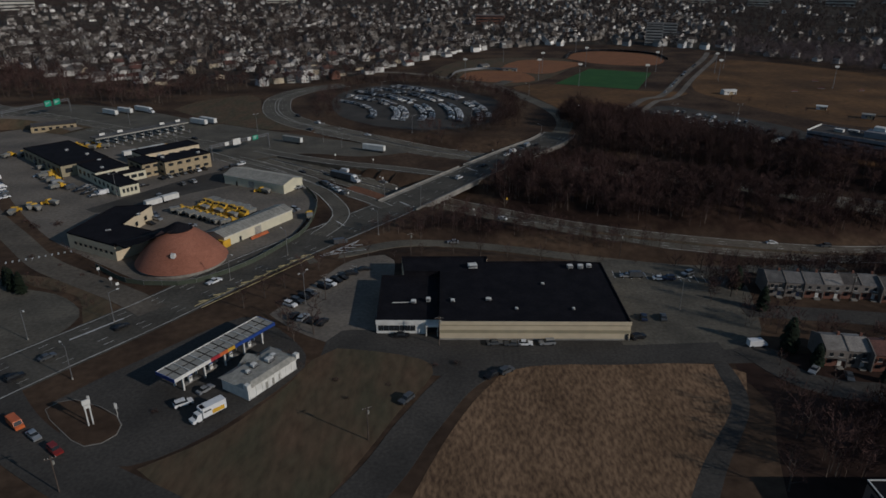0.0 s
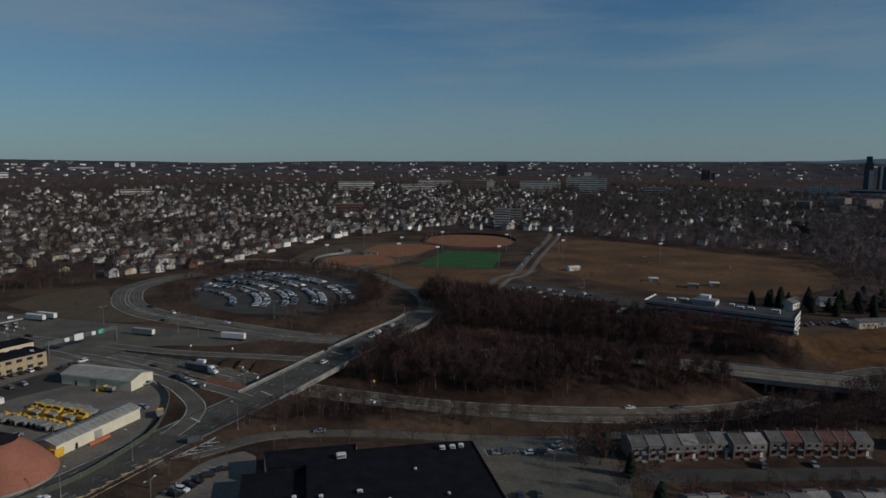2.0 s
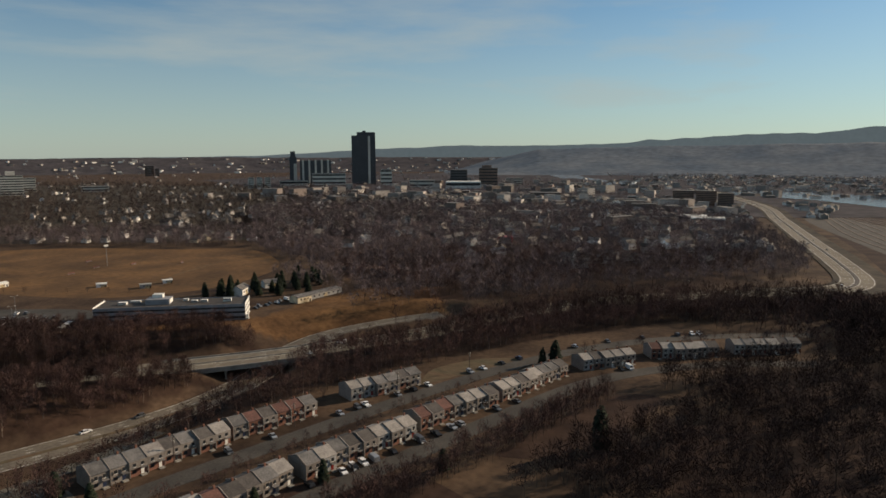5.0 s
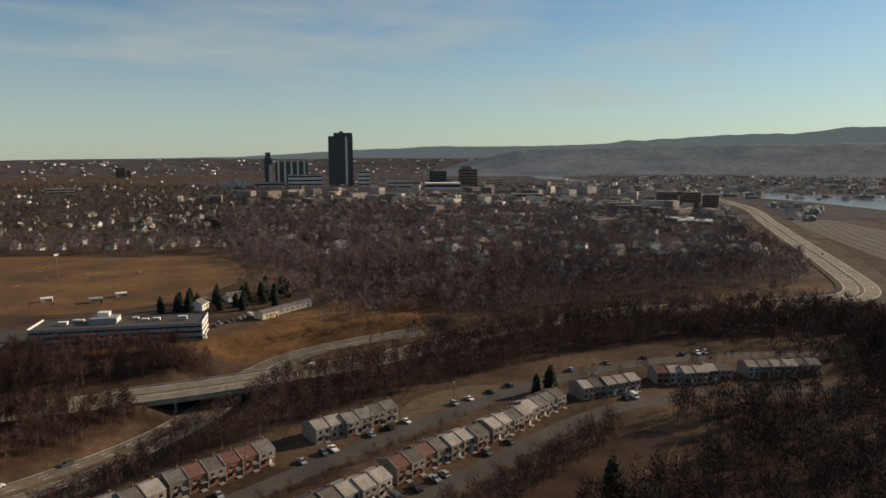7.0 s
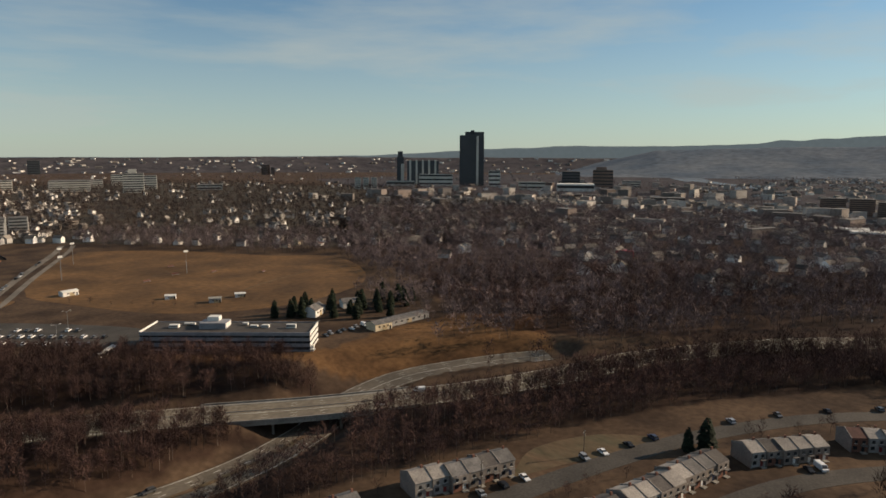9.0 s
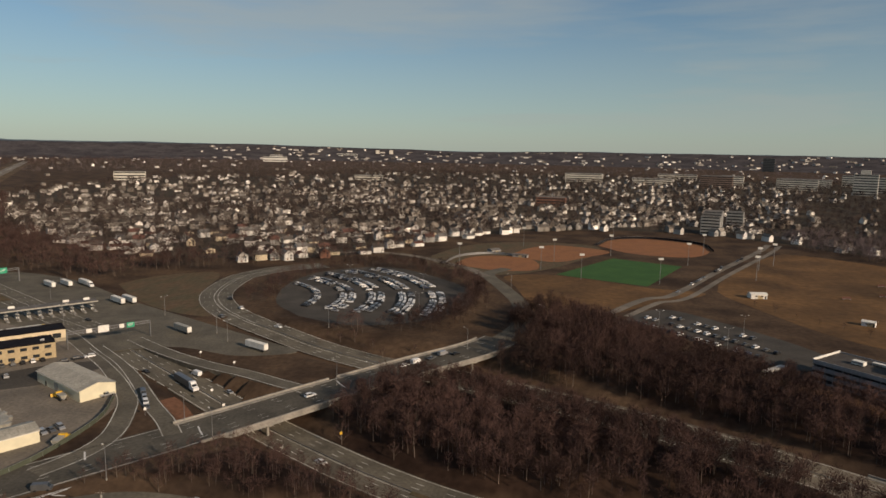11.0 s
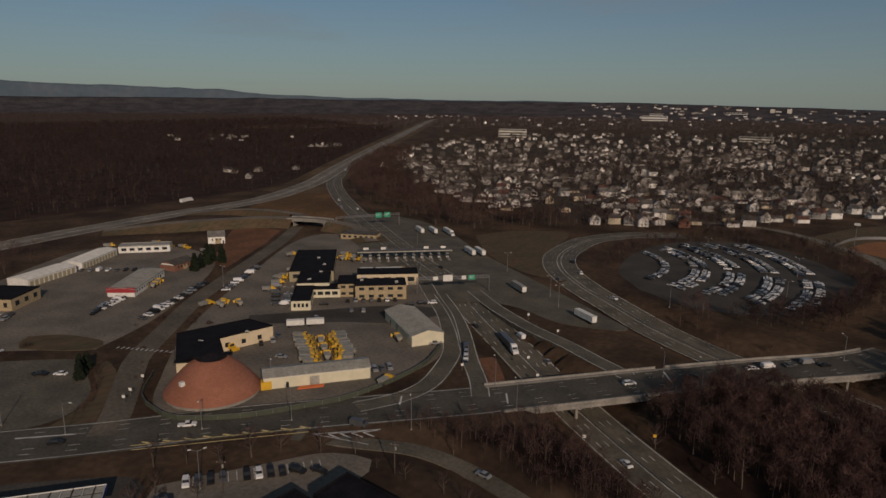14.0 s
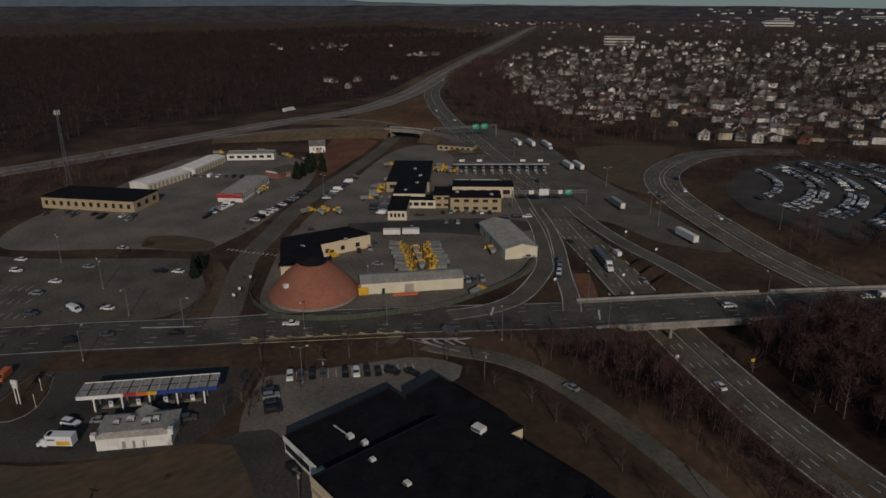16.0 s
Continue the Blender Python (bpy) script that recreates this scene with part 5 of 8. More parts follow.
office()
shed("cream_outbuilding", pose(326, 340, 0, 0, 0, -5), 12, 9, 4, 5.4, "cream_metal", "roof_grey", "small cream outbuilding near the pines", 3)
shed("long_outbuilding", pose(340, 342, 0, 0, 0, 0), 32, 9, 3.4, 4.4, "siding_grey", "roof_grey", "long low grey outbuilding near the pines", 6)
shed("white_barn", pose(322, 392, 0, 0, 0, 30), 15, 9, 4.5, 7, "siding_white", "roof_grey", "white barn among dark pines", 3)
shed("white_barn", pose(350, 400, 0, 0, 0, -20), 12, 8, 4, 6, "siding_white", "roof_grey", "white house among dark pines", 3)
shed("park_hut", pose(234, 570, 0, 0, 0, 10), 11, 6, 3.2, 4.0, "siding_white", "white_wall", "small white hut at the field's edge", 2)
shed("park_hut", pose(280, 510, 0, 0, 0, -30), 7, 5, 2.6, 3.2, "siding_white", "white_wall", "small white hut on the field", 2)
shed("park_hut", pose(296, 478, 0, 0, 0, -30), 8, 6, 3.0, 3.4, "siding_grey", "metal_roof", "small grey hut on the field", 2)
shed("park_hut", pose(318, 482, 0, 0, 0, -30), 7, 4, 2.6, 3.2, "siding_white", "white_wall", "small white hut on the field", 2)
shed("dugout", pose(60, 702, 0, 0, 0, -15), 14, 4, 2.6, 3.0, "siding_grey", "roof_grey", "long grey dugout beside the infield", 2)
shed("dugout", pose(40, 712, 0, 0, 0, 40), 10, 8, 3.4, 4.6, "siding_grey", "roof_grey", "grey pavilion between ball fields", 2)
for x, y, a in ((330, 600, 0), (360, 590, 20), (300, 585, 10), (390, 560, 40), (345, 640, 10)):
    d = thing("bleacher", pose(x, y, 0, 0, 0, a), "small dark team bench on the field", "bench", "field benches")
    part("seat", boxed(-3, 3, -0.4, 0.4, 0.4, 0.5), "steel", d)
    part("back", boxed(-3, 3, 0.35, 0.45, 0.5, 2.0), "roof_brown", d)
    for s in (-2.5, 2.5):
        part("leg", boxed(s - 0.1, s + 0.1, -0.3, 0.3, 0, 0.4), "steel", d)


# ---- terraced houses ----
def townhouse(front, roof, door_key, seed):
    r = random.Random(seed)
    w, d, e, z = 5.9, 9.4, 5.1, 6.9
    t = thing("townhouse", pose(0, 0, 0), "", "townhouse", "terraced houses")
    part("wall", boxed(0.05, w - 0.05, 0, d, 0, e), front, t)
    if r.random() < 0.5:
        part("upper_front", boxed(0.1, w - 0.1, -0.5, 0, 2.7, e), "siding_taupe" if front == "brick_red" else front, t)
    part("roof", gable(bmesh.new(), 0.1, w - 0.1, 0, d, e, z, 0.18, 0.25), roof, t)
    bm = gable_walls(bmesh.new(), -0.15, 0.15, -0.5, d + 0.5, 0.0, e + 0.25, z + 0.45)
    part("party_wall", bm, "siding_taupe", t, "grey fire wall standing above the roof")
    y = -0.5
    for k in range(2):
        a = 1.0 + k * 2.6
        win = part("window", boxed(a, a + 1.0, y - 0.06, y + 0.06, 3.4, 4.5), "glass_dark", t)
        part("frame", boxed(a - 0.1, a + 1.1, y - 0.09, y - 0.065, 3.28, 3.4), "siding_white", win)
    part("window", boxed(0.9, 2.2, -0.06, 0.05, 1.0, 2.2), "glass_dark", t)
    part("door", boxed(3.7, 4.7, -0.08, 0.05, 0.3, 2.4), door_key, t)
    part("porch", boxed(3.3, 5.1, -1.6, 0, 0, 0.3), "old_concrete", t)
    part("porch_roof", boxed(3.2, 5.2, -1.5, 0, 2.6, 2.8), "roof_grey", t)
    part("chimney", boxed(4.6, 5.2, d * 0.55, d * 0.55 + 0.6, z - 0.8, z + 0.9), "brick_red", t)
    return t


TH_KINDS = [("siding_grey", "roof_pale", "car_red", "grey-white two-storey terraced house with grey roof"), ("brick_red", "roof_pale", "white_wall", "red brick two-storey terraced house with grey roof"), ("siding_taupe", "roof_pale", "white_wall", "two-storey terraced house with shade-toned front and pale roof"), ("brick_red", "roof_dark", "glass_dark", "red brick two-storey terraced house with dark roof"), ("brick_red", "roof_grey", "white_wall", "dark brick two-storey terraced house with grey roof"), ("brick_red", "roof_brown", "glass_dark", "red brick two-storey terraced house with brown roof"), ("siding_taupe", "roof_grey", "car_blue", "grey two-storey terraced house with grey roof")]
TH_MODELS = []
for i, (f, r, dk, lab) in enumerate(TH_KINDS):
    t = townhouse(f, r, dk, i)
    t["label"] = lab
    TH_MODELS.append(t)
rt = random.Random(11)
used = set()
TH_ROWS = [((107, 205), (151, 200)), ((156, 199), (190, 192)), ((209, 190), (241, 180)), ((104, 162), (146, 157.5)), ((149, 157), (194, 148.5)), ((200, 149), (238, 140)), ((243, 139.5), (292, 129)), ((301, 126), (327, 109)), ((338, 104), (362, 75)), ((370, 72), (390, 44))]
for a, b in TH_ROWS:
    a, b = Vector(a), Vector(b)
    n = max(2, round((b - a).length / 5.9))
    ang = math.degrees(math.atan2(b.y - a.y, b.x - a.x))
    set_back = 0.0
    for k in range(n):
        if k % 2 == 0:
            set_back = rt.choice((-0.8, 0.0, 0.7))
        i = rt.randrange(len(TH_MODELS))
        m = pose(a.x, a.y, 0, 0, 0, ang) @ pose(5.9 * k, -4.8 + set_back, -0.02 + rt.choice((0, 0, 0.02)))
        if i in used:
            copy_thing(TH_MODELS[i], m)
        else:
            TH_MODELS[i].matrix_world = m
            used.add(i)

# ---- housing and the far city ----
def off_line(line, x, y):
    d = np.full(np.shape(x), 1e9)
    for px, py in line[:, :2]:
        d = np.minimum(d, (x - px) ** 2 + (y - py) ** 2)
    return np.sqrt(d)


HOUSING = [(-860, 1120), (-620, 800), (-480, 705), (-300, 622), (-230, 604), (-130, 612), (-70, 668), (-16, 790), (60, 880), (150, 925), (270, 930), (345, 850), (420, 770), (500, 660), (640, 560), (900, 560), (1300, 900), (1500, 1500), (1300, 2300), (300, 2600), (-400, 2500), (-1000, 1700)]
rng = np.random.default_rng(5)
th = radians(38)
uu, vv = np.arange(-2200, 3000, 11.0), np.arange(-2200, 3000, 27.0)
U, V = np.meshgrid(uu, vv)
U, V = U.ravel() + rng.normal(0, 2.2, U.size), V.ravel() + rng.normal(0, 3.0, V.size)
hx, hy = U * math.cos(th) - V * math.sin(th), U * math.sin(th) + V * math.cos(th)
dist = np.hypot(hx - 60, hy - 60)
patch = np.array([noise.noise((a / 130, b / 130, 2.0)) for a, b in zip(hx, hy)])
keep = inside(HOUSING, hx, hy) & (rng.random(hx.size) < np.where(hx > 0.42 * hy - 60, 0.2, 0.66) * np.clip(1.0 + 1.3 * patch, 0.2, 1.3) * np.interp(dist, [600, 950, 1300, 1800, 2400], [1, 0.8, 0.42, 0.15, 0.1]))
keep &= np.abs(((U + 40) % 190) - 95) < 91
hx, hy, dist = hx[keep], hy[keep], dist[keep]
order = np.argsort(dist)
hx, hy, dist = hx[order], hy[order], dist[order]
hr = th + np.where(rng.random(hx.size) < 0.6, 0, math.pi / 2) + rng.normal(0, 0.12, hx.size)
hw, hd = rng.uniform(5.8, 8.4, hx.size), rng.uniform(7, 11.5, hx.size)
he, hp = rng.choice([3.4, 5.6, 6.0], hx.size), rng.uniform(2.0, 3.6, hx.size)
NEAR_HOUSES = 125


def house_model(i, wall, roof, label):
    w, d, e, p = 8.4, 10.5, 5.6, 3.0
    t = thing("house", pose(0, 0, 0), label, "house", "houses of the suburb")
    part("wall", gable_walls(bmesh.new(), -d / 2, d / 2, -w / 2, w / 2, 0, e, e + p), wall, t)
    part("roof", gable(bmesh.new(), -d / 2, d / 2, -w / 2, w / 2, e, e + p, 0.2, 0.4), roof, t)
    for x, z in ((-d / 2, 3.6), (-d / 2, 1.0), (d / 2, 3.6)):
        part("window", boxed(x - 0.06, x + 0.06, -2.6, -1.2, z, z + 1.4), "glass_dark", t)
    part("door", boxed(-d / 2 - 0.06, -d / 2 + 0.05, 0.8, 1.8, 0.2, 2.3), "brick_red", t)
    part("chimney", boxed(0.5, 1.2, -0.4, 0.4, e + p - 0.5, e + p + 1.0), "brick_red", t)
    if i % 2:
        bm = boxed(-d / 2 - 2.0, -d / 2, -w / 2, w / 2, 0.2, 0.5)
        part("porch", box(bm, -d / 2 - 2.0, -d / 2, -w / 2, w / 2, 2.6, 2.85), "siding_white", t)
    return t


HOUSE_KINDS = [("siding_white", "roof_dark", "white two-storey gabled house with dark roof"), ("siding_white", "roof_grey", "white two-storey gabled house with grey roof"), ("siding_cream", "roof_dark", "cream two-storey gabled house with dark roof"), ("siding_grey", "roof_brown", "grey two-storey gabled house with brown roof"), ("brick_red", "roof_dark", "red brick gabled house with dark roof"), ("siding_white", "roof_brown", "white gabled house with brown shingle roof")]
models = [house_model(i, *k) for i, k in enumerate(HOUSE_KINDS)]
rh = random.Random(3)
for i in range(NEAR_HOUSES):
    m = pose(hx[i], hy[i], 0, 0, 0, math.degrees(hr[i])) @ Matrix.Diagonal((0.98, 0.98, 0.95 * he[i] / 5.6, 1))
    k = i if i < len(models) else rh.choice((0, 0, 1, 1, 2, 3, 5))
    if i < len(models):
        models[i].matrix_basis = m
    else:
        copy_thing(models[k], m)


def house_stuff(name, x, y, rot, w, d, e, p, label, z=0.0, roof_key="house_roof", wall_key="house_wall"):
    """Many plain gabled houses, walls in one mesh and roofs in another."""
    n = len(x)
    c, s = np.cos(rot), np.sin(rot)

    def place(lx, ly, lz):
        return np.stack([x + c * lx - s * ly, y + s * lx + c * ly, lz + z + np.zeros(n)], 1)

    a, b = d / 2, w / 2
    wall = np.stack([place(-a, -b, 0), place(a, -b, 0), place(a, b, 0), place(-a, b, 0), place(-a, -b, e), place(a, -b, e), place(a, b, e), place(-a, b, e), place(-a, 0, e + p), place(a, 0, e + p)], 1)
    fw = ((0, 1, 5, 4), (2, 3, 7, 6), (3, 0, 4, 8, 7), (1, 2, 6, 9, 5))
    o = 0.5
    roof = np.stack([place(-a - o, -b - o, e - 0.3), place(a + o, -b - o, e - 0.3), place(a + o, 0, e + p + 0.15), place(-a - o, 0, e + p + 0.15), place(a + o, b + o, e - 0.3), place(-a - o, b + o, e - 0.3)], 1)
    fr = ((0, 1, 2, 3), (3, 2, 4, 5))
    for nm, vs, fs, key, lab in ((name + "_walls", wall, fw, wall_key, label + ", weathered walls"), (name + "_roofs", roof, fr, roof_key, label + ", weathered roofs")):
        k = vs.shape[1]
        fl = [tuple(i * k + q for q in f) for i in range(n) for f in fs]
        me = bpy.data.meshes.new(nm)
        me.from_pydata(vs.reshape(-1, 3).tolist(), [], fl)
        me.materials.append(M[key])
        tagged(new(nm, me), lab, "houses", "", "stuff")


q = slice(NEAR_HOUSES, None)
house_stuff("suburb", hx[q], hy[q], hr[q], hw[q], hd[q], he[q], hp[q], "dense suburb of small houses")
# thinner settlement towards the horizon
n = 700
az, rr = np.radians(rng.uniform(-72, 96, n)), np.sqrt(rng.uniform(1500 ** 2, 4000 ** 2, n))
fx, fy = np.sin(az) * rr, np.cos(az) * rr
ok = (off_line(HWY_W[::6], fx, fy) > 60) & (np.degrees(az) > -44) & ~((fx > 1250) & (fy < 700))
fx, fy = fx[ok], fy[ok]
n = len(fx)
sizes = [rng.uniform(a, b, n) for a, b in ((0, 3.1), (6, 11), (7, 15), (3.5, 6.5), (0.5, 3))]
house_stuff("far_town", fx[::2], fy[::2], *(v[::2] for v in sizes), "scattered distant town houses")
n = 600
az, rr = rng.uniform(-28, 112, n), rng.uniform(3920, 4400, n)
up = np.minimum(np.interp(az, HILL_AZ, HILL_UP), -0.22)
rise = np.maximum(15, 101 + 4450 * np.tan(np.radians(up))) * ((rr - 3900) / 550) ** 1.3 - 2
house_stuff("plain_town", np.sin(np.radians(az)) * rr, np.cos(np.radians(az)) * rr, rng.uniform(0, 3.1, n), rng.uniform(8, 16, n), rng.uniform(10, 34, n), rng.uniform(5, 8, n), rng.uniform(0.5, 3, n), "far houses on the wooded plain", rise)
n = 1500
ex, ey = rng.uniform(330, 1500, n), rng.uniform(100, 1000, n)
ok = (off_line(HWY2, ex, ey) > 45) & (ex > 560) & (rng.random(n) < np.interp(ex, [560, 800, 1100], [0.35, 0.7, 1.0])) & ~inside([(216, 590), (335, 800), (490, 600), (415, 430)], ex, ey)
ex, ey = ex[ok], ey[ok]
n = len(ex)
sizes = [rng.uniform(a, b, n) for a, b in ((0, 3.1), (7, 12), (9, 18), (4, 7.5), (1.5, 3.5))]
ok = (ex > 760) | (off_line(HWY2, ex, ey) > 110)
house_stuff("east_town", ex[ok], ey[ok], *(v[ok] for v in sizes), "scattered houses among bare trees")


def city_block(x, y, w, d, h, key, label, bands=0, name="city_building", roof="roof_grey", fins=0, steps=()):
    m = pose(x, y, 0, 0, 0, -math.degrees(math.atan2(x, y)))
    t = thing(name, m, label, "building", "city buildings")
    part("wall", boxed(-w / 2, w / 2, 0, d, 0, h), key, t)
    part("roof", boxed(-w / 2 + 0.5, w / 2 - 0.5, 0.5, d - 0.5, h, h + 0.8), roof, t)
    for k in range(bands):
        z = h * (k + 0.45) / bands
        part("window_band", boxed(-w / 2 + 1, w / 2 - 1, -0.3, 0.1, z, z + h / bands * 0.4), "glass_dark", t)
    for k in range(fins):
        a = -w / 2 + w * (k + 0.5) / fins
        part("fin", boxed(a - w * 0.03, a + w * 0.03, -1.5, 0, 0, h * 1.03), "pale_stone", t)
    for a, b, z in steps:
        part("upper_block", boxed(a, b, d * 0.2, d * 0.8, h, z), key, t)
    return t


t = city_block(1749, 1504, 79, 45, 162, "dark_tower", "tall dark office tower above the city", 0, "office_tower", steps=((-22, 39, 174), (-4, 8, 179)))
part("light_strip", boxed(15, 22, -1.2, 0, 0, 160), "pale_stone", t, "pale vertical strip up the tower")
for k in range(26):
    part("floor_line", boxed(-39, 39, -0.5, 0, 8 + k * 5.9, 9.2 + k * 5.9), "dark_tower", t)
t = city_block(1632, 1717, 23, 23, 92, "dark_tower", "slim state tower with a dark crown", 0, steps=((-8, 8, 111),))
part("pale_shaft", boxed(2, 12, -2, 0, 0, 70), "pale_stone", t)
city_block(1671, 1650, 104, 40, 80, "dark_tower", "dark slab blocks with pale stone fins", 0, fins=5)
city_block(1650, 1570, 108, 50, 38, "pale_stone", "broad pale museum on a plinth", 3)
city_block(1560, 1640, 90, 40, 16, "pale_stone", "low white plaza building", 1)
for dx in (-24, 0, 24):
    city_block(1376 + dx * 0.75, 1591 - dx * 0.65, 17, 16, 33, "pale_stone", "pale stone apartment tower block", 6)
city_block(1754, 1412, 37, 30, 51, "pale_stone", "pale stone government building with dark roof", 4, roof="roof_dark")
city_block(1693, 1223, 77, 40, 22, "pale_stone", "low pale stone city building", 2)
city_block(1973, 1270, 58, 40, 47, "dark_tower", "dark mid-rise office block", 5)
city_block(1851, 1082, 58, 40, 57, "brown_tower", "brown mid-rise office block", 6, steps=((-20, 10, 66),))
city_block(1699, 1078, 103, 60, 20, "white_wall", "long white arena with a pale roof", 1, roof="white_wall")
city_block(1404, 368, 40, 18, 27, "brown_tower", "brown apartment slab by the river", 8)
city_block(1398, 322, 38, 18, 28, "brown_tower", "brown apartment slab by the river", 8)
city_block(1346, 275, 28, 16, 27, "brown_tower", "brown apartment tower by the river", 8)
city_block(1020, 232, 47, 30, 9, "white_wall", "white-roofed warehouse near the motorway", 1, roof="white_wall")
city_block(1060, 262, 40, 26, 8, "pale_stone", "low pale warehouse near the motorway", 1, roof="white_wall")
city_block(1866, 2914, 20, 20, 41, "brown_tower", "distant brown apartment tower", 5)
city_block(1890, 2890, 18, 18, 36, "brown_tower", "distant brown apartment tower", 5)
city_block(1011, 1834, 69, 30, 15, "pale_stone", "long pale school building", 2)
city_block(1991, 1064, 55, 30, 22, "pale_stone", "pale stone city office block", 3)
city_block(1419, 678, 69, 30, 13, "brown_tower", "low brown brick city block", 2)
city_block(1484, 490, 36, 20, 8, "white_wall", "low white flat-roofed building", 1)
city_block(1083, 3650, 52, 30, 65, "dark_tower", "distant dark office tower", 8)
city_block(941, 2291, 43, 30, 33, "pale_stone", "pale stone hospital wing block", 5)
city_block(800, 1830, 50, 30, 50, "pale_stone", "tan hospital tower with stepped top", 8, steps=((-12, 8, 60),))
city_block(905, 1985, 44, 30, 38, "pale_stone", "tan stone hospital wing block", 6)
city_block(704, 2002, 98, 40, 28, "pale_stone", "wide tan hospital block with window bands", 5)
city_block(1883, 2940, 40, 25, 48, "brown_tower", "distant twin apartment tower", 7)
city_block(500, 1986, 80, 40, 32, "brown_tower", "brown brick institutional block", 6)
city_block(560, 2080, 60, 40, 30, "pale_stone", "pale stone institutional block", 5)
city_block(471, 2446, 124, 40, 18, "pale_stone", "long pale campus building", 3)
city_block(346, 2077, 107, 40, 17, "pale_stone", "long tan campus building", 3)
city_block(783, 2188, 136, 40, 22, "pale_stone", "wide pale campus building", 4)
city_block(159, 2132, 108, 40, 25, "pale_stone", "wide tan campus building", 4)
city_block(-1356, 3363, 120, 40, 24, "white_wall", "white distant commercial block", 2)
city_block(-434, 1915, 77, 30, 13, "pale_stone", "long pale building in the suburb", 2)
city_block(-950, 1595, 72, 26, 21, "pale_stone", "long pale school above the trees", 3)
city_block(-1500, 3700, 68, 30, 28, "white_wall", "distant white flat-roofed block", 2)
city_block(-950, 4150, 22, 20, 62, "pale_stone", "slim pale distant tower", 0)
city_block(-1030, 4130, 22, 20, 60, "pale_stone", "slim pale distant tower", 0)
city_block(-1180, 4000, 120, 30, 38, "white_wall", "distant white campus block", 3)
city_block(-700, 4200, 90, 30, 36, "white_wall", "distant white flat-roofed block", 3)
city_block(82, 1258, 50, 20, 15, "brick_red", "red brick school building", 3)
for y in (0, 14, 28):
    city_block(278 + y * 0.3, 934 + y, 22, 9, 22 + y * 0.15, "siding_grey", "pale stacked apartment building", 6)
city_block(327, 1027, 21, 14, 20, "siding_grey", "pale apartment building with balconies", 5)
city_block(690, 380, 18, 11, 5.5, "red_metal", "building with a bright red roof among trees", 0, roof="red_metal")
n = 700
cx, cy = rng.uniform(1750, 3300, n), rng.uniform(-500, 900, n)
house_stuff("river_town", cx, cy, rng.uniform(0, 3.1, n), rng.uniform(8, 14, n), rng.uniform(9, 24, n), rng.uniform(4, 7, n), rng.uniform(1, 3, n), "scattered houses across the river")

n = 170
cx, cy = rng.uniform(950, 2100, n), rng.uniform(230, 1350, n)
ok = (off_line(RIVER_RD, cx, cy) > 40) & (cy > 0.35 * (cx - 1500))
cx, cy = cx[ok], cy[ok]
n = len(cx)
house_stuff("city_flats", cx, cy, rng.uniform(0, 3.1, n), rng.uniform(12, 24, n), rng.uniform(14, 44, n), rng.uniform(5, 20, n), rng.uniform(0.2, 0.6, n), "low flat-roofed commercial blocks of the city", roof_key="roof_grey", wall_key="city_wall")
n = 34
cx = np.r_[rng.normal(-1377, 50, 14), rng.normal(-987, 35, 12), rng.normal(-670, 35, 8)]
cy = np.r_[rng.normal(990, 50, 14), rng.normal(1015, 25, 12), rng.normal(670, 40, 8)]
ok = off_line(HWY_W, cx, cy) > 45
house_stuff("west_hamlet", cx[ok], cy[ok], rng.uniform(0, 3.1, n)[ok], rng.uniform(6, 9, n)[ok], rng.uniform(7, 12, n)[ok], rng.uniform(2.6, 4.5, n)[ok], rng.uniform(1, 3, n)[ok], "few pale houses in the western forest")

# ---- trees ----
def bare_tree(seed, h):
    """Trunk with limbs, and a crown of branches and fine twigs."""
    r = random.Random(seed)
    tb, cb = bmesh.new(), bmesh.new()
    top = Vector((r.uniform(-0.4, 0.4), r.uniform(-0.4, 0.4), h * 0.62))
    rod(tb, (0, 0, -0.3), top * 0.55, h * 0.022, h * 0.014, 7)
    rod(tb, top * 0.55, top, h * 0.014, h * 0.007, 5)

    def twigs(a, b, n, size):
        for _ in range(n):
            p = a.lerp(b, r.uniform(0.3, 1.0))
            d = ((b - a).normalized() + Vector((r.gauss(0, 0.6), r.gauss(0, 0.6), r.gauss(0.25, 0.5)))).normalized()
            q = p + d * size * r.uniform(0.6, 1.4)
            w = d.orthogonal().normalized() * size * 0.028
            w.rotate(Matrix.Rotation(r.uniform(0, 3.1), 3, d))
            faces(cb, [p - w, p + w, q], [(0, 1, 2)])

    for k in range(9):
        f = 0.3 + 0.7 * k / 8
        p = top * f if f > 0.55 else top * 0.55 * f / 0.55
        a = k * 2.4 + r.uniform(-0.4, 0.4)
        L = h * (0.42 - 0.22 * f) * r.uniform(0.85, 1.2)
        d = Vector((math.cos(a), math.sin(a), 0.55 + 0.7 * f)).normalized()
        e = p + d * L
        rod(tb, p, e, h * 0.008 * (1.2 - 0.5 * f), h * 0.003, 4)
        for j in range(4):
            s = p.lerp(e, 0.35 + 0.2 * j)
            d2 = (d + Vector((r.gauss(0, 0.55), r.gauss(0, 0.55), 0.3))).normalized()
            e2 = s + d2 * L * 0.5
            rod(cb, s, e2, h * 0.003, h * 0.0012, 3)
            twigs(s, e2, 7, h * 0.11)
        twigs(p, e, 5, h * 0.1)
    twigs(top * 0.6, top * 1.3, 14, h * 0.12)
    t = thing("tree", pose(0, 0, 0), "bare leafless deciduous tree with grey-brown twigs", "tree", "bare trees")
    part("trunk", tb, "bark", t)
    part("crown", cb, "twig", t)
    return t


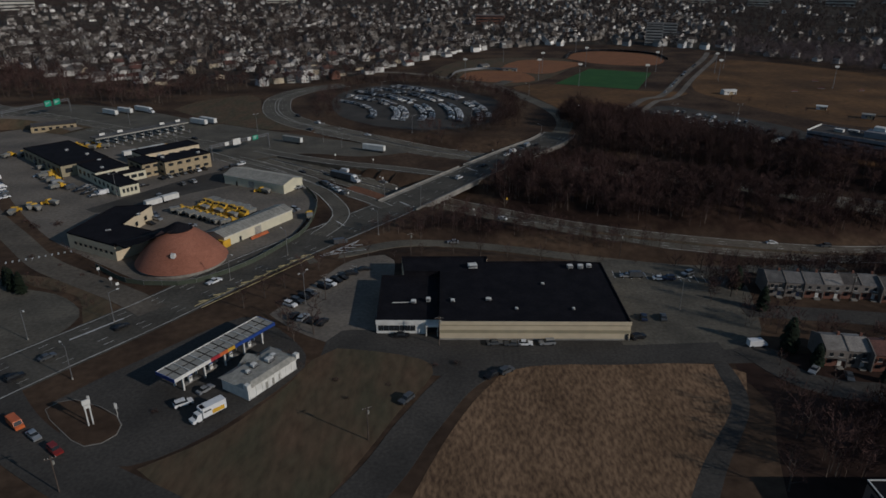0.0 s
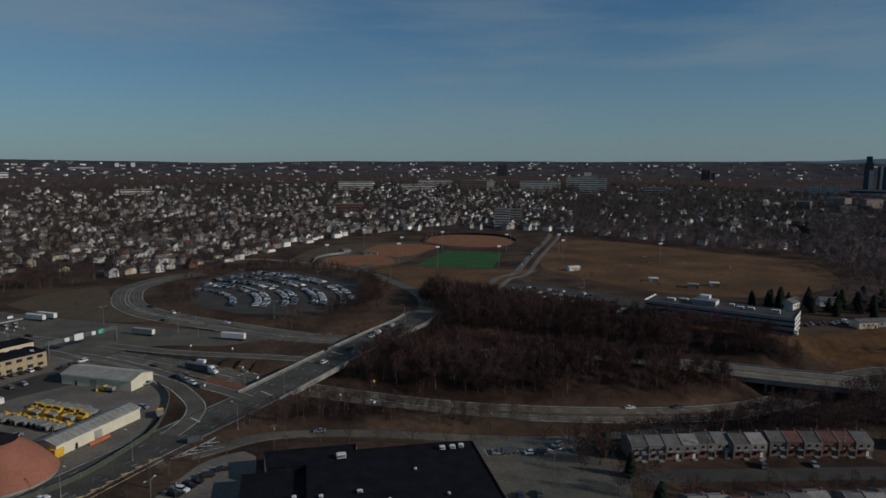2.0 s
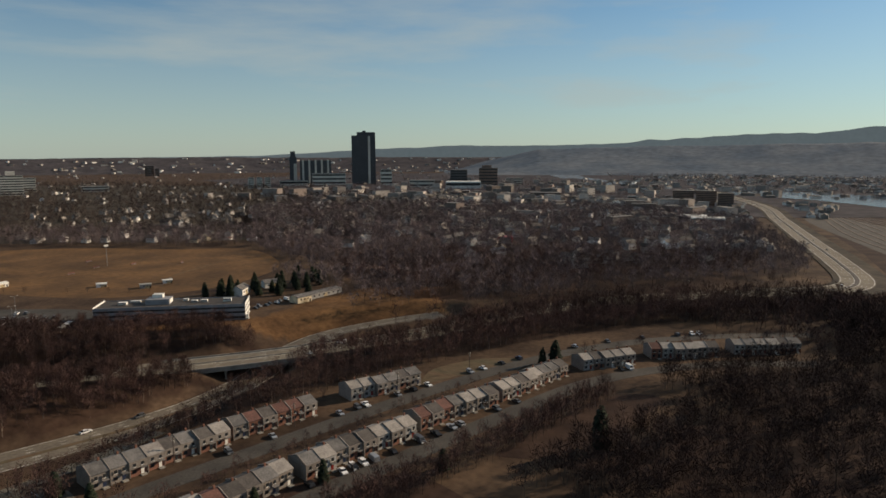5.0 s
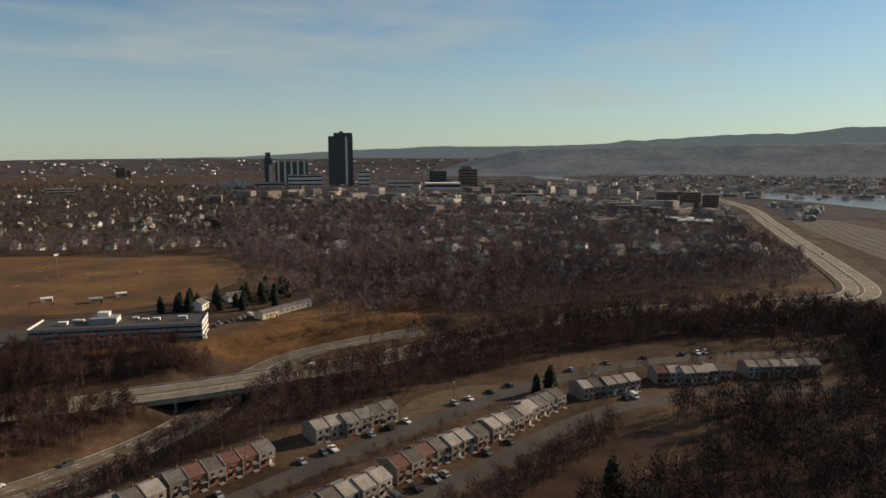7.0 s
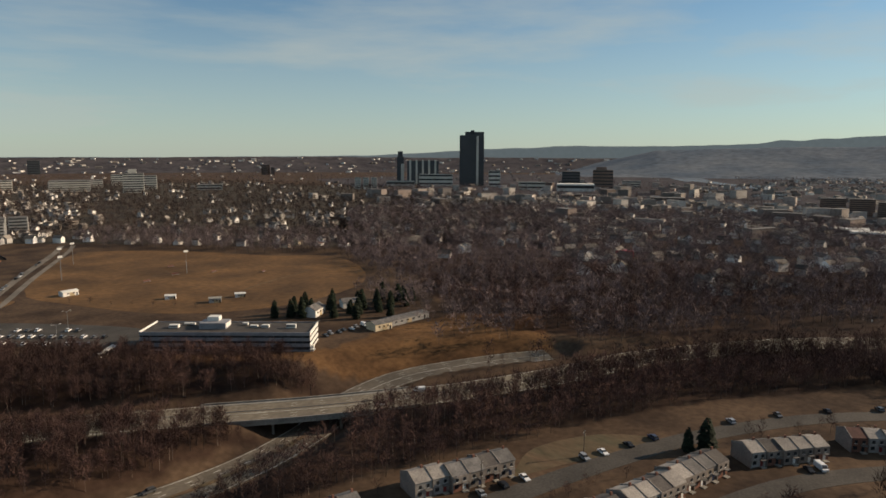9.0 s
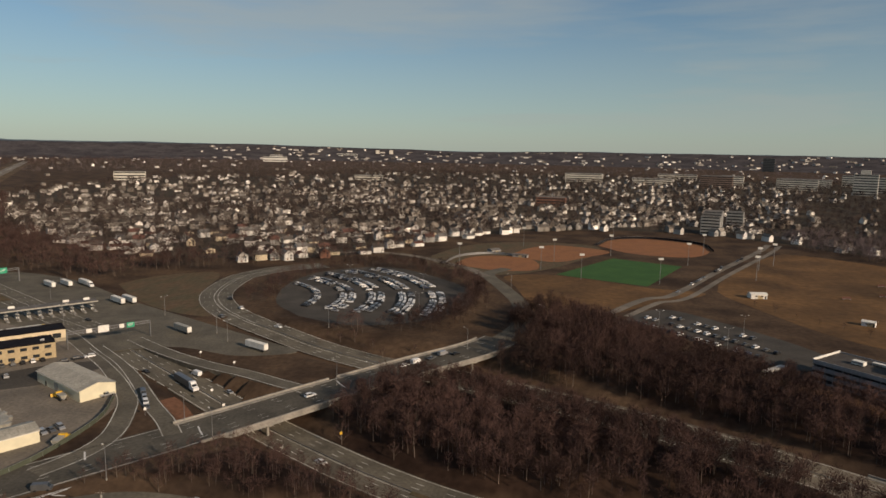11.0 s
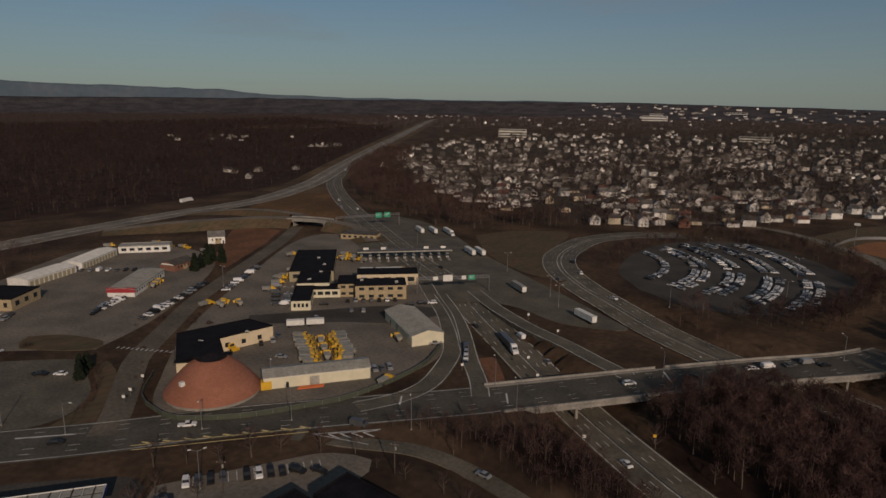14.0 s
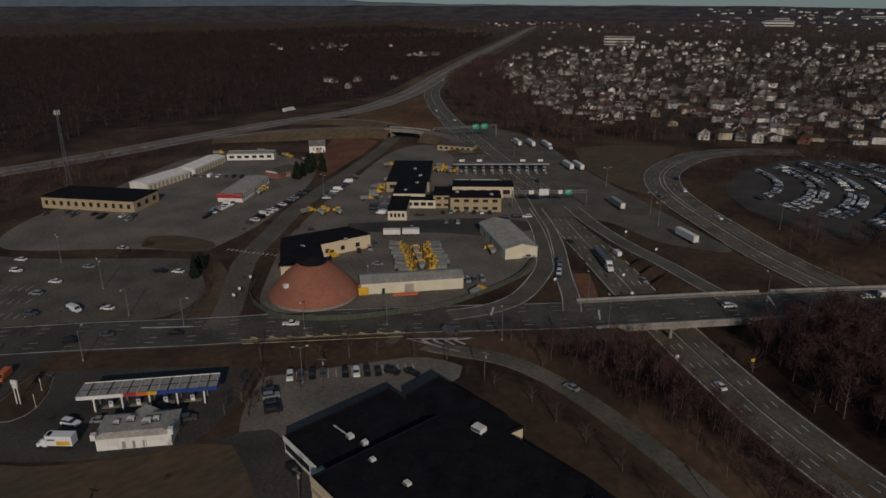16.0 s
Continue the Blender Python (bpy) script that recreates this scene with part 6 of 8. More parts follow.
def conifer(seed, h):
    r = random.Random(seed)
    tb, cb = bmesh.new(), bmesh.new()
    rod(tb, (0, 0, -0.2), (0, 0, h * 0.95), h * 0.02, h * 0.004, 6)
    for k in range(230):
        f = r.uniform(0.06, 1.0)
        rad = h * 0.3 * (1 - f) ** 0.5 * (0.6 + 0.4 * min(1, f * 5)) + 0.3
        a = r.uniform(0, 6.28)
        q = Vector((math.cos(a) * rad * r.uniform(0.7, 1.1), math.sin(a) * rad * r.uniform(0.7, 1.1), h * f - rad * 0.25))
        p = Vector((q.x * 0.2, q.y * 0.2, h * f + rad * 0.12))
        w = Vector((-math.sin(a), math.cos(a), r.uniform(-0.4, 0.4))) * (0.25 + rad * 0.26)
        mid = p.lerp(q, 0.6)
        faces(cb, [p, mid - w, q, mid + w], [(0, 1, 2, 3)])
    t = thing("conifer", pose(0, 0, 0), "dark green conical evergreen tree", "evergreen", "evergreens")
    part("trunk", tb, "bark", t)
    part("crown", cb, "needles", t)
    return t


def bush(seed):
    r = random.Random(seed)
    tb, cb = bmesh.new(), bmesh.new()
    for k in range(7):
        a = k * 0.9
        rod(tb, (0, 0, -0.1), (math.cos(a) * 0.9, math.sin(a) * 0.9, 1.6), 0.06, 0.02, 4)
    for k in range(170):
        v = Vector((r.gauss(0, 1), r.gauss(0, 1), abs(r.gauss(0, 0.8)))).normalized() * r.uniform(0.7, 1.9)
        d = (v.normalized() + Vector((r.gauss(0, 0.5), r.gauss(0, 0.5), r.gauss(0.2, 0.4)))).normalized() * 0.9
        w = d.orthogonal().normalized() * 0.05
        faces(cb, [v - w, v + w, v + d], [(0, 1, 2)])
    t = thing("bush", pose(0, 0, 0), "bare brown twiggy bush", "bush", "bare bushes")
    part("stem", tb, "bark", t)
    part("twig_mass", cb, "twig", t)
    return t


TREES = [bare_tree(i, 13.0) for i in range(5)]
PINES = [conifer(i, 11.0) for i in range(3)]
BUSHES = [bush(i) for i in range(2)]
fresh = {id(t): True for t in TREES + PINES + BUSHES}
rk = random.Random(21)


def plant(models, x, y, size=1.0, z=None):
    t = rk.choice(models)
    z = float(ground_height(np.array([x]), np.array([y]))[0]) if z is None else z
    s = size * rk.uniform(0.8, 1.2)
    m = pose(x, y, z, 0, 0, rk.uniform(0, 360)) @ Matrix.Diagonal((s, s, s * rk.uniform(0.9, 1.15), 1))
    if fresh[id(t)]:
        fresh[id(t)] = False
        t.matrix_basis = m
    else:
        copy_thing(t, m)


def scatter(models, n, x0, x1, y0, y1, size, poly=None):
    done = 0
    while done < n:
        x, y = rk.uniform(x0, x1), rk.uniform(y0, y1)
        if poly is None or inside(poly, np.array([x]), np.array([y]))[0]:
            plant(models, x, y, size)
            done += 1


# along the boulevard, the ramp and the warehouse
for x, y, s in ((-63, 190, 0.8), (-58, 197, 0.75), (-53, 204, 0.7), (-48, 211, 0.75), (-44, 218, 0.7), (-40, 190, 0.5), (-50, 184, 0.9), (-46, 176, 0.9), (-42, 158, 0.55), (-38, 155, 0.5), (-43, 170, 0.8), (-38, 174, 0.7), (-36, 226, 0.7), (-28, 232, 0.7), (-18, 231, 0.6), (-8, 232, 0.7), (4, 234, 0.7), (14, 232, 0.8), (24, 231, 0.8), (36, 229, 0.7), (48, 226, 0.8), (58, 228, 0.8), (-14, 268, 0.8), (-8, 262, 0.9), (0, 271, 0.8), (-4, 280, 0.9), (8, 274, 0.7), (-20, 262, 0.8), (14, 266, 0.7), (-24, 255, 0.7), (70, 226, 0.8), (84, 224, 0.9), (92, 220, 0.9), (-31, 250, 0.6), (-9, 253, 0.6)):
    plant(TREES, x, y, s)
for x, y, s in ((84, 128, 1.0), (76, 118, 1.0), (96, 134, 1.1), (104, 120, 1.2), (100, 146, 0.9), (92, 158, 0.8), (110, 138, 1.1), (72, 110, 0.9), (116, 126, 1.0)):
    plant(TREES, x, y, s)
scatter(TREES, 24, 200, 400, -40, 115, 1.0, [(205, 100), (200, -20), (400, -60), (420, 20), (330, 70), (290, 55), (250, 60)])
scatter(TREES, 16, 110, 330, 205, 245, 0.8)
scatter(TREES, 14, 110, 300, 182, 210, 0.55)
scatter(TREES, 10, 130, 300, 120, 150, 0.5)
scatter(TREES, 26, 20, 60, 296, 372, 0.85, [(18, 318), (30, 300), (80, 282), (110, 300), (90, 350), (58, 366), (30, 340)])
scatter(TREES, 30, 90, 215, 285, 345, 0.95, [(92, 300), (150, 278), (205, 288), (180, 312), (110, 350)])
scatter(TREES, 22, 90, 200, 380, 480, 0.9, [(98, 400), (130, 376), (190, 344), (205, 390), (140, 470), (100, 470)])
scatter(TREES, 10, -30, 50, 400, 440, 0.6)
scatter(TREES, 12, -95, 60, 600, 640, 0.7)
for x, y in ((338, 372), (342, 404), (350, 392), (360, 376), (368, 386), (376, 396), (384, 376), (326, 402), (316, 398), (308, 416), (398, 384), (404, 400), (388, 404), (352, 414), (344, 386), (366, 404)):
    plant(PINES, x, y, 1.0)
for k in range(8):
    plant(TREES, 230 + 9 * k, 545 - 12 * k, 0.55)
for x, y, s in ((-143, 202, 0.7), (-139, 200, 0.6), (-147, 206, 0.65), (-256, 313, 1.1), (-252, 307, 1.0), (-261, 320, 1.0), (-266, 326, 0.9), (-258, 328, 0.9), (304, 410, 1.1), (312, 404, 1.2), (320, 412, 1.1), (330, 384, 1.0), (338, 396, 1.2), (346, 380, 1.1), (356, 388, 1.2), (364, 396, 1.0), (372, 378, 1.1), (380, 386, 1.0), (334, 420, 1.0), (392, 392, 1.0), (356, 360, 0.9), (302, 138, 1.1), (128, 152, 0.7), (150, 146, 0.8), (222, 84, 1.1), (296, 142, 0.9), (99, 206, 0.8), (101, 190, 0.7), (98, 166, 0.9), (102, 158, 0.8), (116, 150, 0.6), (178, 120, 0.8)):
    plant(PINES, x, y, s)
for x, y, s in ((-70, 136, 0.5), (-2, 157, 1.0), (4, 158, 0.8), (-14, 148, 0.8), (-28, 150, 0.7), (-24, 142, 0.5), (-175, 266, 1.6), (-170, 262, 1.4), (-160, 263, 1.2), (-182, 252, 1.3), (-167, 259, 1.1), (-152, 229, 1.0), (-185, 187, 1.8), (-183, 192, 1.9), (-188, 199, 1.8), (-180, 184, 1.6), (-133, 165, 1.6), (-138, 222, 0.9), (-126, 214, 0.9), (-190, 246, 1.2), (-182, 240, 1.0), (-196, 252, 1.0), (-50, 186, 1.2), (-46, 180, 1.3), (58, 232, 0.9), (-240, 120, 1.0)):
    plant(BUSHES, x, y, s)


# woods: many bare trees in one mesh each
def woods(name, x, y, h, twig, label, seed, wide=0.011, zs=None, key="twig", spread=0.21):
    """Bare trees by the thousand: a spike of a trunk each and a cloud of thin twigs."""
    g = np.random.default_rng(seed)
    n = len(x)
    z = np.zeros(n) if zs is None else zs
    base = np.stack([x, y, z], 1)
    tv = []
    for k in range(3):
        a = 2.094 * k + g.uniform(0, 6, n)
        tv.append(base + np.stack([np.cos(a) * h * 0.013, np.sin(a) * h * 0.013, np.full(n, -0.3)], 1))
    tv.append(base + np.stack([g.normal(0, 0.03, n) * h, g.normal(0, 0.03, n) * h, h * 0.9], 1))
    tv = np.stack(tv, 1).reshape(-1, 3)
    i0 = (np.arange(n) * 4)[:, None]
    tf = np.concatenate([i0 + [0, 1, 3], i0 + [1, 2, 3], i0 + [2, 0, 3]])
    me = bpy.data.meshes.new(name + "_trunks")
    me.from_pydata(tv.tolist(), [], tf.tolist())
    me.materials.append(M["bark"])
    tagged(new(name + "_trunks", me), label + ", slender trunks", "woods", "", "stuff")
    m = n * twig
    own = np.repeat(np.arange(n), twig)
    hh = h[own]
    f = g.beta(2.2, 1.8, m) * 0.75 + 0.25
    rad = np.sqrt(g.random(m)) * hh * spread * (1.15 - np.abs(f - 0.55) * 1.5)
    a = g.uniform(0, 2 * np.pi, m)
    p = base[own] + np.stack([np.cos(a) * rad, np.sin(a) * rad, hh * f], 1)
    d = np.stack([np.cos(a) * 0.7, np.sin(a) * 0.7, np.full(m, 0.8)], 1) + g.normal(0, 0.45, (m, 3))
    d *= (hh * g.uniform(0.10, 0.22, m) / np.linalg.norm(d, axis=1))[:, None]
    w = np.cross(d, g.normal(0, 1, (m, 3)))
    w *= (hh * wide / (np.linalg.norm(w, axis=1) + 1e-9))[:, None]
    cv = np.stack([p - d * 0.3 - w, p - d * 0.3 + w, p + d], 1).reshape(-1, 3)
    me = bpy.data.meshes.new(name + "_twigs")
    me.from_pydata(cv.tolist(), [], np.arange(3 * m).reshape(-1, 3).tolist())
    me.materials.append(M[key])
    tagged(new(name + "_twigs", me), label + ", brown bare crowns", "woods", "", "stuff")


ROADS = [(HWY1, 15), (HWY2, 15.5), (BLVD, 14), (RAMP, 7), (TH_ST, 9), (TH_ST_B, 9), (LEFT_ST, 9), (FIELD_RD, 12), (BR_ST, 6), (OVER_RD, 12), (HWY_W, 24), (RIVER_RD, 17), (ON_RAMP, 7), (OFF_RAMP, 7), (MERGE_RD, 9), (OFF_RAMP_B, 6)]


def sown(n, poly, seed, clear=True):
    g = np.random.default_rng(seed)
    p = np.array(poly, float)
    lo, hi = p.min(0), p.max(0)
    x, y = g.uniform(lo[0], hi[0], n * 4), g.uniform(lo[1], hi[1], n * 4)
    k = inside(poly, x, y)
    x, y = x[k][:n], y[k][:n]
    if clear:
        k = np.ones(len(x), bool)
        for line, gap in ROADS:
            k &= off_line(line, x, y) > gap
        k &= ~inside([(528, 14), (556, 74), (640, 62), (664, 8), (600, -24)], x, y)
        for a, b in TH_ROWS:
            k &= off_line(np.linspace(a, b, 12), x, y) > 9
        x, y = x[k], y[k]
    return x, y


def wood(name, n, poly, seed, lo, hi, twig, label, wide=0.011, ground=False, spread=0.21, key="twig"):
    x, y = sown(n, poly, seed)
    g = np.random.default_rng(seed + 99)
    h = g.uniform(lo, hi, len(x)) * np.where(g.random(len(x)) < 0.15, 0.6, 1)
    woods(name, x, y, h, twig, label, seed, wide, ground_height(x, y) if ground else None, key, spread)


wood("wood_between", 950, [(22, 322), (30, 300), (70, 284), (120, 276), (175, 276), (215, 284), (190, 308), (140, 336), (98, 352), (60, 366), (35, 345)], 1, 7, 13, 150, "dense bare wood between the highways", 0.006, True)
wood("wood_office", 1150, [(92, 440), (100, 396), (150, 364), (205, 332), (262, 300), (262, 330), (210, 384), (150, 450), (110, 500), (94, 480)], 2, 7, 13, 130, "bare wood below the office car park", 0.006, True)
wood("wood_ramp", 330, [(-40, 250), (-16, 262), (10, 296), (40, 276), (70, 258), (110, 250), (60, 246), (0, 256)], 3, 4, 9, 60, "scrub between slip road and highway", 0.007, True)
wood("wood_terrace", 1700, [(100, 236), (180, 242), (260, 256), (330, 232), (420, 186), (500, 130), (560, 60), (540, 0), (470, 40), (420, 110), (360, 150), (300, 176), (240, 196), (180, 208), (110, 216)], 4, 6, 11, 80, "bare trees behind the terraced houses", 0.008, True)
wood("wood_south", 3000, [(176, 96), (170, 40), (190, -60), (380, -160), (560, -60), (520, 60), (430, 30), (396, 20), (336, 84), (300, 92), (282, 66), (240, 76), (210, 92)], 5, 8, 15, 70, "bare wood south of the terraced houses", 0.009, key="twig_dark")
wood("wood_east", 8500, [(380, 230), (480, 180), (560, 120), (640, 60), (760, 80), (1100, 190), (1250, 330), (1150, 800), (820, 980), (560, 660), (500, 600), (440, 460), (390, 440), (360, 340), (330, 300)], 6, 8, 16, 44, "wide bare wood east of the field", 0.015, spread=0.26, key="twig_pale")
wood("wood_southeast", 2800, [(420, 120), (520, 40), (700, -20), (820, -90), (700, -250), (420, -150), (400, 30)], 7, 8, 15, 40, "bare wood towards the river", 0.014)
wood("wood_field_edge", 1500, [(440, 660), (500, 620), (640, 640), (560, 800), (400, 960), (330, 880), (350, 810), (400, 740)], 8, 8, 15, 42, "bare trees along the meadow", 0.01, key="twig_pale")
wood("wood_suburb", 10500, HOUSING, 9, 9, 17, 32, "bare trees between the suburb's houses", 0.02, spread=0.26, key="twig_grey")
wood("wood_suburb_near", 2700, [(-480, 705), (-300, 622), (-130, 612), (-70, 668), (-16, 790), (60, 880), (-60, 1060), (-300, 1120), (-620, 1000), (-640, 830)], 23, 8, 15, 40, "bare garden trees round the nearer houses", 0.014, spread=0.27, key="twig_grey")
wood("wood_suburb_middle", 3600, [(-560, 900), (-60, 960), (60, 880), (270, 930), (420, 770), (640, 580), (900, 600), (1150, 900), (900, 1400), (300, 1650), (-500, 1500)], 31, 10, 16, 34, "tall bare trees between rows of houses", 0.017, spread=0.27, key="twig_grey")
wood("wood_suburb_front", 2100, [(-838, 1000), (-578, 706), (-440, 590), (-376, 558), (-298, 526), (-229, 504), (-203, 532), (-190, 565), (-120, 590), (-60, 655), (-10, 780), (-70, 668), (-130, 612), (-240, 600), (-330, 625), (-496, 720), (-800, 1060)], 10, 10, 17, 50, "bare trees along the suburb's edge", 0.01)
wood("wood_highway", 1050, [(322, 262), (345, 250), (420, 216), (480, 170), (540, 105), (590, 60), (640, 48), (660, 10), (600, -10), (545, 20), (500, 70), (450, 130), (390, 168), (330, 200), (318, 232)], 24, 10, 16, 60, "tall bare trees screening the highway", 0.008, True)
wood("wood_east_near", 900, [(400, 250), (480, 200), (560, 140), (620, 105), (700, 110), (640, 300), (520, 420), (430, 420), (405, 340)], 26, 9, 15, 60, "dense bare wood beside the highway bend", 0.01)
wood("wood_terrace_back", 520, [(250, 200), (330, 180), (400, 130), (450, 70), (490, 60), (440, 150), (340, 215), (260, 235)], 27, 8, 13, 70, "bare trees above the terrace street", 0.008, True)
wood("wood_terrace_east", 170, [(298, 132), (345, 128), (400, 84), (424, 30), (380, 20), (340, 70), (296, 104)], 28, 5, 9, 70, "bare trees among the far terraces", 0.008)
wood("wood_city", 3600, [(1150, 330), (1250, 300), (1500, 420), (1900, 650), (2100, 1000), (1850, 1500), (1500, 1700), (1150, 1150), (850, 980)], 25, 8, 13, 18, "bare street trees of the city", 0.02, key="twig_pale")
wood("wood_ring", 300, [(-92, 470), (-100, 540), (-92, 600), (-40, 632), (20, 604), (52, 556), (56, 486), (30, 440), (-10, 424), (-40, 420), (-10, 436), (22, 450), (40, 494), (38, 545), (8, 584), (-38, 612), (-76, 586), (-84, 540), (-72, 476)], 11, 6, 11, 55, "bare trees ringing the commuter car park", 0.008)
wood("wood_lot_side", 110, [(12, 425), (48, 436), (60, 500), (50, 562), (42, 545), (46, 490), (22, 447)], 32, 6, 12, 90, "bare trees beside the commuter car park", 0.008, key="twig_dark")
wood("wood_lot_rim", 90, [(-66, 602), (-32, 626), (4, 606), (44, 556), (52, 570), (8, 638), (-35, 646), (-74, 614)], 33, 5, 10, 80, "bare trees on the rim of the commuter car park", 0.008, key="twig_dark")
wood("wood_bridge_end", 260, [(68, 388), (78, 462), (94, 506), (112, 500), (96, 480), (94, 440), (102, 396), (116, 378)], 34, 8, 14, 120, "dense bare wood by the end of the overpass", 0.006, True, key="twig_dark")
wood("wood_west", 11000, [(-500, 250), (-420, 200), (-400, 60), (-900, -200), (-2200, 300), (-2300, 1900), (-1400, 1600), (-950, 1080), (-620, 690), (-520, 520)], 12, 11, 19, 34, "wide bare forest beyond the motorway", 0.017, key="twig_dark")
wood("wood_left", 260, [(-300, 210), (-340, 250), (-380, 270), (-390, 150), (-330, 90), (-290, 150)], 13, 6, 11, 46, "bare trees behind the business park", 0.008)
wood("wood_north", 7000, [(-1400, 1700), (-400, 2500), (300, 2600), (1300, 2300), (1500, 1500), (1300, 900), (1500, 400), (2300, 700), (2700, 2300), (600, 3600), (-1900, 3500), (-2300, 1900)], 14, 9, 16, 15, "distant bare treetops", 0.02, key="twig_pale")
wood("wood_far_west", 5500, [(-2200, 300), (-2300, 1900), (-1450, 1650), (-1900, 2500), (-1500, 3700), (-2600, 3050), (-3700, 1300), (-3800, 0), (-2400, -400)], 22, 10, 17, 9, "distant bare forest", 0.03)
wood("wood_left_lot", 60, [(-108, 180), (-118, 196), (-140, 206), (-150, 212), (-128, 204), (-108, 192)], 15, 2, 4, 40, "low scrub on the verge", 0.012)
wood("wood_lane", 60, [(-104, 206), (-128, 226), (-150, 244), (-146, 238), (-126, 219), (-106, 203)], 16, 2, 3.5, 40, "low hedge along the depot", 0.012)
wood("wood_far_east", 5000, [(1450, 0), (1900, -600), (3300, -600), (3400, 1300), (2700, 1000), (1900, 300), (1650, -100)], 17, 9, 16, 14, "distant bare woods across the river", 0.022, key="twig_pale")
wood("wood_corner", 130, [(82, 112), (78, 130), (94, 160), (104, 176), (122, 150), (126, 110)], 18, 7, 13, 80, "bare trees beside the dry field", 0.008)
wood("wood_terrace_west", 90, [(88, 176), (104, 174), (106, 215), (96, 224), (86, 200)], 19, 6, 11, 80, "bare trees at the end of the terraces", 0.008)
wood("wood_terrace_front", 420, [(92, 128), (103, 140), (150, 132), (220, 118), (280, 104), (270, 96), (200, 108), (140, 120)], 20, 5, 10, 70, "bare trees before the terraced houses", 0.008)
wood("wood_terrace_mid", 320, [(108, 180), (190, 172), (250, 160), (300, 148), (250, 152), (190, 164), (110, 172)], 21, 3, 7, 60, "small bare trees between the terraces", 0.008)

# ---- vehicles ----
def profile_block(bm, pts, half, taper=0.0, ztaper=1e9):
    """A side outline in x and z, drawn out across y; narrower above ztaper."""
    n = len(pts)
    vs = [(x, -(half - (taper if z > ztaper else 0)), z) for x, z in pts] + [(x, half - (taper if z > ztaper else 0), z) for x, z in pts]
    faces(bm, vs, [tuple(range(n)), tuple(reversed(range(n, 2 * n)))] + [(i, n + i, n + (i + 1) % n, (i + 1) % n) for i in range(n)])
    return bm


def wheels(t, xs, half, r, w=0.24):
    for x in xs:
        for s in (-1, 1):
            part("wheel", rod(bmesh.new(), (x, s * (half - w), r), (x, s * (half + 0.02), r), r, n=10), "rubber", t)


SHAPES = {
    "saloon": dict(hull=[(-2.3, 0.3), (2.3, 0.3), (2.32, 0.7), (1.2, 0.92), (-1.7, 0.95), (-2.3, 0.85)], glass=[(-1.75, 0.9), (1.05, 0.9), (0.35, 1.4), (-1.0, 1.4)], roof=(-1.0, 0.35, 1.4), half=0.9, ax=(-1.4, 1.4), r=0.32),
    "suv": dict(hull=[(-2.3, 0.35), (2.3, 0.35), (2.32, 0.9), (1.2, 1.1), (-2.2, 1.1), (-2.32, 0.9)], glass=[(-2.2, 1.05), (1.1, 1.05), (0.45, 1.68), (-1.9, 1.68)], roof=(-1.9, 0.45, 1.68), half=0.95, ax=(-1.4, 1.4), r=0.36),
    "van": dict(hull=[(-2.7, 0.4), (2.7, 0.4), (2.72, 1.1), (2.1, 1.25), (1.5, 2.15), (-2.7, 2.2)], glass=[(1.42, 1.3), (2.12, 1.28), (1.58, 2.05), (1.3, 2.05)], roof=(-2.6, 1.4, 2.2), half=1.0, ax=(-1.7, 1.7), r=0.36),
    "pickup": dict(hull=[(-2.7, 0.45), (2.7, 0.45), (2.72, 0.95), (1.4, 1.1), (-0.6, 1.1), (-0.7, 0.85), (-2.6, 0.85), (-2.7, 1.05)], glass=[(-0.6, 1.05), (1.3, 1.05), (0.7, 1.7), (-0.5, 1.7)], roof=(-0.5, 0.7, 1.7), half=0.98, ax=(-1.7, 1.7), r=0.38),
}
CAR_WORDS = {"car_white": "white", "car_silver": "silver", "car_black": "black", "car_grey": "dark grey", "car_red": "red", "car_blue": "dark blue", "car_orange": "orange", "yellow_paint": "yellow"}
MODELS = {}


def car(shape, key, m, where="parked on asphalt"):
    if (shape, key) in MODELS:
        t = copy_thing(MODELS[shape, key], m)
        t["label"] = f"{CAR_WORDS[key]} {shape} {where}"
        return t
    q = SHAPES[shape]
    t = thing("car" if shape in ("saloon", "suv") else shape, m, f"{CAR_WORDS[key]} {shape} {where}", "car" if shape in ("saloon", "suv") else shape, "vehicles")
    bm = profile_block(bmesh.new(), q["hull"], q["half"])
    a, b, z = q["roof"]
    box(bm, a - 0.03, b + 0.03, -q["half"] + 0.2, q["half"] - 0.2, z - 0.02, z + 0.05)
    part("body", bm, key, t)
    part("glasshouse", profile_block(bmesh.new(), q["glass"], q["half"] - 0.08, 0.16, q["glass"][0][1] + 0.2), "glass_dark", t)
    wheels(t, q["ax"], q["half"], q["r"])
    MODELS[shape, key] = t
    return t


rc = random.Random(77)
PALETTE = ["car_white"] * 8 + ["car_silver"] * 7 + ["car_black"] * 6 + ["car_grey"] * 6 + ["car_blue"]
FORMS = ["saloon"] * 6 + ["suv"] * 5 + ["van", "pickup"]


def any_car(x, y, ang, z=0.05, where="parked on asphalt"):
    return car(rc.choice(FORMS), rc.choice(PALETTE), pose(x, y, z, 0, 0, ang + rc.choice((0, 180)) + rc.uniform(-2, 2)), where)


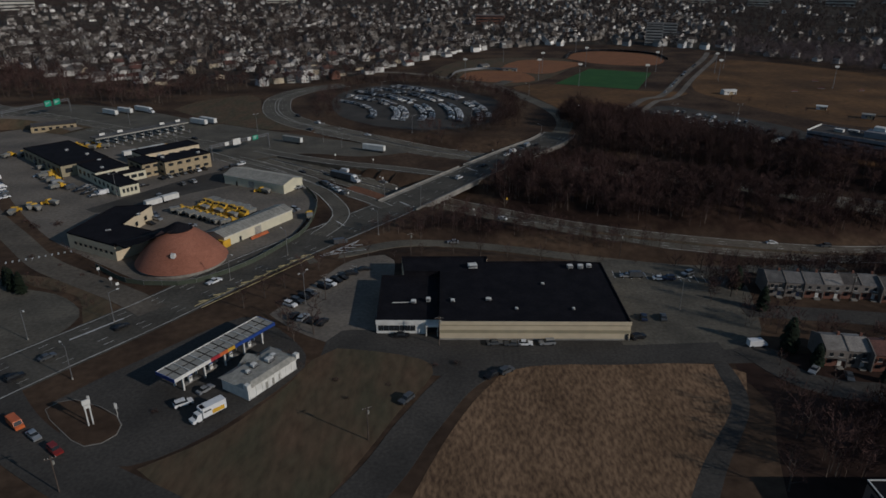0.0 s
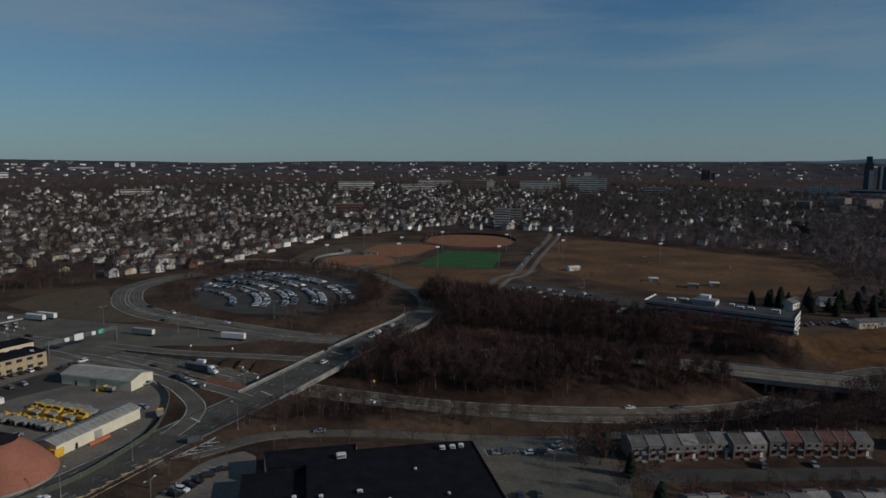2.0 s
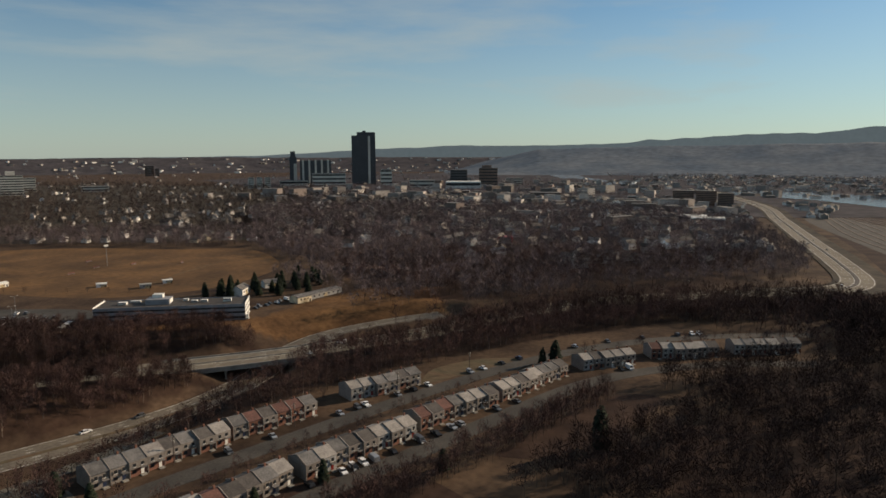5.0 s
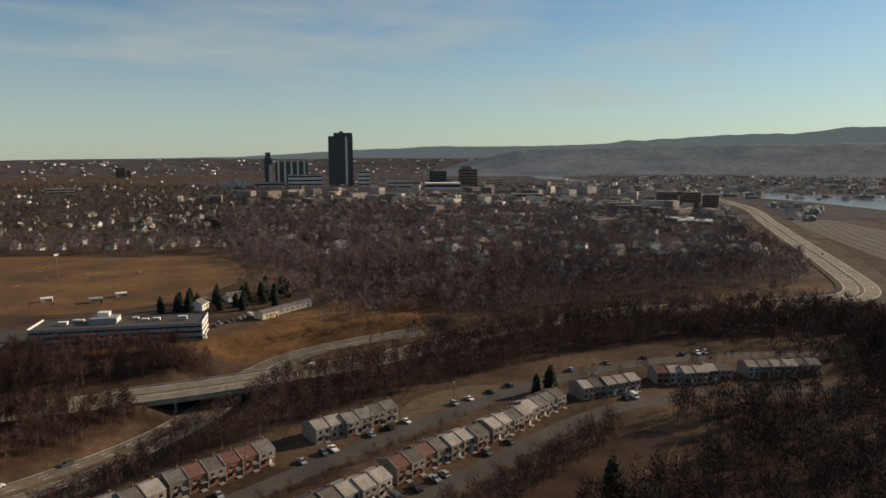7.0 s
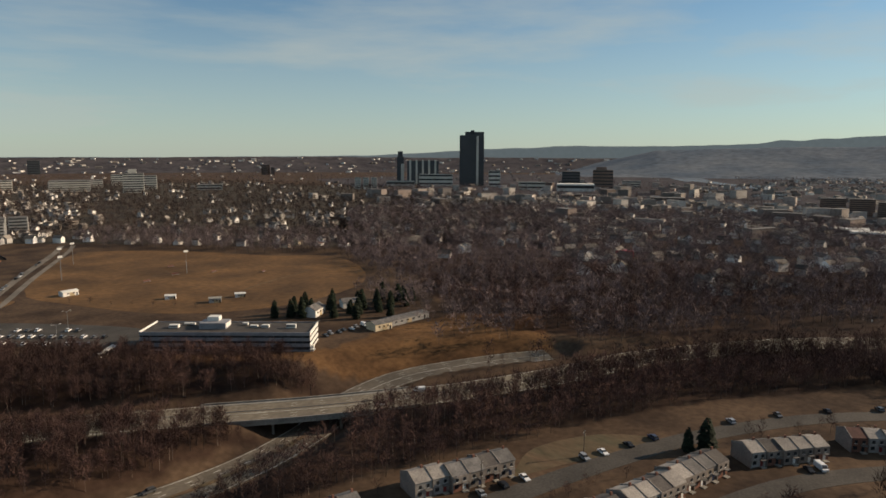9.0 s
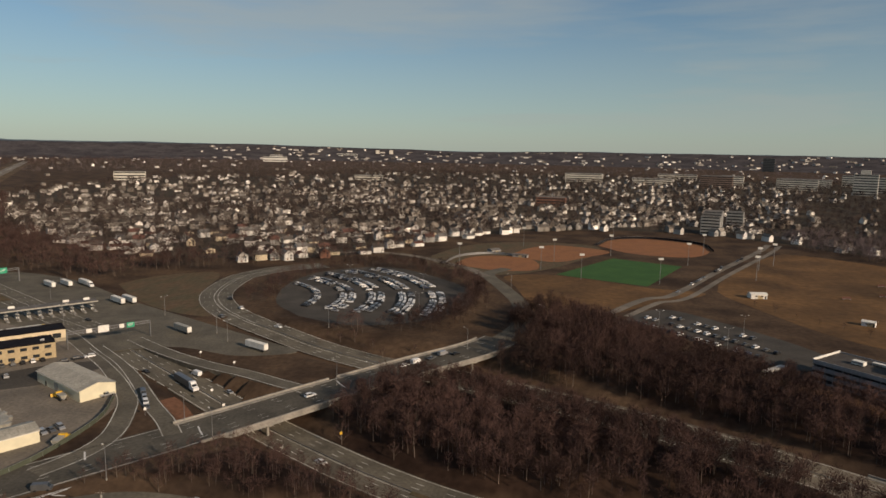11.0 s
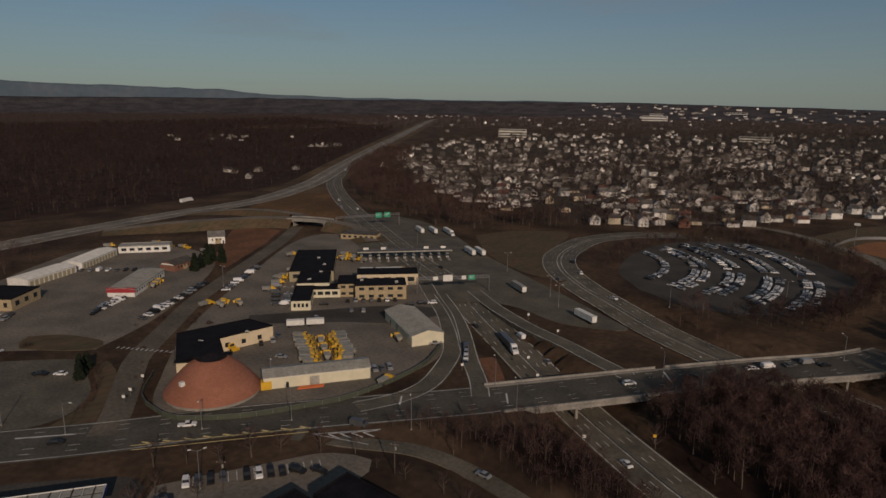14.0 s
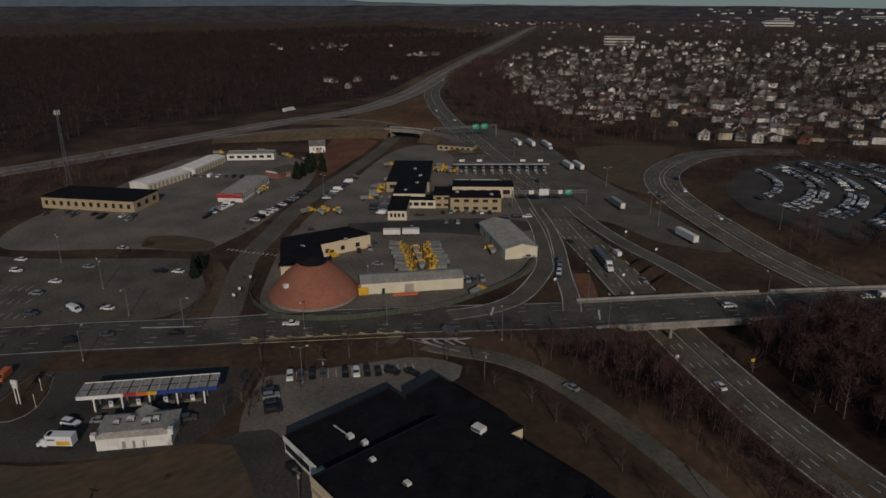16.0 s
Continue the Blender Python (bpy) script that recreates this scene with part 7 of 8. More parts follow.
def car_stuff(name, spots, label):
    """Far parked cars, one mesh for each paint."""
    lots = {}
    for x, y, ang in spots:
        q, key = SHAPES[rc.choice(("saloon", "suv", "suv"))], rc.choice(PALETTE)
        m = pose(x, y, 0.05, 0, 0, ang + rc.uniform(-2, 2))
        for k in (key, "glass_dark", "rubber"):
            bm = lots.setdefault(k, bmesh.new())
            one = bmesh.new()
            if k == "glass_dark":
                profile_block(one, q["glass"], q["half"] - 0.08, 0.16, q["glass"][0][1] + 0.2)
            elif k == "rubber":
                for wx in q["ax"]:
                    box(one, wx - 0.3, wx + 0.3, -q["half"] - 0.02, q["half"] + 0.02, 0, 0.6)
            else:
                profile_block(one, q["hull"], q["half"])
                a, b, z = q["roof"]
                box(one, a, b, -q["half"] + 0.2, q["half"] - 0.2, z - 0.02, z + 0.05)
            vs = [m @ v.co for v in one.verts]
            one.verts.index_update()
            faces(bm, vs, [[v.index for v in f.verts] for f in one.faces])
            one.free()
    for key, bm in lots.items():
        tagged(link(name, bm, key), label, "cars", "", "stuff")


# commuter car park: curved rows
PR_LOT = [(-52, 440), (-72, 475), (-82, 540), (-72, 584), (-36, 610), (8, 582), (36, 543), (40, 496), (20, 456)]
spots = []
for k, rad in enumerate((60, 77, 83, 96, 102, 116, 122, 136, 142)):
    for j in range(int(1.5 * rad / 2.7)):
        a = -0.2 + j * 2.7 / rad
        x, y = -110 + rad * math.cos(a), 482 + rad * math.sin(a)
        fill = (0.85 if y > 472 else 0.45) * (0.35 if math.sin(a * 11 + k // 2 * 1.7) > 0.9 else 1)
        if inside(PR_LOT, np.array([x]), np.array([y]))[0] and rc.random() < fill and abs(a - 0.42) > 0.05 and y > 462 - 0.1 * x:
            spots.append((x, y, math.degrees(a)))
car_stuff("commuter_cars", spots, "cars parked in curved rows of the commuter car park")
# by the warehouse
for k in (0, 1, 2, 3, 5, 6, 7, 8):
    car(rc.choice(("saloon", "suv")), "car_white" if k in (0, 6) else rc.choice(("car_black", "car_black", "car_grey")), pose(-48.6 + 1.72 * k, 191.6 + 2.55 * k, 0.05, 0, 0, -30), "parked beside the warehouse")
car("suv", "car_black", pose(-32, 215, 0.05, 0, 0, 20)), car("saloon", "car_black", pose(-28, 219, 0.05, 0, 0, 15))
car("pickup", "car_white", pose(20, 216.5, 0.05, 0, 0, 0), "parked behind the warehouse")
for k in range(4):
    car("suv" if k % 2 else "saloon", "car_black" if k != 1 else "car_silver", pose(-46 + 3.2 * k, 184.2 - 1.35 * k, 0.05, 0, 0, 68), "parked near the filling station")
for x, y, a in ((15, 168.5, 10), (20, 168, 0), (23.5, 168.2, 0), (30, 168.5, 5), (-12, 172.5, 0), (13, 152, 40), (17, 154, 40), (-9, 141, 55), (62, 184, 80), (68, 184, 80), (57, 172, 20), (64, 214, 0), (67.5, 214, 0), (75, 212, 0), (78, 212, 0), (86, 216, 30), (52, 216.5, 10)):
    any_car(x, y, a, 0.08, "parked by the warehouse")
car("van", "car_white", pose(90, 168, 0.06, 0, 0, 5), "parked on the warehouse drive")
# filling station
car("suv", "car_white", pose(-64, 139, 0.06, 0, 0, 35), "parked under the station canopy")
car("saloon", "car_silver", pose(-60.5, 145, 0.06, 0, 0, 55), "standing under the station canopy")
car("saloon", "car_white", pose(-53.5, 150.5, 0.06, 0, 0, 60), "standing at a fuel pump")
car("suv", "car_grey", pose(-47, 162, 0.06, 0, 0, 60), "parked beside the station shop")
car("van", "car_orange", pose(-100.5, 130.5, 0.09, 0, 0, -38), "waiting on the station street")
car("saloon", "car_silver", pose(-94, 126.5, 0.09, 0, 0, -38), "waiting on the station street")
car("suv", "car_red", pose(-86.5, 121.5, 0.09, 0, 0, -38), "waiting on the station street")
# boulevard and highways
for x, y, a, s, c in ((-78, 208, 52, "pickup", "car_white"), (-96, 177, 55, "saloon", "car_black"), (8, 330, 56, "suv", "car_white"), (22, 352, 56, "saloon", "car_black"), (36, 375, 56, "saloon", "car_white"), (40, 381, 56, "van", "car_white"), (46, 388, 56, "saloon", "car_grey"), (50, 396, 56, "van", "car_silver"), (56, 398, 56, "saloon", "car_black"), (-109, 160, 55, "saloon", "car_grey"), (-112, 150, 55, "suv", "car_black")):
    car(s, c, pose(x, y, 0.1, 0, 0, a), "driving on the boulevard")
for line, offs, n in ((HWY1, (-7.5, -4.5, 4.5, 7.5), 13), (HWY2, (-8.5, -5.5, 5.5, 8.5), 22)):
    nn = sideways(line)
    for k in range(n):
        i = rc.randrange(10, len(line) - 60) if line is HWY2 else rc.randrange(60, len(line) - 20)
        o = rc.choice(offs)
        d = line[i + 1] - line[i]
        any_car(line[i][0] + nn[i][0] * o, line[i][1] + nn[i][1] * o, math.degrees(math.atan2(d[1], d[0])), line[i][2] + 0.08, "driving on the highway")
for k in range(5):
    f = k / 5
    any_car(-60 + 16 * f, 321 - 20 * f, 128, 0.12, "queueing on the slip road")
any_car(-40, 244, 20, -0.1, "driving on the slip road"), any_car(4, 250.5, 0, -2.4, "driving on the slip road")
# depot and business park
for k in range(9):
    any_car(-206 + 5.4 * k, 331 - 3.9 * k, 48, where="parked in the depot yard")
for k in range(7):
    any_car(-141.5 + 2.6 * k, 327.5 + 2.9 * k, 138, where="parked before the depot office")
for k in range(5):
    any_car(-160 - 3.2 * k, 303 + 2.9 * k, 48, where="parked beside the depot hall")
for x, y, a in ((-152, 310, 48), (-146, 316, 48), (-128, 318, 138), (-124, 322, 138), (-112, 350, 48), (-109, 354, 48), (-115, 344, 48), (-68, 277, 148), (-66.7, 279.4, 148), (-65.3, 282, 148), (-124, 274, 150), (-122, 264, 150), (-121, 269, 150), (-104, 261, 30), (-70, 313, 60), (-132, 300, 138)):
    any_car(x, y, a, where="parked in the depot yard")
for k in range(14):
    f = k / 13
    any_car(-188 - 34 * f, 246 + 50 * f, 20, 0.06, "parked along the side street")
for k in range(12):
    any_car(-203 - 2.6 * k + rc.uniform(-0.6, 0.6), 297 + 3.5 * k, 52, 0.06, "parked along the depot street")
for k in range(6):
    any_car(-222 + 2.2 * k, 240 - 2.0 * k + 4, 130, 0.06, "parked at the business park")
for k in range(7):
    any_car(-226 + 1.6 * k, 254 - 2.4 * k, 30, 0.06, "parked by the red-front shop")
for k in range(10):
    any_car(-268 + 4.1 * k, 181 + 3.2 * k - (6 if k % 3 == 0 else 0), 130, 0.06, "parked before the tan brick unit")
for k in range(9):
    any_car(-297 + 3.4 * k, 262 + 3.2 * k * 1.1, 140, 0.06, "parked at the storage sheds")
for x, y in ((-203, 153), (-168, 158), (-190, 189), (-138, 155), (-142, 145), (-190, 149), (-148, 197), (-153, 192), (-160, 150), (-176, 172), (-182, 140), (-130, 166)):
    any_car(x, y, 40, where="parked in the half-empty car park")
car("van", "car_white", pose(-136, 157, 0.05, 0, 0, 20), "parked in the half-empty car park")
# office car park
spots = []
for k in range(44):
    f, row = (k % 15) / 15, k // 15
    if rc.random() < 0.7:
        spots.append((150 + 60 * f + 7 * row, 482 - 62 * f + 13 * row, 46))
car_stuff("office_cars", spots, "cars parked in rows beside the striped office")
for k in range(9):
    any_car(300 + 5 * k, 352 + 0.5 * k + (k % 2) * 2, 80, where="parked near the pines")
# terrace streets
for k in range(40):
    f = rc.random()
    line, o = (TH_ST, 5.6) if k % 2 else (TH_ST_B, 5.8)
    i = int(f * (len(line) - 20)) + 5
    nn, d = sideways(line)[i], line[i + 1] - line[i]
    any_car(line[i][0] + nn[0] * o, line[i][1] + nn[1] * o, math.degrees(math.atan2(d[1], d[0])) + 80, 0.06, "parked before the terraced houses")
# park road
for k in range(10):
    i = rc.randrange(20, 70)
    nn = sideways(FIELD_RD)[i]
    any_car(FIELD_RD[i][0] + nn[0] * 6, FIELD_RD[i][1] + nn[1] * 6, 60, where="parked on the park road")


def box_trailer(m, label, tractor=False, key="white_wall"):
    t = thing("truck" if tractor else "trailer", m, label, "truck" if tractor else "trailer", "trucks")
    bm = boxed(-8, 6, -1.28, 1.28, 1.15, 4.05)
    bmesh.ops.bevel(bm, geom=bm.edges[:], offset=0.06, segments=1, affect="EDGES")
    part("box", bm, key, t)
    part("chassis", boxed(-7.8, 5.8, -0.5, 0.5, 0.8, 1.15), "steel", t)
    part("rear_door", boxed(-8.04, -8.0, -1.15, 1.15, 1.3, 3.95), "white_wall", t)
    wheels(t, (-6.6, -5.4), 1.25, 0.5, 0.5)
    for y in (-0.8, 0.8):
        part("landing_leg", boxed(3.2, 3.4, y - 0.1, y + 0.1, 0, 0.9), "steel", t)
    if tractor:
        bm = profile_block(bmesh.new(), [(6.3, 0.7), (10.6, 0.7), (10.7, 1.8), (9.3, 2.1), (8.7, 3.1), (7.8, 3.9), (6.3, 3.9)], 1.2)
        part("cab", bm, "car_white", t)
        part("windscreen", profile_block(bmesh.new(), [(8.72, 2.2), (9.34, 2.2), (8.8, 3.05), (8.6, 3.05)], 1.05), "glass_dark", t)
        wheels(t, (7.0, 9.8), 1.2, 0.5, 0.4)
    return t


box_trailer(pose(-41, 383.5, 0.05, 0, 0, 155), "white box trailer parked on the truck apron")
box_trailer(pose(-92, 403, 0.05, 0, 0, 150), "grey box trailer parked on the truck apron", key="metal_roof")
box_trailer(pose(-165, 452, 0.05, 0, 0, 150), "white box trailer beside the toll plaza")
box_trailer(pose(-160, 456, 0.05, 0, 0, 150), "white box trailer beside the toll plaza")
box_trailer(pose(-238, 482, 0.05, 0, 0, 150), "white box trailer behind the toll plaza")
box_trailer(pose(-230, 488, 0.05, 0, 0, 150), "white box trailer behind the toll plaza")
box_trailer(pose(-218, 492, 0.05, 0, 0, -30), "white articulated truck behind the toll plaza", True)
box_trailer(pose(-52, 339, -3.6, 0, 0, -35), "dark articulated truck on the toll highway", True, "car_grey")
box_trailer(pose(-494, 432, 0.15, 0, 0, 118), "white articulated truck on the motorway", True)
t = box_trailer(pose(-129.5, 287.5, 0.05, 0, 0, 52) @ Matrix.Diagonal((0.55, 1, 0.8, 1)), "short white storage trailer in the yard")
copy_thing(t, pose(-124.5, 294.5, 0.05, 0, 0, 52))
for x, y in ((-176, 372), (-170, 379), (-165, 385)):
    copy_thing(t, pose(x, y, 0.05, 0, 0, 48))


def box_truck():
    t = thing("box_truck", pose(-56.5, 134.2, 0.06, 0, 0, 228), "white rental box truck with a yellow stripe", "truck")
    part("box", boxed(-4.6, 1.6, -1.2, 1.2, 1.0, 3.6), "car_white", t)
    part("stripe", boxed(-4.0, -0.8, 1.2, 1.23, 1.2, 2.3), "yellow_paint", t)
    part("text_bar", boxed(-0.6, 1.3, 1.2, 1.23, 2.4, 2.8), "car_grey", t)
    part("stripe", boxed(-4.0, -0.8, -1.23, -1.2, 1.2, 2.3), "yellow_paint", t)
    part("cab", profile_block(bmesh.new(), [(1.8, 0.5), (4.2, 0.5), (4.25, 1.3), (3.3, 1.5), (2.8, 2.4), (1.8, 2.5)], 1.0), "car_white", t)
    part("windscreen", profile_block(bmesh.new(), [(2.82, 1.55), (3.32, 1.55), (2.86, 2.3), (2.7, 2.3)], 0.88), "glass_dark", t)
    part("deflector", boxed(0.6, 1.9, -0.9, 0.9, 3.2, 3.6), "car_white", t)
    wheels(t, (-3.2, 3.2), 1.05, 0.42, 0.3)


box_truck()


def plow_truck():
    t = thing("plow_truck", pose(0, 0, 0), "yellow snow plough truck with a steel spreader body", "plough truck", "plough trucks")
    part("cab", profile_block(bmesh.new(), [(1.0, 0.7), (3.6, 0.7), (3.65, 1.6), (2.6, 1.8), (2.2, 2.7), (1.0, 2.8)], 1.15), "yellow_paint", t)
    part("windscreen", profile_block(bmesh.new(), [(2.22, 1.85), (2.62, 1.85), (2.28, 2.6), (2.1, 2.6)], 1.0), "glass_dark", t)
    bm = bmesh.new()
    faces(bm, [(-3.4, -0.7, 1.0), (0.8, -0.7, 1.0), (0.8, 0.7, 1.0), (-3.4, 0.7, 1.0), (-3.6, -1.25, 2.4), (0.8, -1.25, 2.4), (0.8, 1.25, 2.4), (-3.6, 1.25, 2.4)], BOX)
    part("spreader_body", bm, "metal_roof", t)
    part("chassis", boxed(-3.4, 3.4, -0.5, 0.5, 0.55, 0.95), "steel", t)
    bm = bmesh.new()
    faces(bm, [(4.1, -1.9, 0.1), (4.5, 1.9, 0.1), (4.7, 1.9, 1.3), (4.3, -1.9, 1.3), (4.0, -1.9, 0.1), (4.4, 1.9, 0.1), (4.6, 1.9, 1.3), (4.2, -1.9, 1.3)], BOX)
    part("plough_blade", bm, "yellow_paint", t)
    wheels(t, (-2.6, -1.4, 2.6), 1.15, 0.5, 0.4)
    return t


P = plow_truck()
spots = []
rp = random.Random(8)
for k in range(11):
    spots.append((-115.5 + 2.6 * k + rp.uniform(-0.8, 0.8), 279 - 1.45 * k + rp.uniform(-0.8, 0.8), 42 + rp.uniform(-12, 12)))
    spots.append((-106.5 + 2.3 * k + rp.uniform(-0.8, 0.8), 291.5 - 1.5 * k + rp.uniform(-0.8, 0.8), 240 + rp.uniform(-14, 14)))
for k in range(3):
    spots.append((-106 + 7.5 * k, 282 - 4.5 * k, 148 + rp.uniform(-6, 6)))
for k in range(4):
    spots.append((-186 + 3.4 * k, 276 + 2.6 * k + 4 * (k % 2), 100 + 20 * k))
for k in range(8):
    spots.append((-243 + 6.2 * k, 388 + 3.0 * k - 20, 80 + 15 * k))
for k in range(6):
    spots.append((-186 - 8 * k, 312 + 11 * k, 50 + rp.uniform(-10, 10)))
spots += [(-127, 252, 10), (-168, 385, 48), (-164, 388, 70), (-85, 306, 150), (-57, 272, 100), (-201, 330, 40), (-218, 392, 20), (-213, 386, 60), (-210, 394, 100), (-330, 318, 40), (-336, 326, 30), (-322, 326, 60), (-312, 332, 20), (-350, 300, 60), (-236, 275, 140), (-240, 279, 140), (-290, 335, 10)]
for i, (x, y, a) in enumerate(spots):
    m = pose(x, y, 0.04, 0, 0, a)
    if i:
        copy_thing(P, m)
    else:
        P.matrix_world = m
t = thing("dump_container", pose(-84, 240.5, 0, 0, 0, 58), "bright yellow steel container beside the long shed", "container")
bm = boxed(-1.8, 1.8, -1.4, 1.4, 0, 2.9)
part("shell", bm, "yellow_paint", t)
part("door", boxed(-1.5, 1.5, -1.45, -1.4, 0.2, 2.7), "yellow_paint", t)
t = thing("beam_stack", pose(-74, 251, 0, 0, 0, 58), "orange steel beams stacked before the long shed", "beams")
for k in range(4):
    part("beam", boxed(-4 + k * 0.3, 5 + k * 0.2, -0.9 + k * 0.5, -0.55 + k * 0.5, 0, 0.5), "car_orange", t)

# ---- lamps, poles, fences ----
def street_lamp(h=10.0, arm=2.4, two=False):
    t = thing("street_lamp", pose(0, 0, 0), "tall grey steel street lamp with a bracket arm", "street lamp", "street lamps")
    part("base", rod(bmesh.new(), (0, 0, 0), (0, 0, 0.6), 0.26, n=8), "old_concrete", t)
    part("pole", rod(bmesh.new(), (0, 0, 0.5), (0, 0, h), 0.13, 0.08, 8), "steel", t)
    for s in ((1, -1) if two else (1,)):
        part("arm", rod(bmesh.new(), (0, 0, h - 0.3), (s * arm, 0, h + 0.4), 0.06), "steel", t)
        part("lamp_head", boxed(*sorted((s * (arm - 0.1), s * (arm + 0.7))), -0.18, 0.18, h + 0.32, h + 0.5), "white_wall", t)
    return t


A = street_lamp()
B = street_lamp(11, 1.6, True)
spot = [(-100, 181, 35), (-26, 253, 140), (-10, 286, 140), (-27, 297, 140), (14, 345, 140), (28, 346, 140), (60, 410, 140), (-58, 232, 140), (-73, 210, -40), (-97, 150, 140), (-120, 170, -40), (-134, 125, 140), (96, 470, 180), (70, 560, 180), (-86, 244, -30)]
for i, (x, y, a) in enumerate(spot):
    m = pose(x, y, 0, 0, 0, a)
    A.matrix_world = m if i == 0 else A.matrix_world
    if i:
        copy_thing(A, m)
spot = [(-44, 193, 60), (-152, 300, 48), (-73, 405, 60), (-120, 432, 60), (-60, 392, 60), (-20, 430, 0), (-30, 500, 0), (10, 540, 0), (-50, 560, 0), (20, 480, 0), (160, 470, 0), (190, 440, 0), (205, 470, 0), (-210, 300, 0), (-190, 165, 0), (-150, 170, 0), (75, 190, 0), (-160, 400, 60), (-210, 450, 60)]
for i, (x, y, a) in enumerate(spot):
    m = pose(x, y, 0, 0, 0, a)
    B.matrix_world = m if i == 0 else B.matrix_world
    if i:
        copy_thing(B, m)


def mast(h):
    t = thing("floodlight_mast", pose(0, 0, 0), "tall thin sports floodlight mast", "floodlight", "sports floodlights")
    part("pole", rod(bmesh.new(), (0, 0, 0), (0, 0, h), 0.25, 0.12, 7), "steel", t)
    part("lamp_bank", boxed(-1.8, 1.8, -0.25, 0.25, h - 1.6, h), "white_wall", t)
    return t


Fm = mast(20)
for i, (x, y) in enumerate(((120, 610), (178, 606), (98, 690), (214, 700), (150, 735), (20, 640), (88, 640), (66, 770), (240, 770), (160, 850), (255, 640), (290, 720), (340, 600), (270, 690))):
    m = pose(x, y, 0)
    Fm.matrix_world = m if i == 0 else Fm.matrix_world
    if i:
        copy_thing(Fm, m)


def utility_pole():
    t = thing("utility_pole", pose(0, 0, 0), "weathered wooden utility pole with a crossarm", "utility pole", "utility poles")
    part("pole", rod(bmesh.new(), (0, 0, 0), (0, 0, 9.5), 0.16, 0.11, 7), "bark", t)
    part("crossarm", boxed(-1.2, 1.2, -0.06, 0.06, 8.6, 8.75), "bark", t)
    for x in (-1.0, -0.4, 0.4, 1.0):
        part("insulator", rod(bmesh.new(), (x, 0, 8.75), (x, 0, 8.95), 0.05), "white_wall", t)
    part("transformer", rod(bmesh.new(), (0.32, 0, 7.2), (0.32, 0, 8.1), 0.24, n=8), "metal_roof", t)
    return t


Up = utility_pole()
spot = [(-17, 126, 30), (-79, 109, 30), (-107, 124, 40), (-38, 196, 40), (-1, 168, 10), (-145, 118, 40), (132, 196, 10), (176, 186, 10), (226, 176, 10), (268, 166, 10), (-12, 232, 20), (66, 232, 20)]
for i, (x, y, a) in enumerate(spot):
    m = pose(x, y, 0, 0, 0, a)
    Up.matrix_world = m if i == 0 else Up.matrix_world
    if i:
        copy_thing(Up, m)

# lattice mast behind the business park
t = thing("lattice_mast", pose(-315, 198, 0), "tall grey lattice radio mast with antennas", "radio mast")
H = 44
legs = [(1.6 * math.cos(k * 2.094), 1.6 * math.sin(k * 2.094)) for k in range(3)]
for x, y in legs:
    part("leg", rod(bmesh.new(), (x, y, 0), (x * 0.3, y * 0.3, H), 0.12, 0.08), "steel", t)
bm = bmesh.new()
for k in range(18):
    z0, z1 = H * k / 18, H * (k + 1) / 18
    f0, f1 = 1 - 0.7 * k / 18, 1 - 0.7 * (k + 1) / 18
    for j in range(3):
        (a, b), (c, d) = legs[j], legs[(j + 1) % 3]
        rod(bm, (a * f0, b * f0, z0), (c * f1, d * f1, z1), 0.05, n=4)
part("lattice", bm, "steel", t)
for k in range(9):
    a = k * 0.7
    part("antenna", boxed(math.cos(a) * 1.4 - 0.15, math.cos(a) * 1.4 + 0.15, math.sin(a) * 1.4 - 0.15, math.sin(a) * 1.4 + 0.15, H - 2.2, H), "white_wall", t)


def fence(pts, h, key, label, gap=5.0):
    t = thing("fence", pose(0, 0, 0), label, "fence", "fences")
    line = smooth_line([(x, y, 0) for x, y in pts], gap)
    for p in line:
        part("post", rod(bmesh.new(), (p[0], p[1], 0), (p[0], p[1], h), 0.05, n=5), "steel", t)
    part("mesh_panel", strip(bmesh.new(), line, -0.02, 0.02, h - 0.1, h - 0.2), key, t)
    part("top_rail", strip(bmesh.new(), line, -0.04, 0.04, h, 0.08), "steel", t)


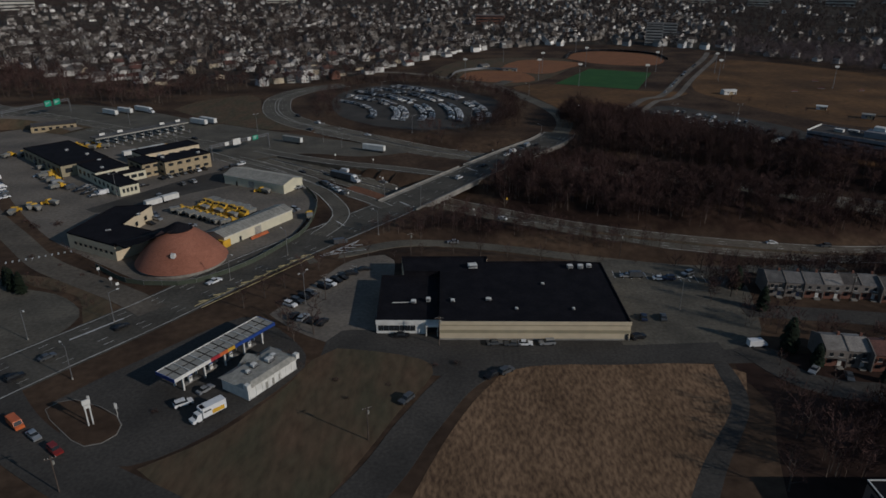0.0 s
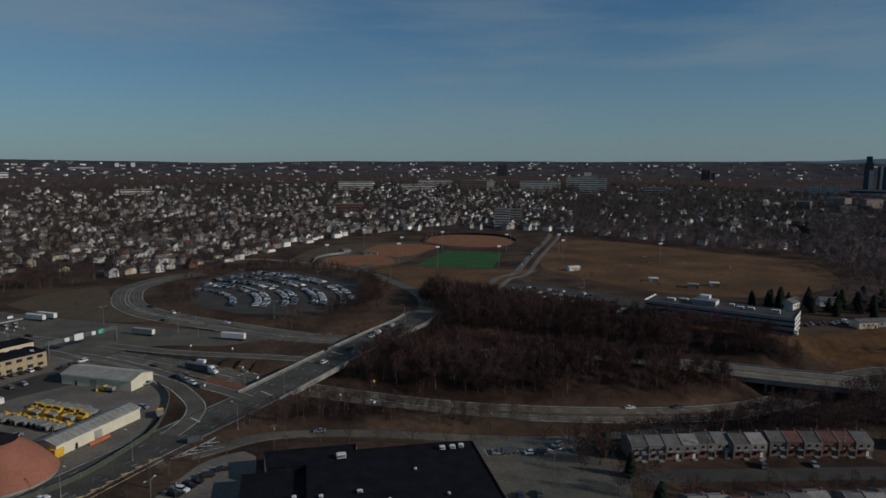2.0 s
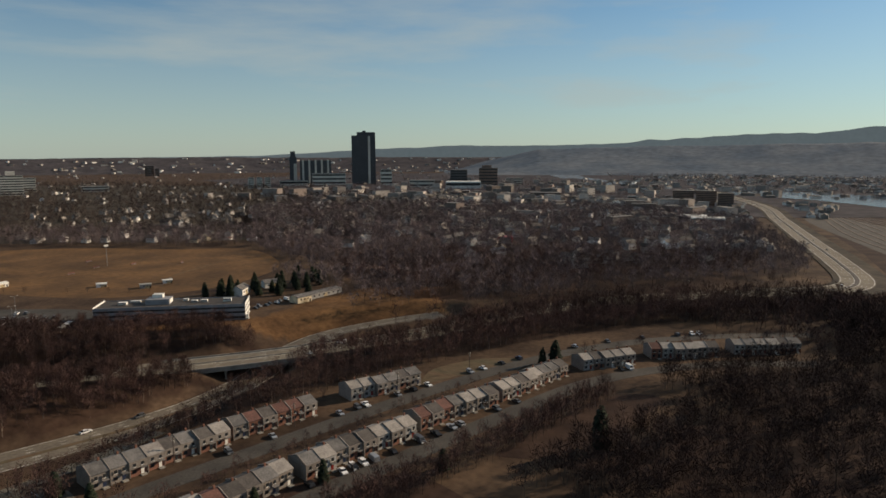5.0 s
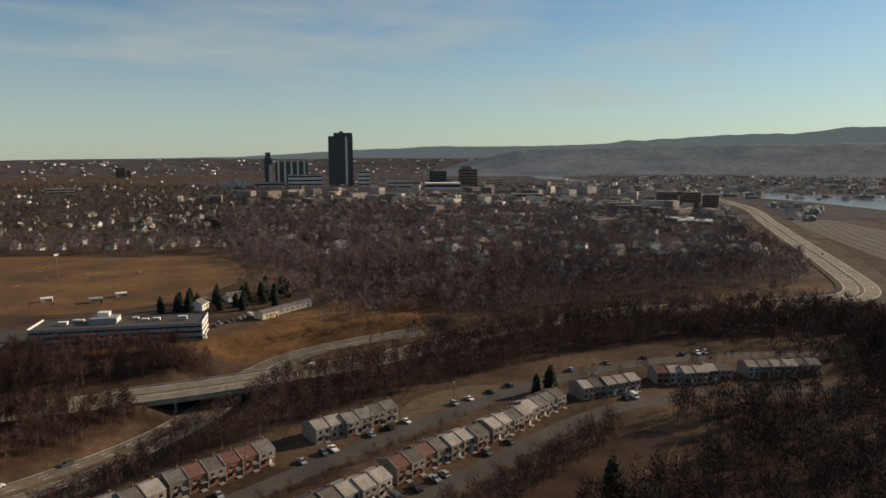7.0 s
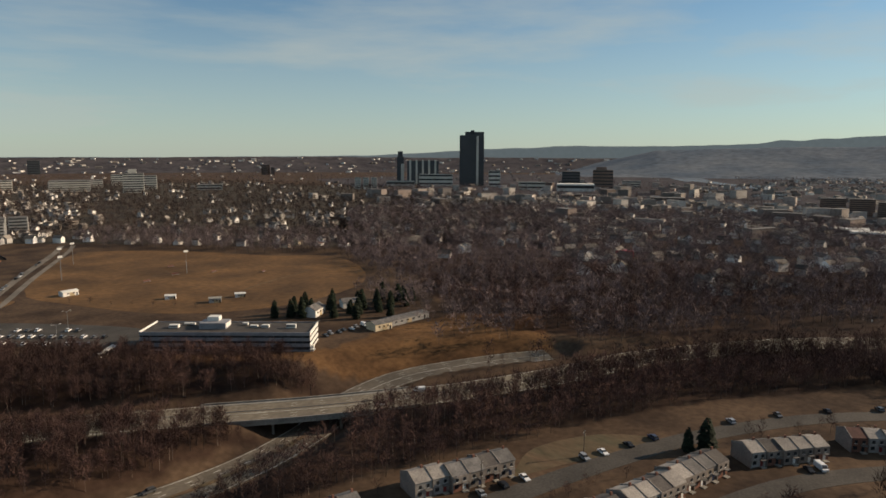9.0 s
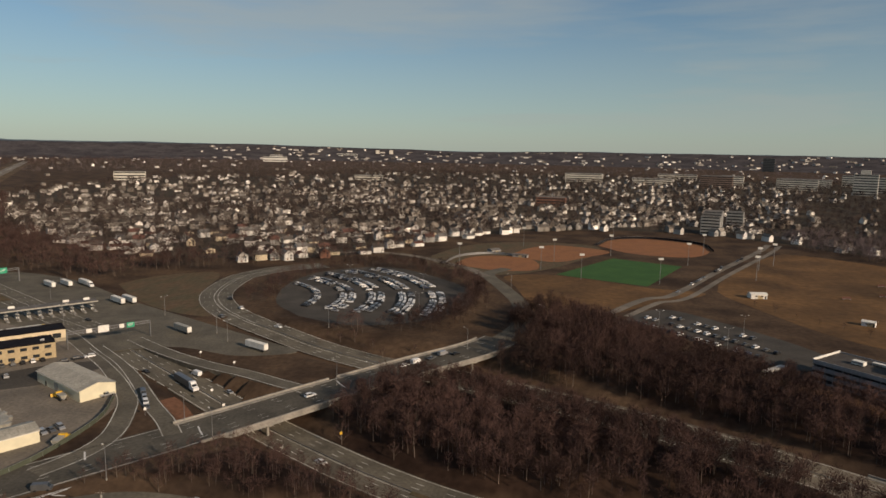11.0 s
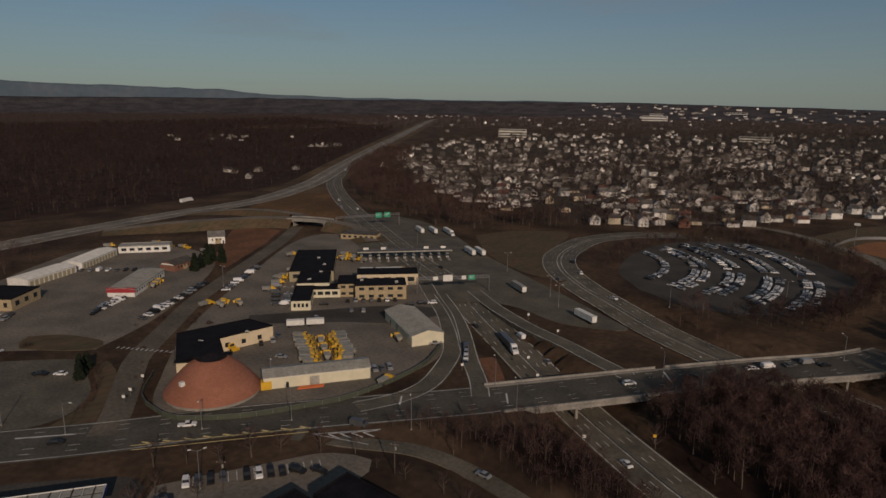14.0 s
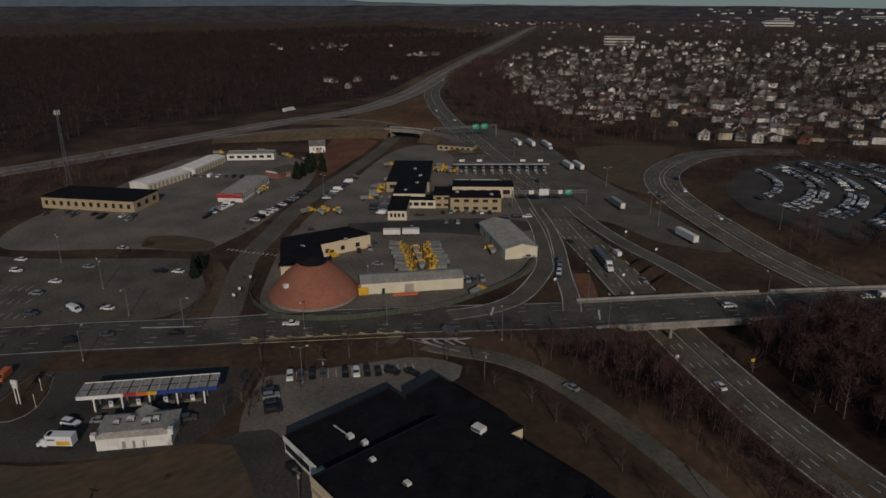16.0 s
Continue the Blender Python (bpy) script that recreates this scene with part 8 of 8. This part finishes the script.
fence([(-124, 220), (-108, 208), (-95, 206), (-84, 208), (-71, 222), (-62, 240), (-56, 258), (-57, 290), (-66, 312)], 1.9, "fence_green", "green mesh fence round the road depot")
fence([(6, 650), (14, 690), (40, 712), (70, 702)], 2.2, "steel", "low field fence behind the infield")
fence([(140, 800), (160, 854), (202, 872), (250, 842), (254, 790)], 2.4, "roof_black", "dark outfield fence round the clay field")


def guardrail(line, off, label):
    t = thing("guardrail", pose(0, 0, 0), label, "guardrail", "guardrails")
    n = sideways(line)
    for p, q in list(zip(line, n))[::2]:
        x, y = p[:2] + q * off
        part("post", boxed(x - 0.06, x + 0.06, y - 0.06, y + 0.06, p[2], p[2] + 0.7), "steel", t)
    part("rail", strip(strip(bmesh.new(), line, off - 0.05, off + 0.05, 0.78, 0.32), line, off - 0.05, off + 0.05, 0.781), "steel", t)


guardrail(stretch(HWY1, (-96, 376), (60, 270)), -0.3, "galvanised guardrail in the highway median")
guardrail(stretch(HWY2, (-60, 428), (400, 208)), 0.0, "galvanised guardrail between the carriageways")
guardrail(stretch(BLVD, (-50, 250), (-24, 285)), -10.9, "galvanised guardrail beside the boulevard")

# small signs along the roads
for x, y, z, a, key in ((-23, 318, -4, 40, "white_wall"), (-44, 299, 0, 60, "white_wall"), (14, 288, -4, 40, "white_wall"), (-60, 366, 0, 60, "white_wall"), (-38, 356, 0, 60, "white_wall"), (-120, 214, 0, 40, "white_wall"), (-112, 206, 0, 40, "white_wall"), (-108, 202, 0, 40, "white_wall"), (236, 286, -14.6, 60, "white_wall"), (253, 275, -14.6, 60, "white_wall"), (546, 137, 0, 60, "white_wall"), (30, 303, -4, 40, "yellow_paint"), (-30, 322, 0, 50, "white_wall")):
    t = thing("road_sign", pose(x, y, z, 0, 0, a), "small " + ("yellow" if key == "yellow_paint" else "white") + " road sign on a steel post", "road sign", "road signs")
    part("post", rod(bmesh.new(), (0, 0, 0), (0, 0, 3.0), 0.07), "steel", t)
    part("board", boxed(-0.5, 0.5, -0.08, -0.04, 2.1, 3.1), key, t)
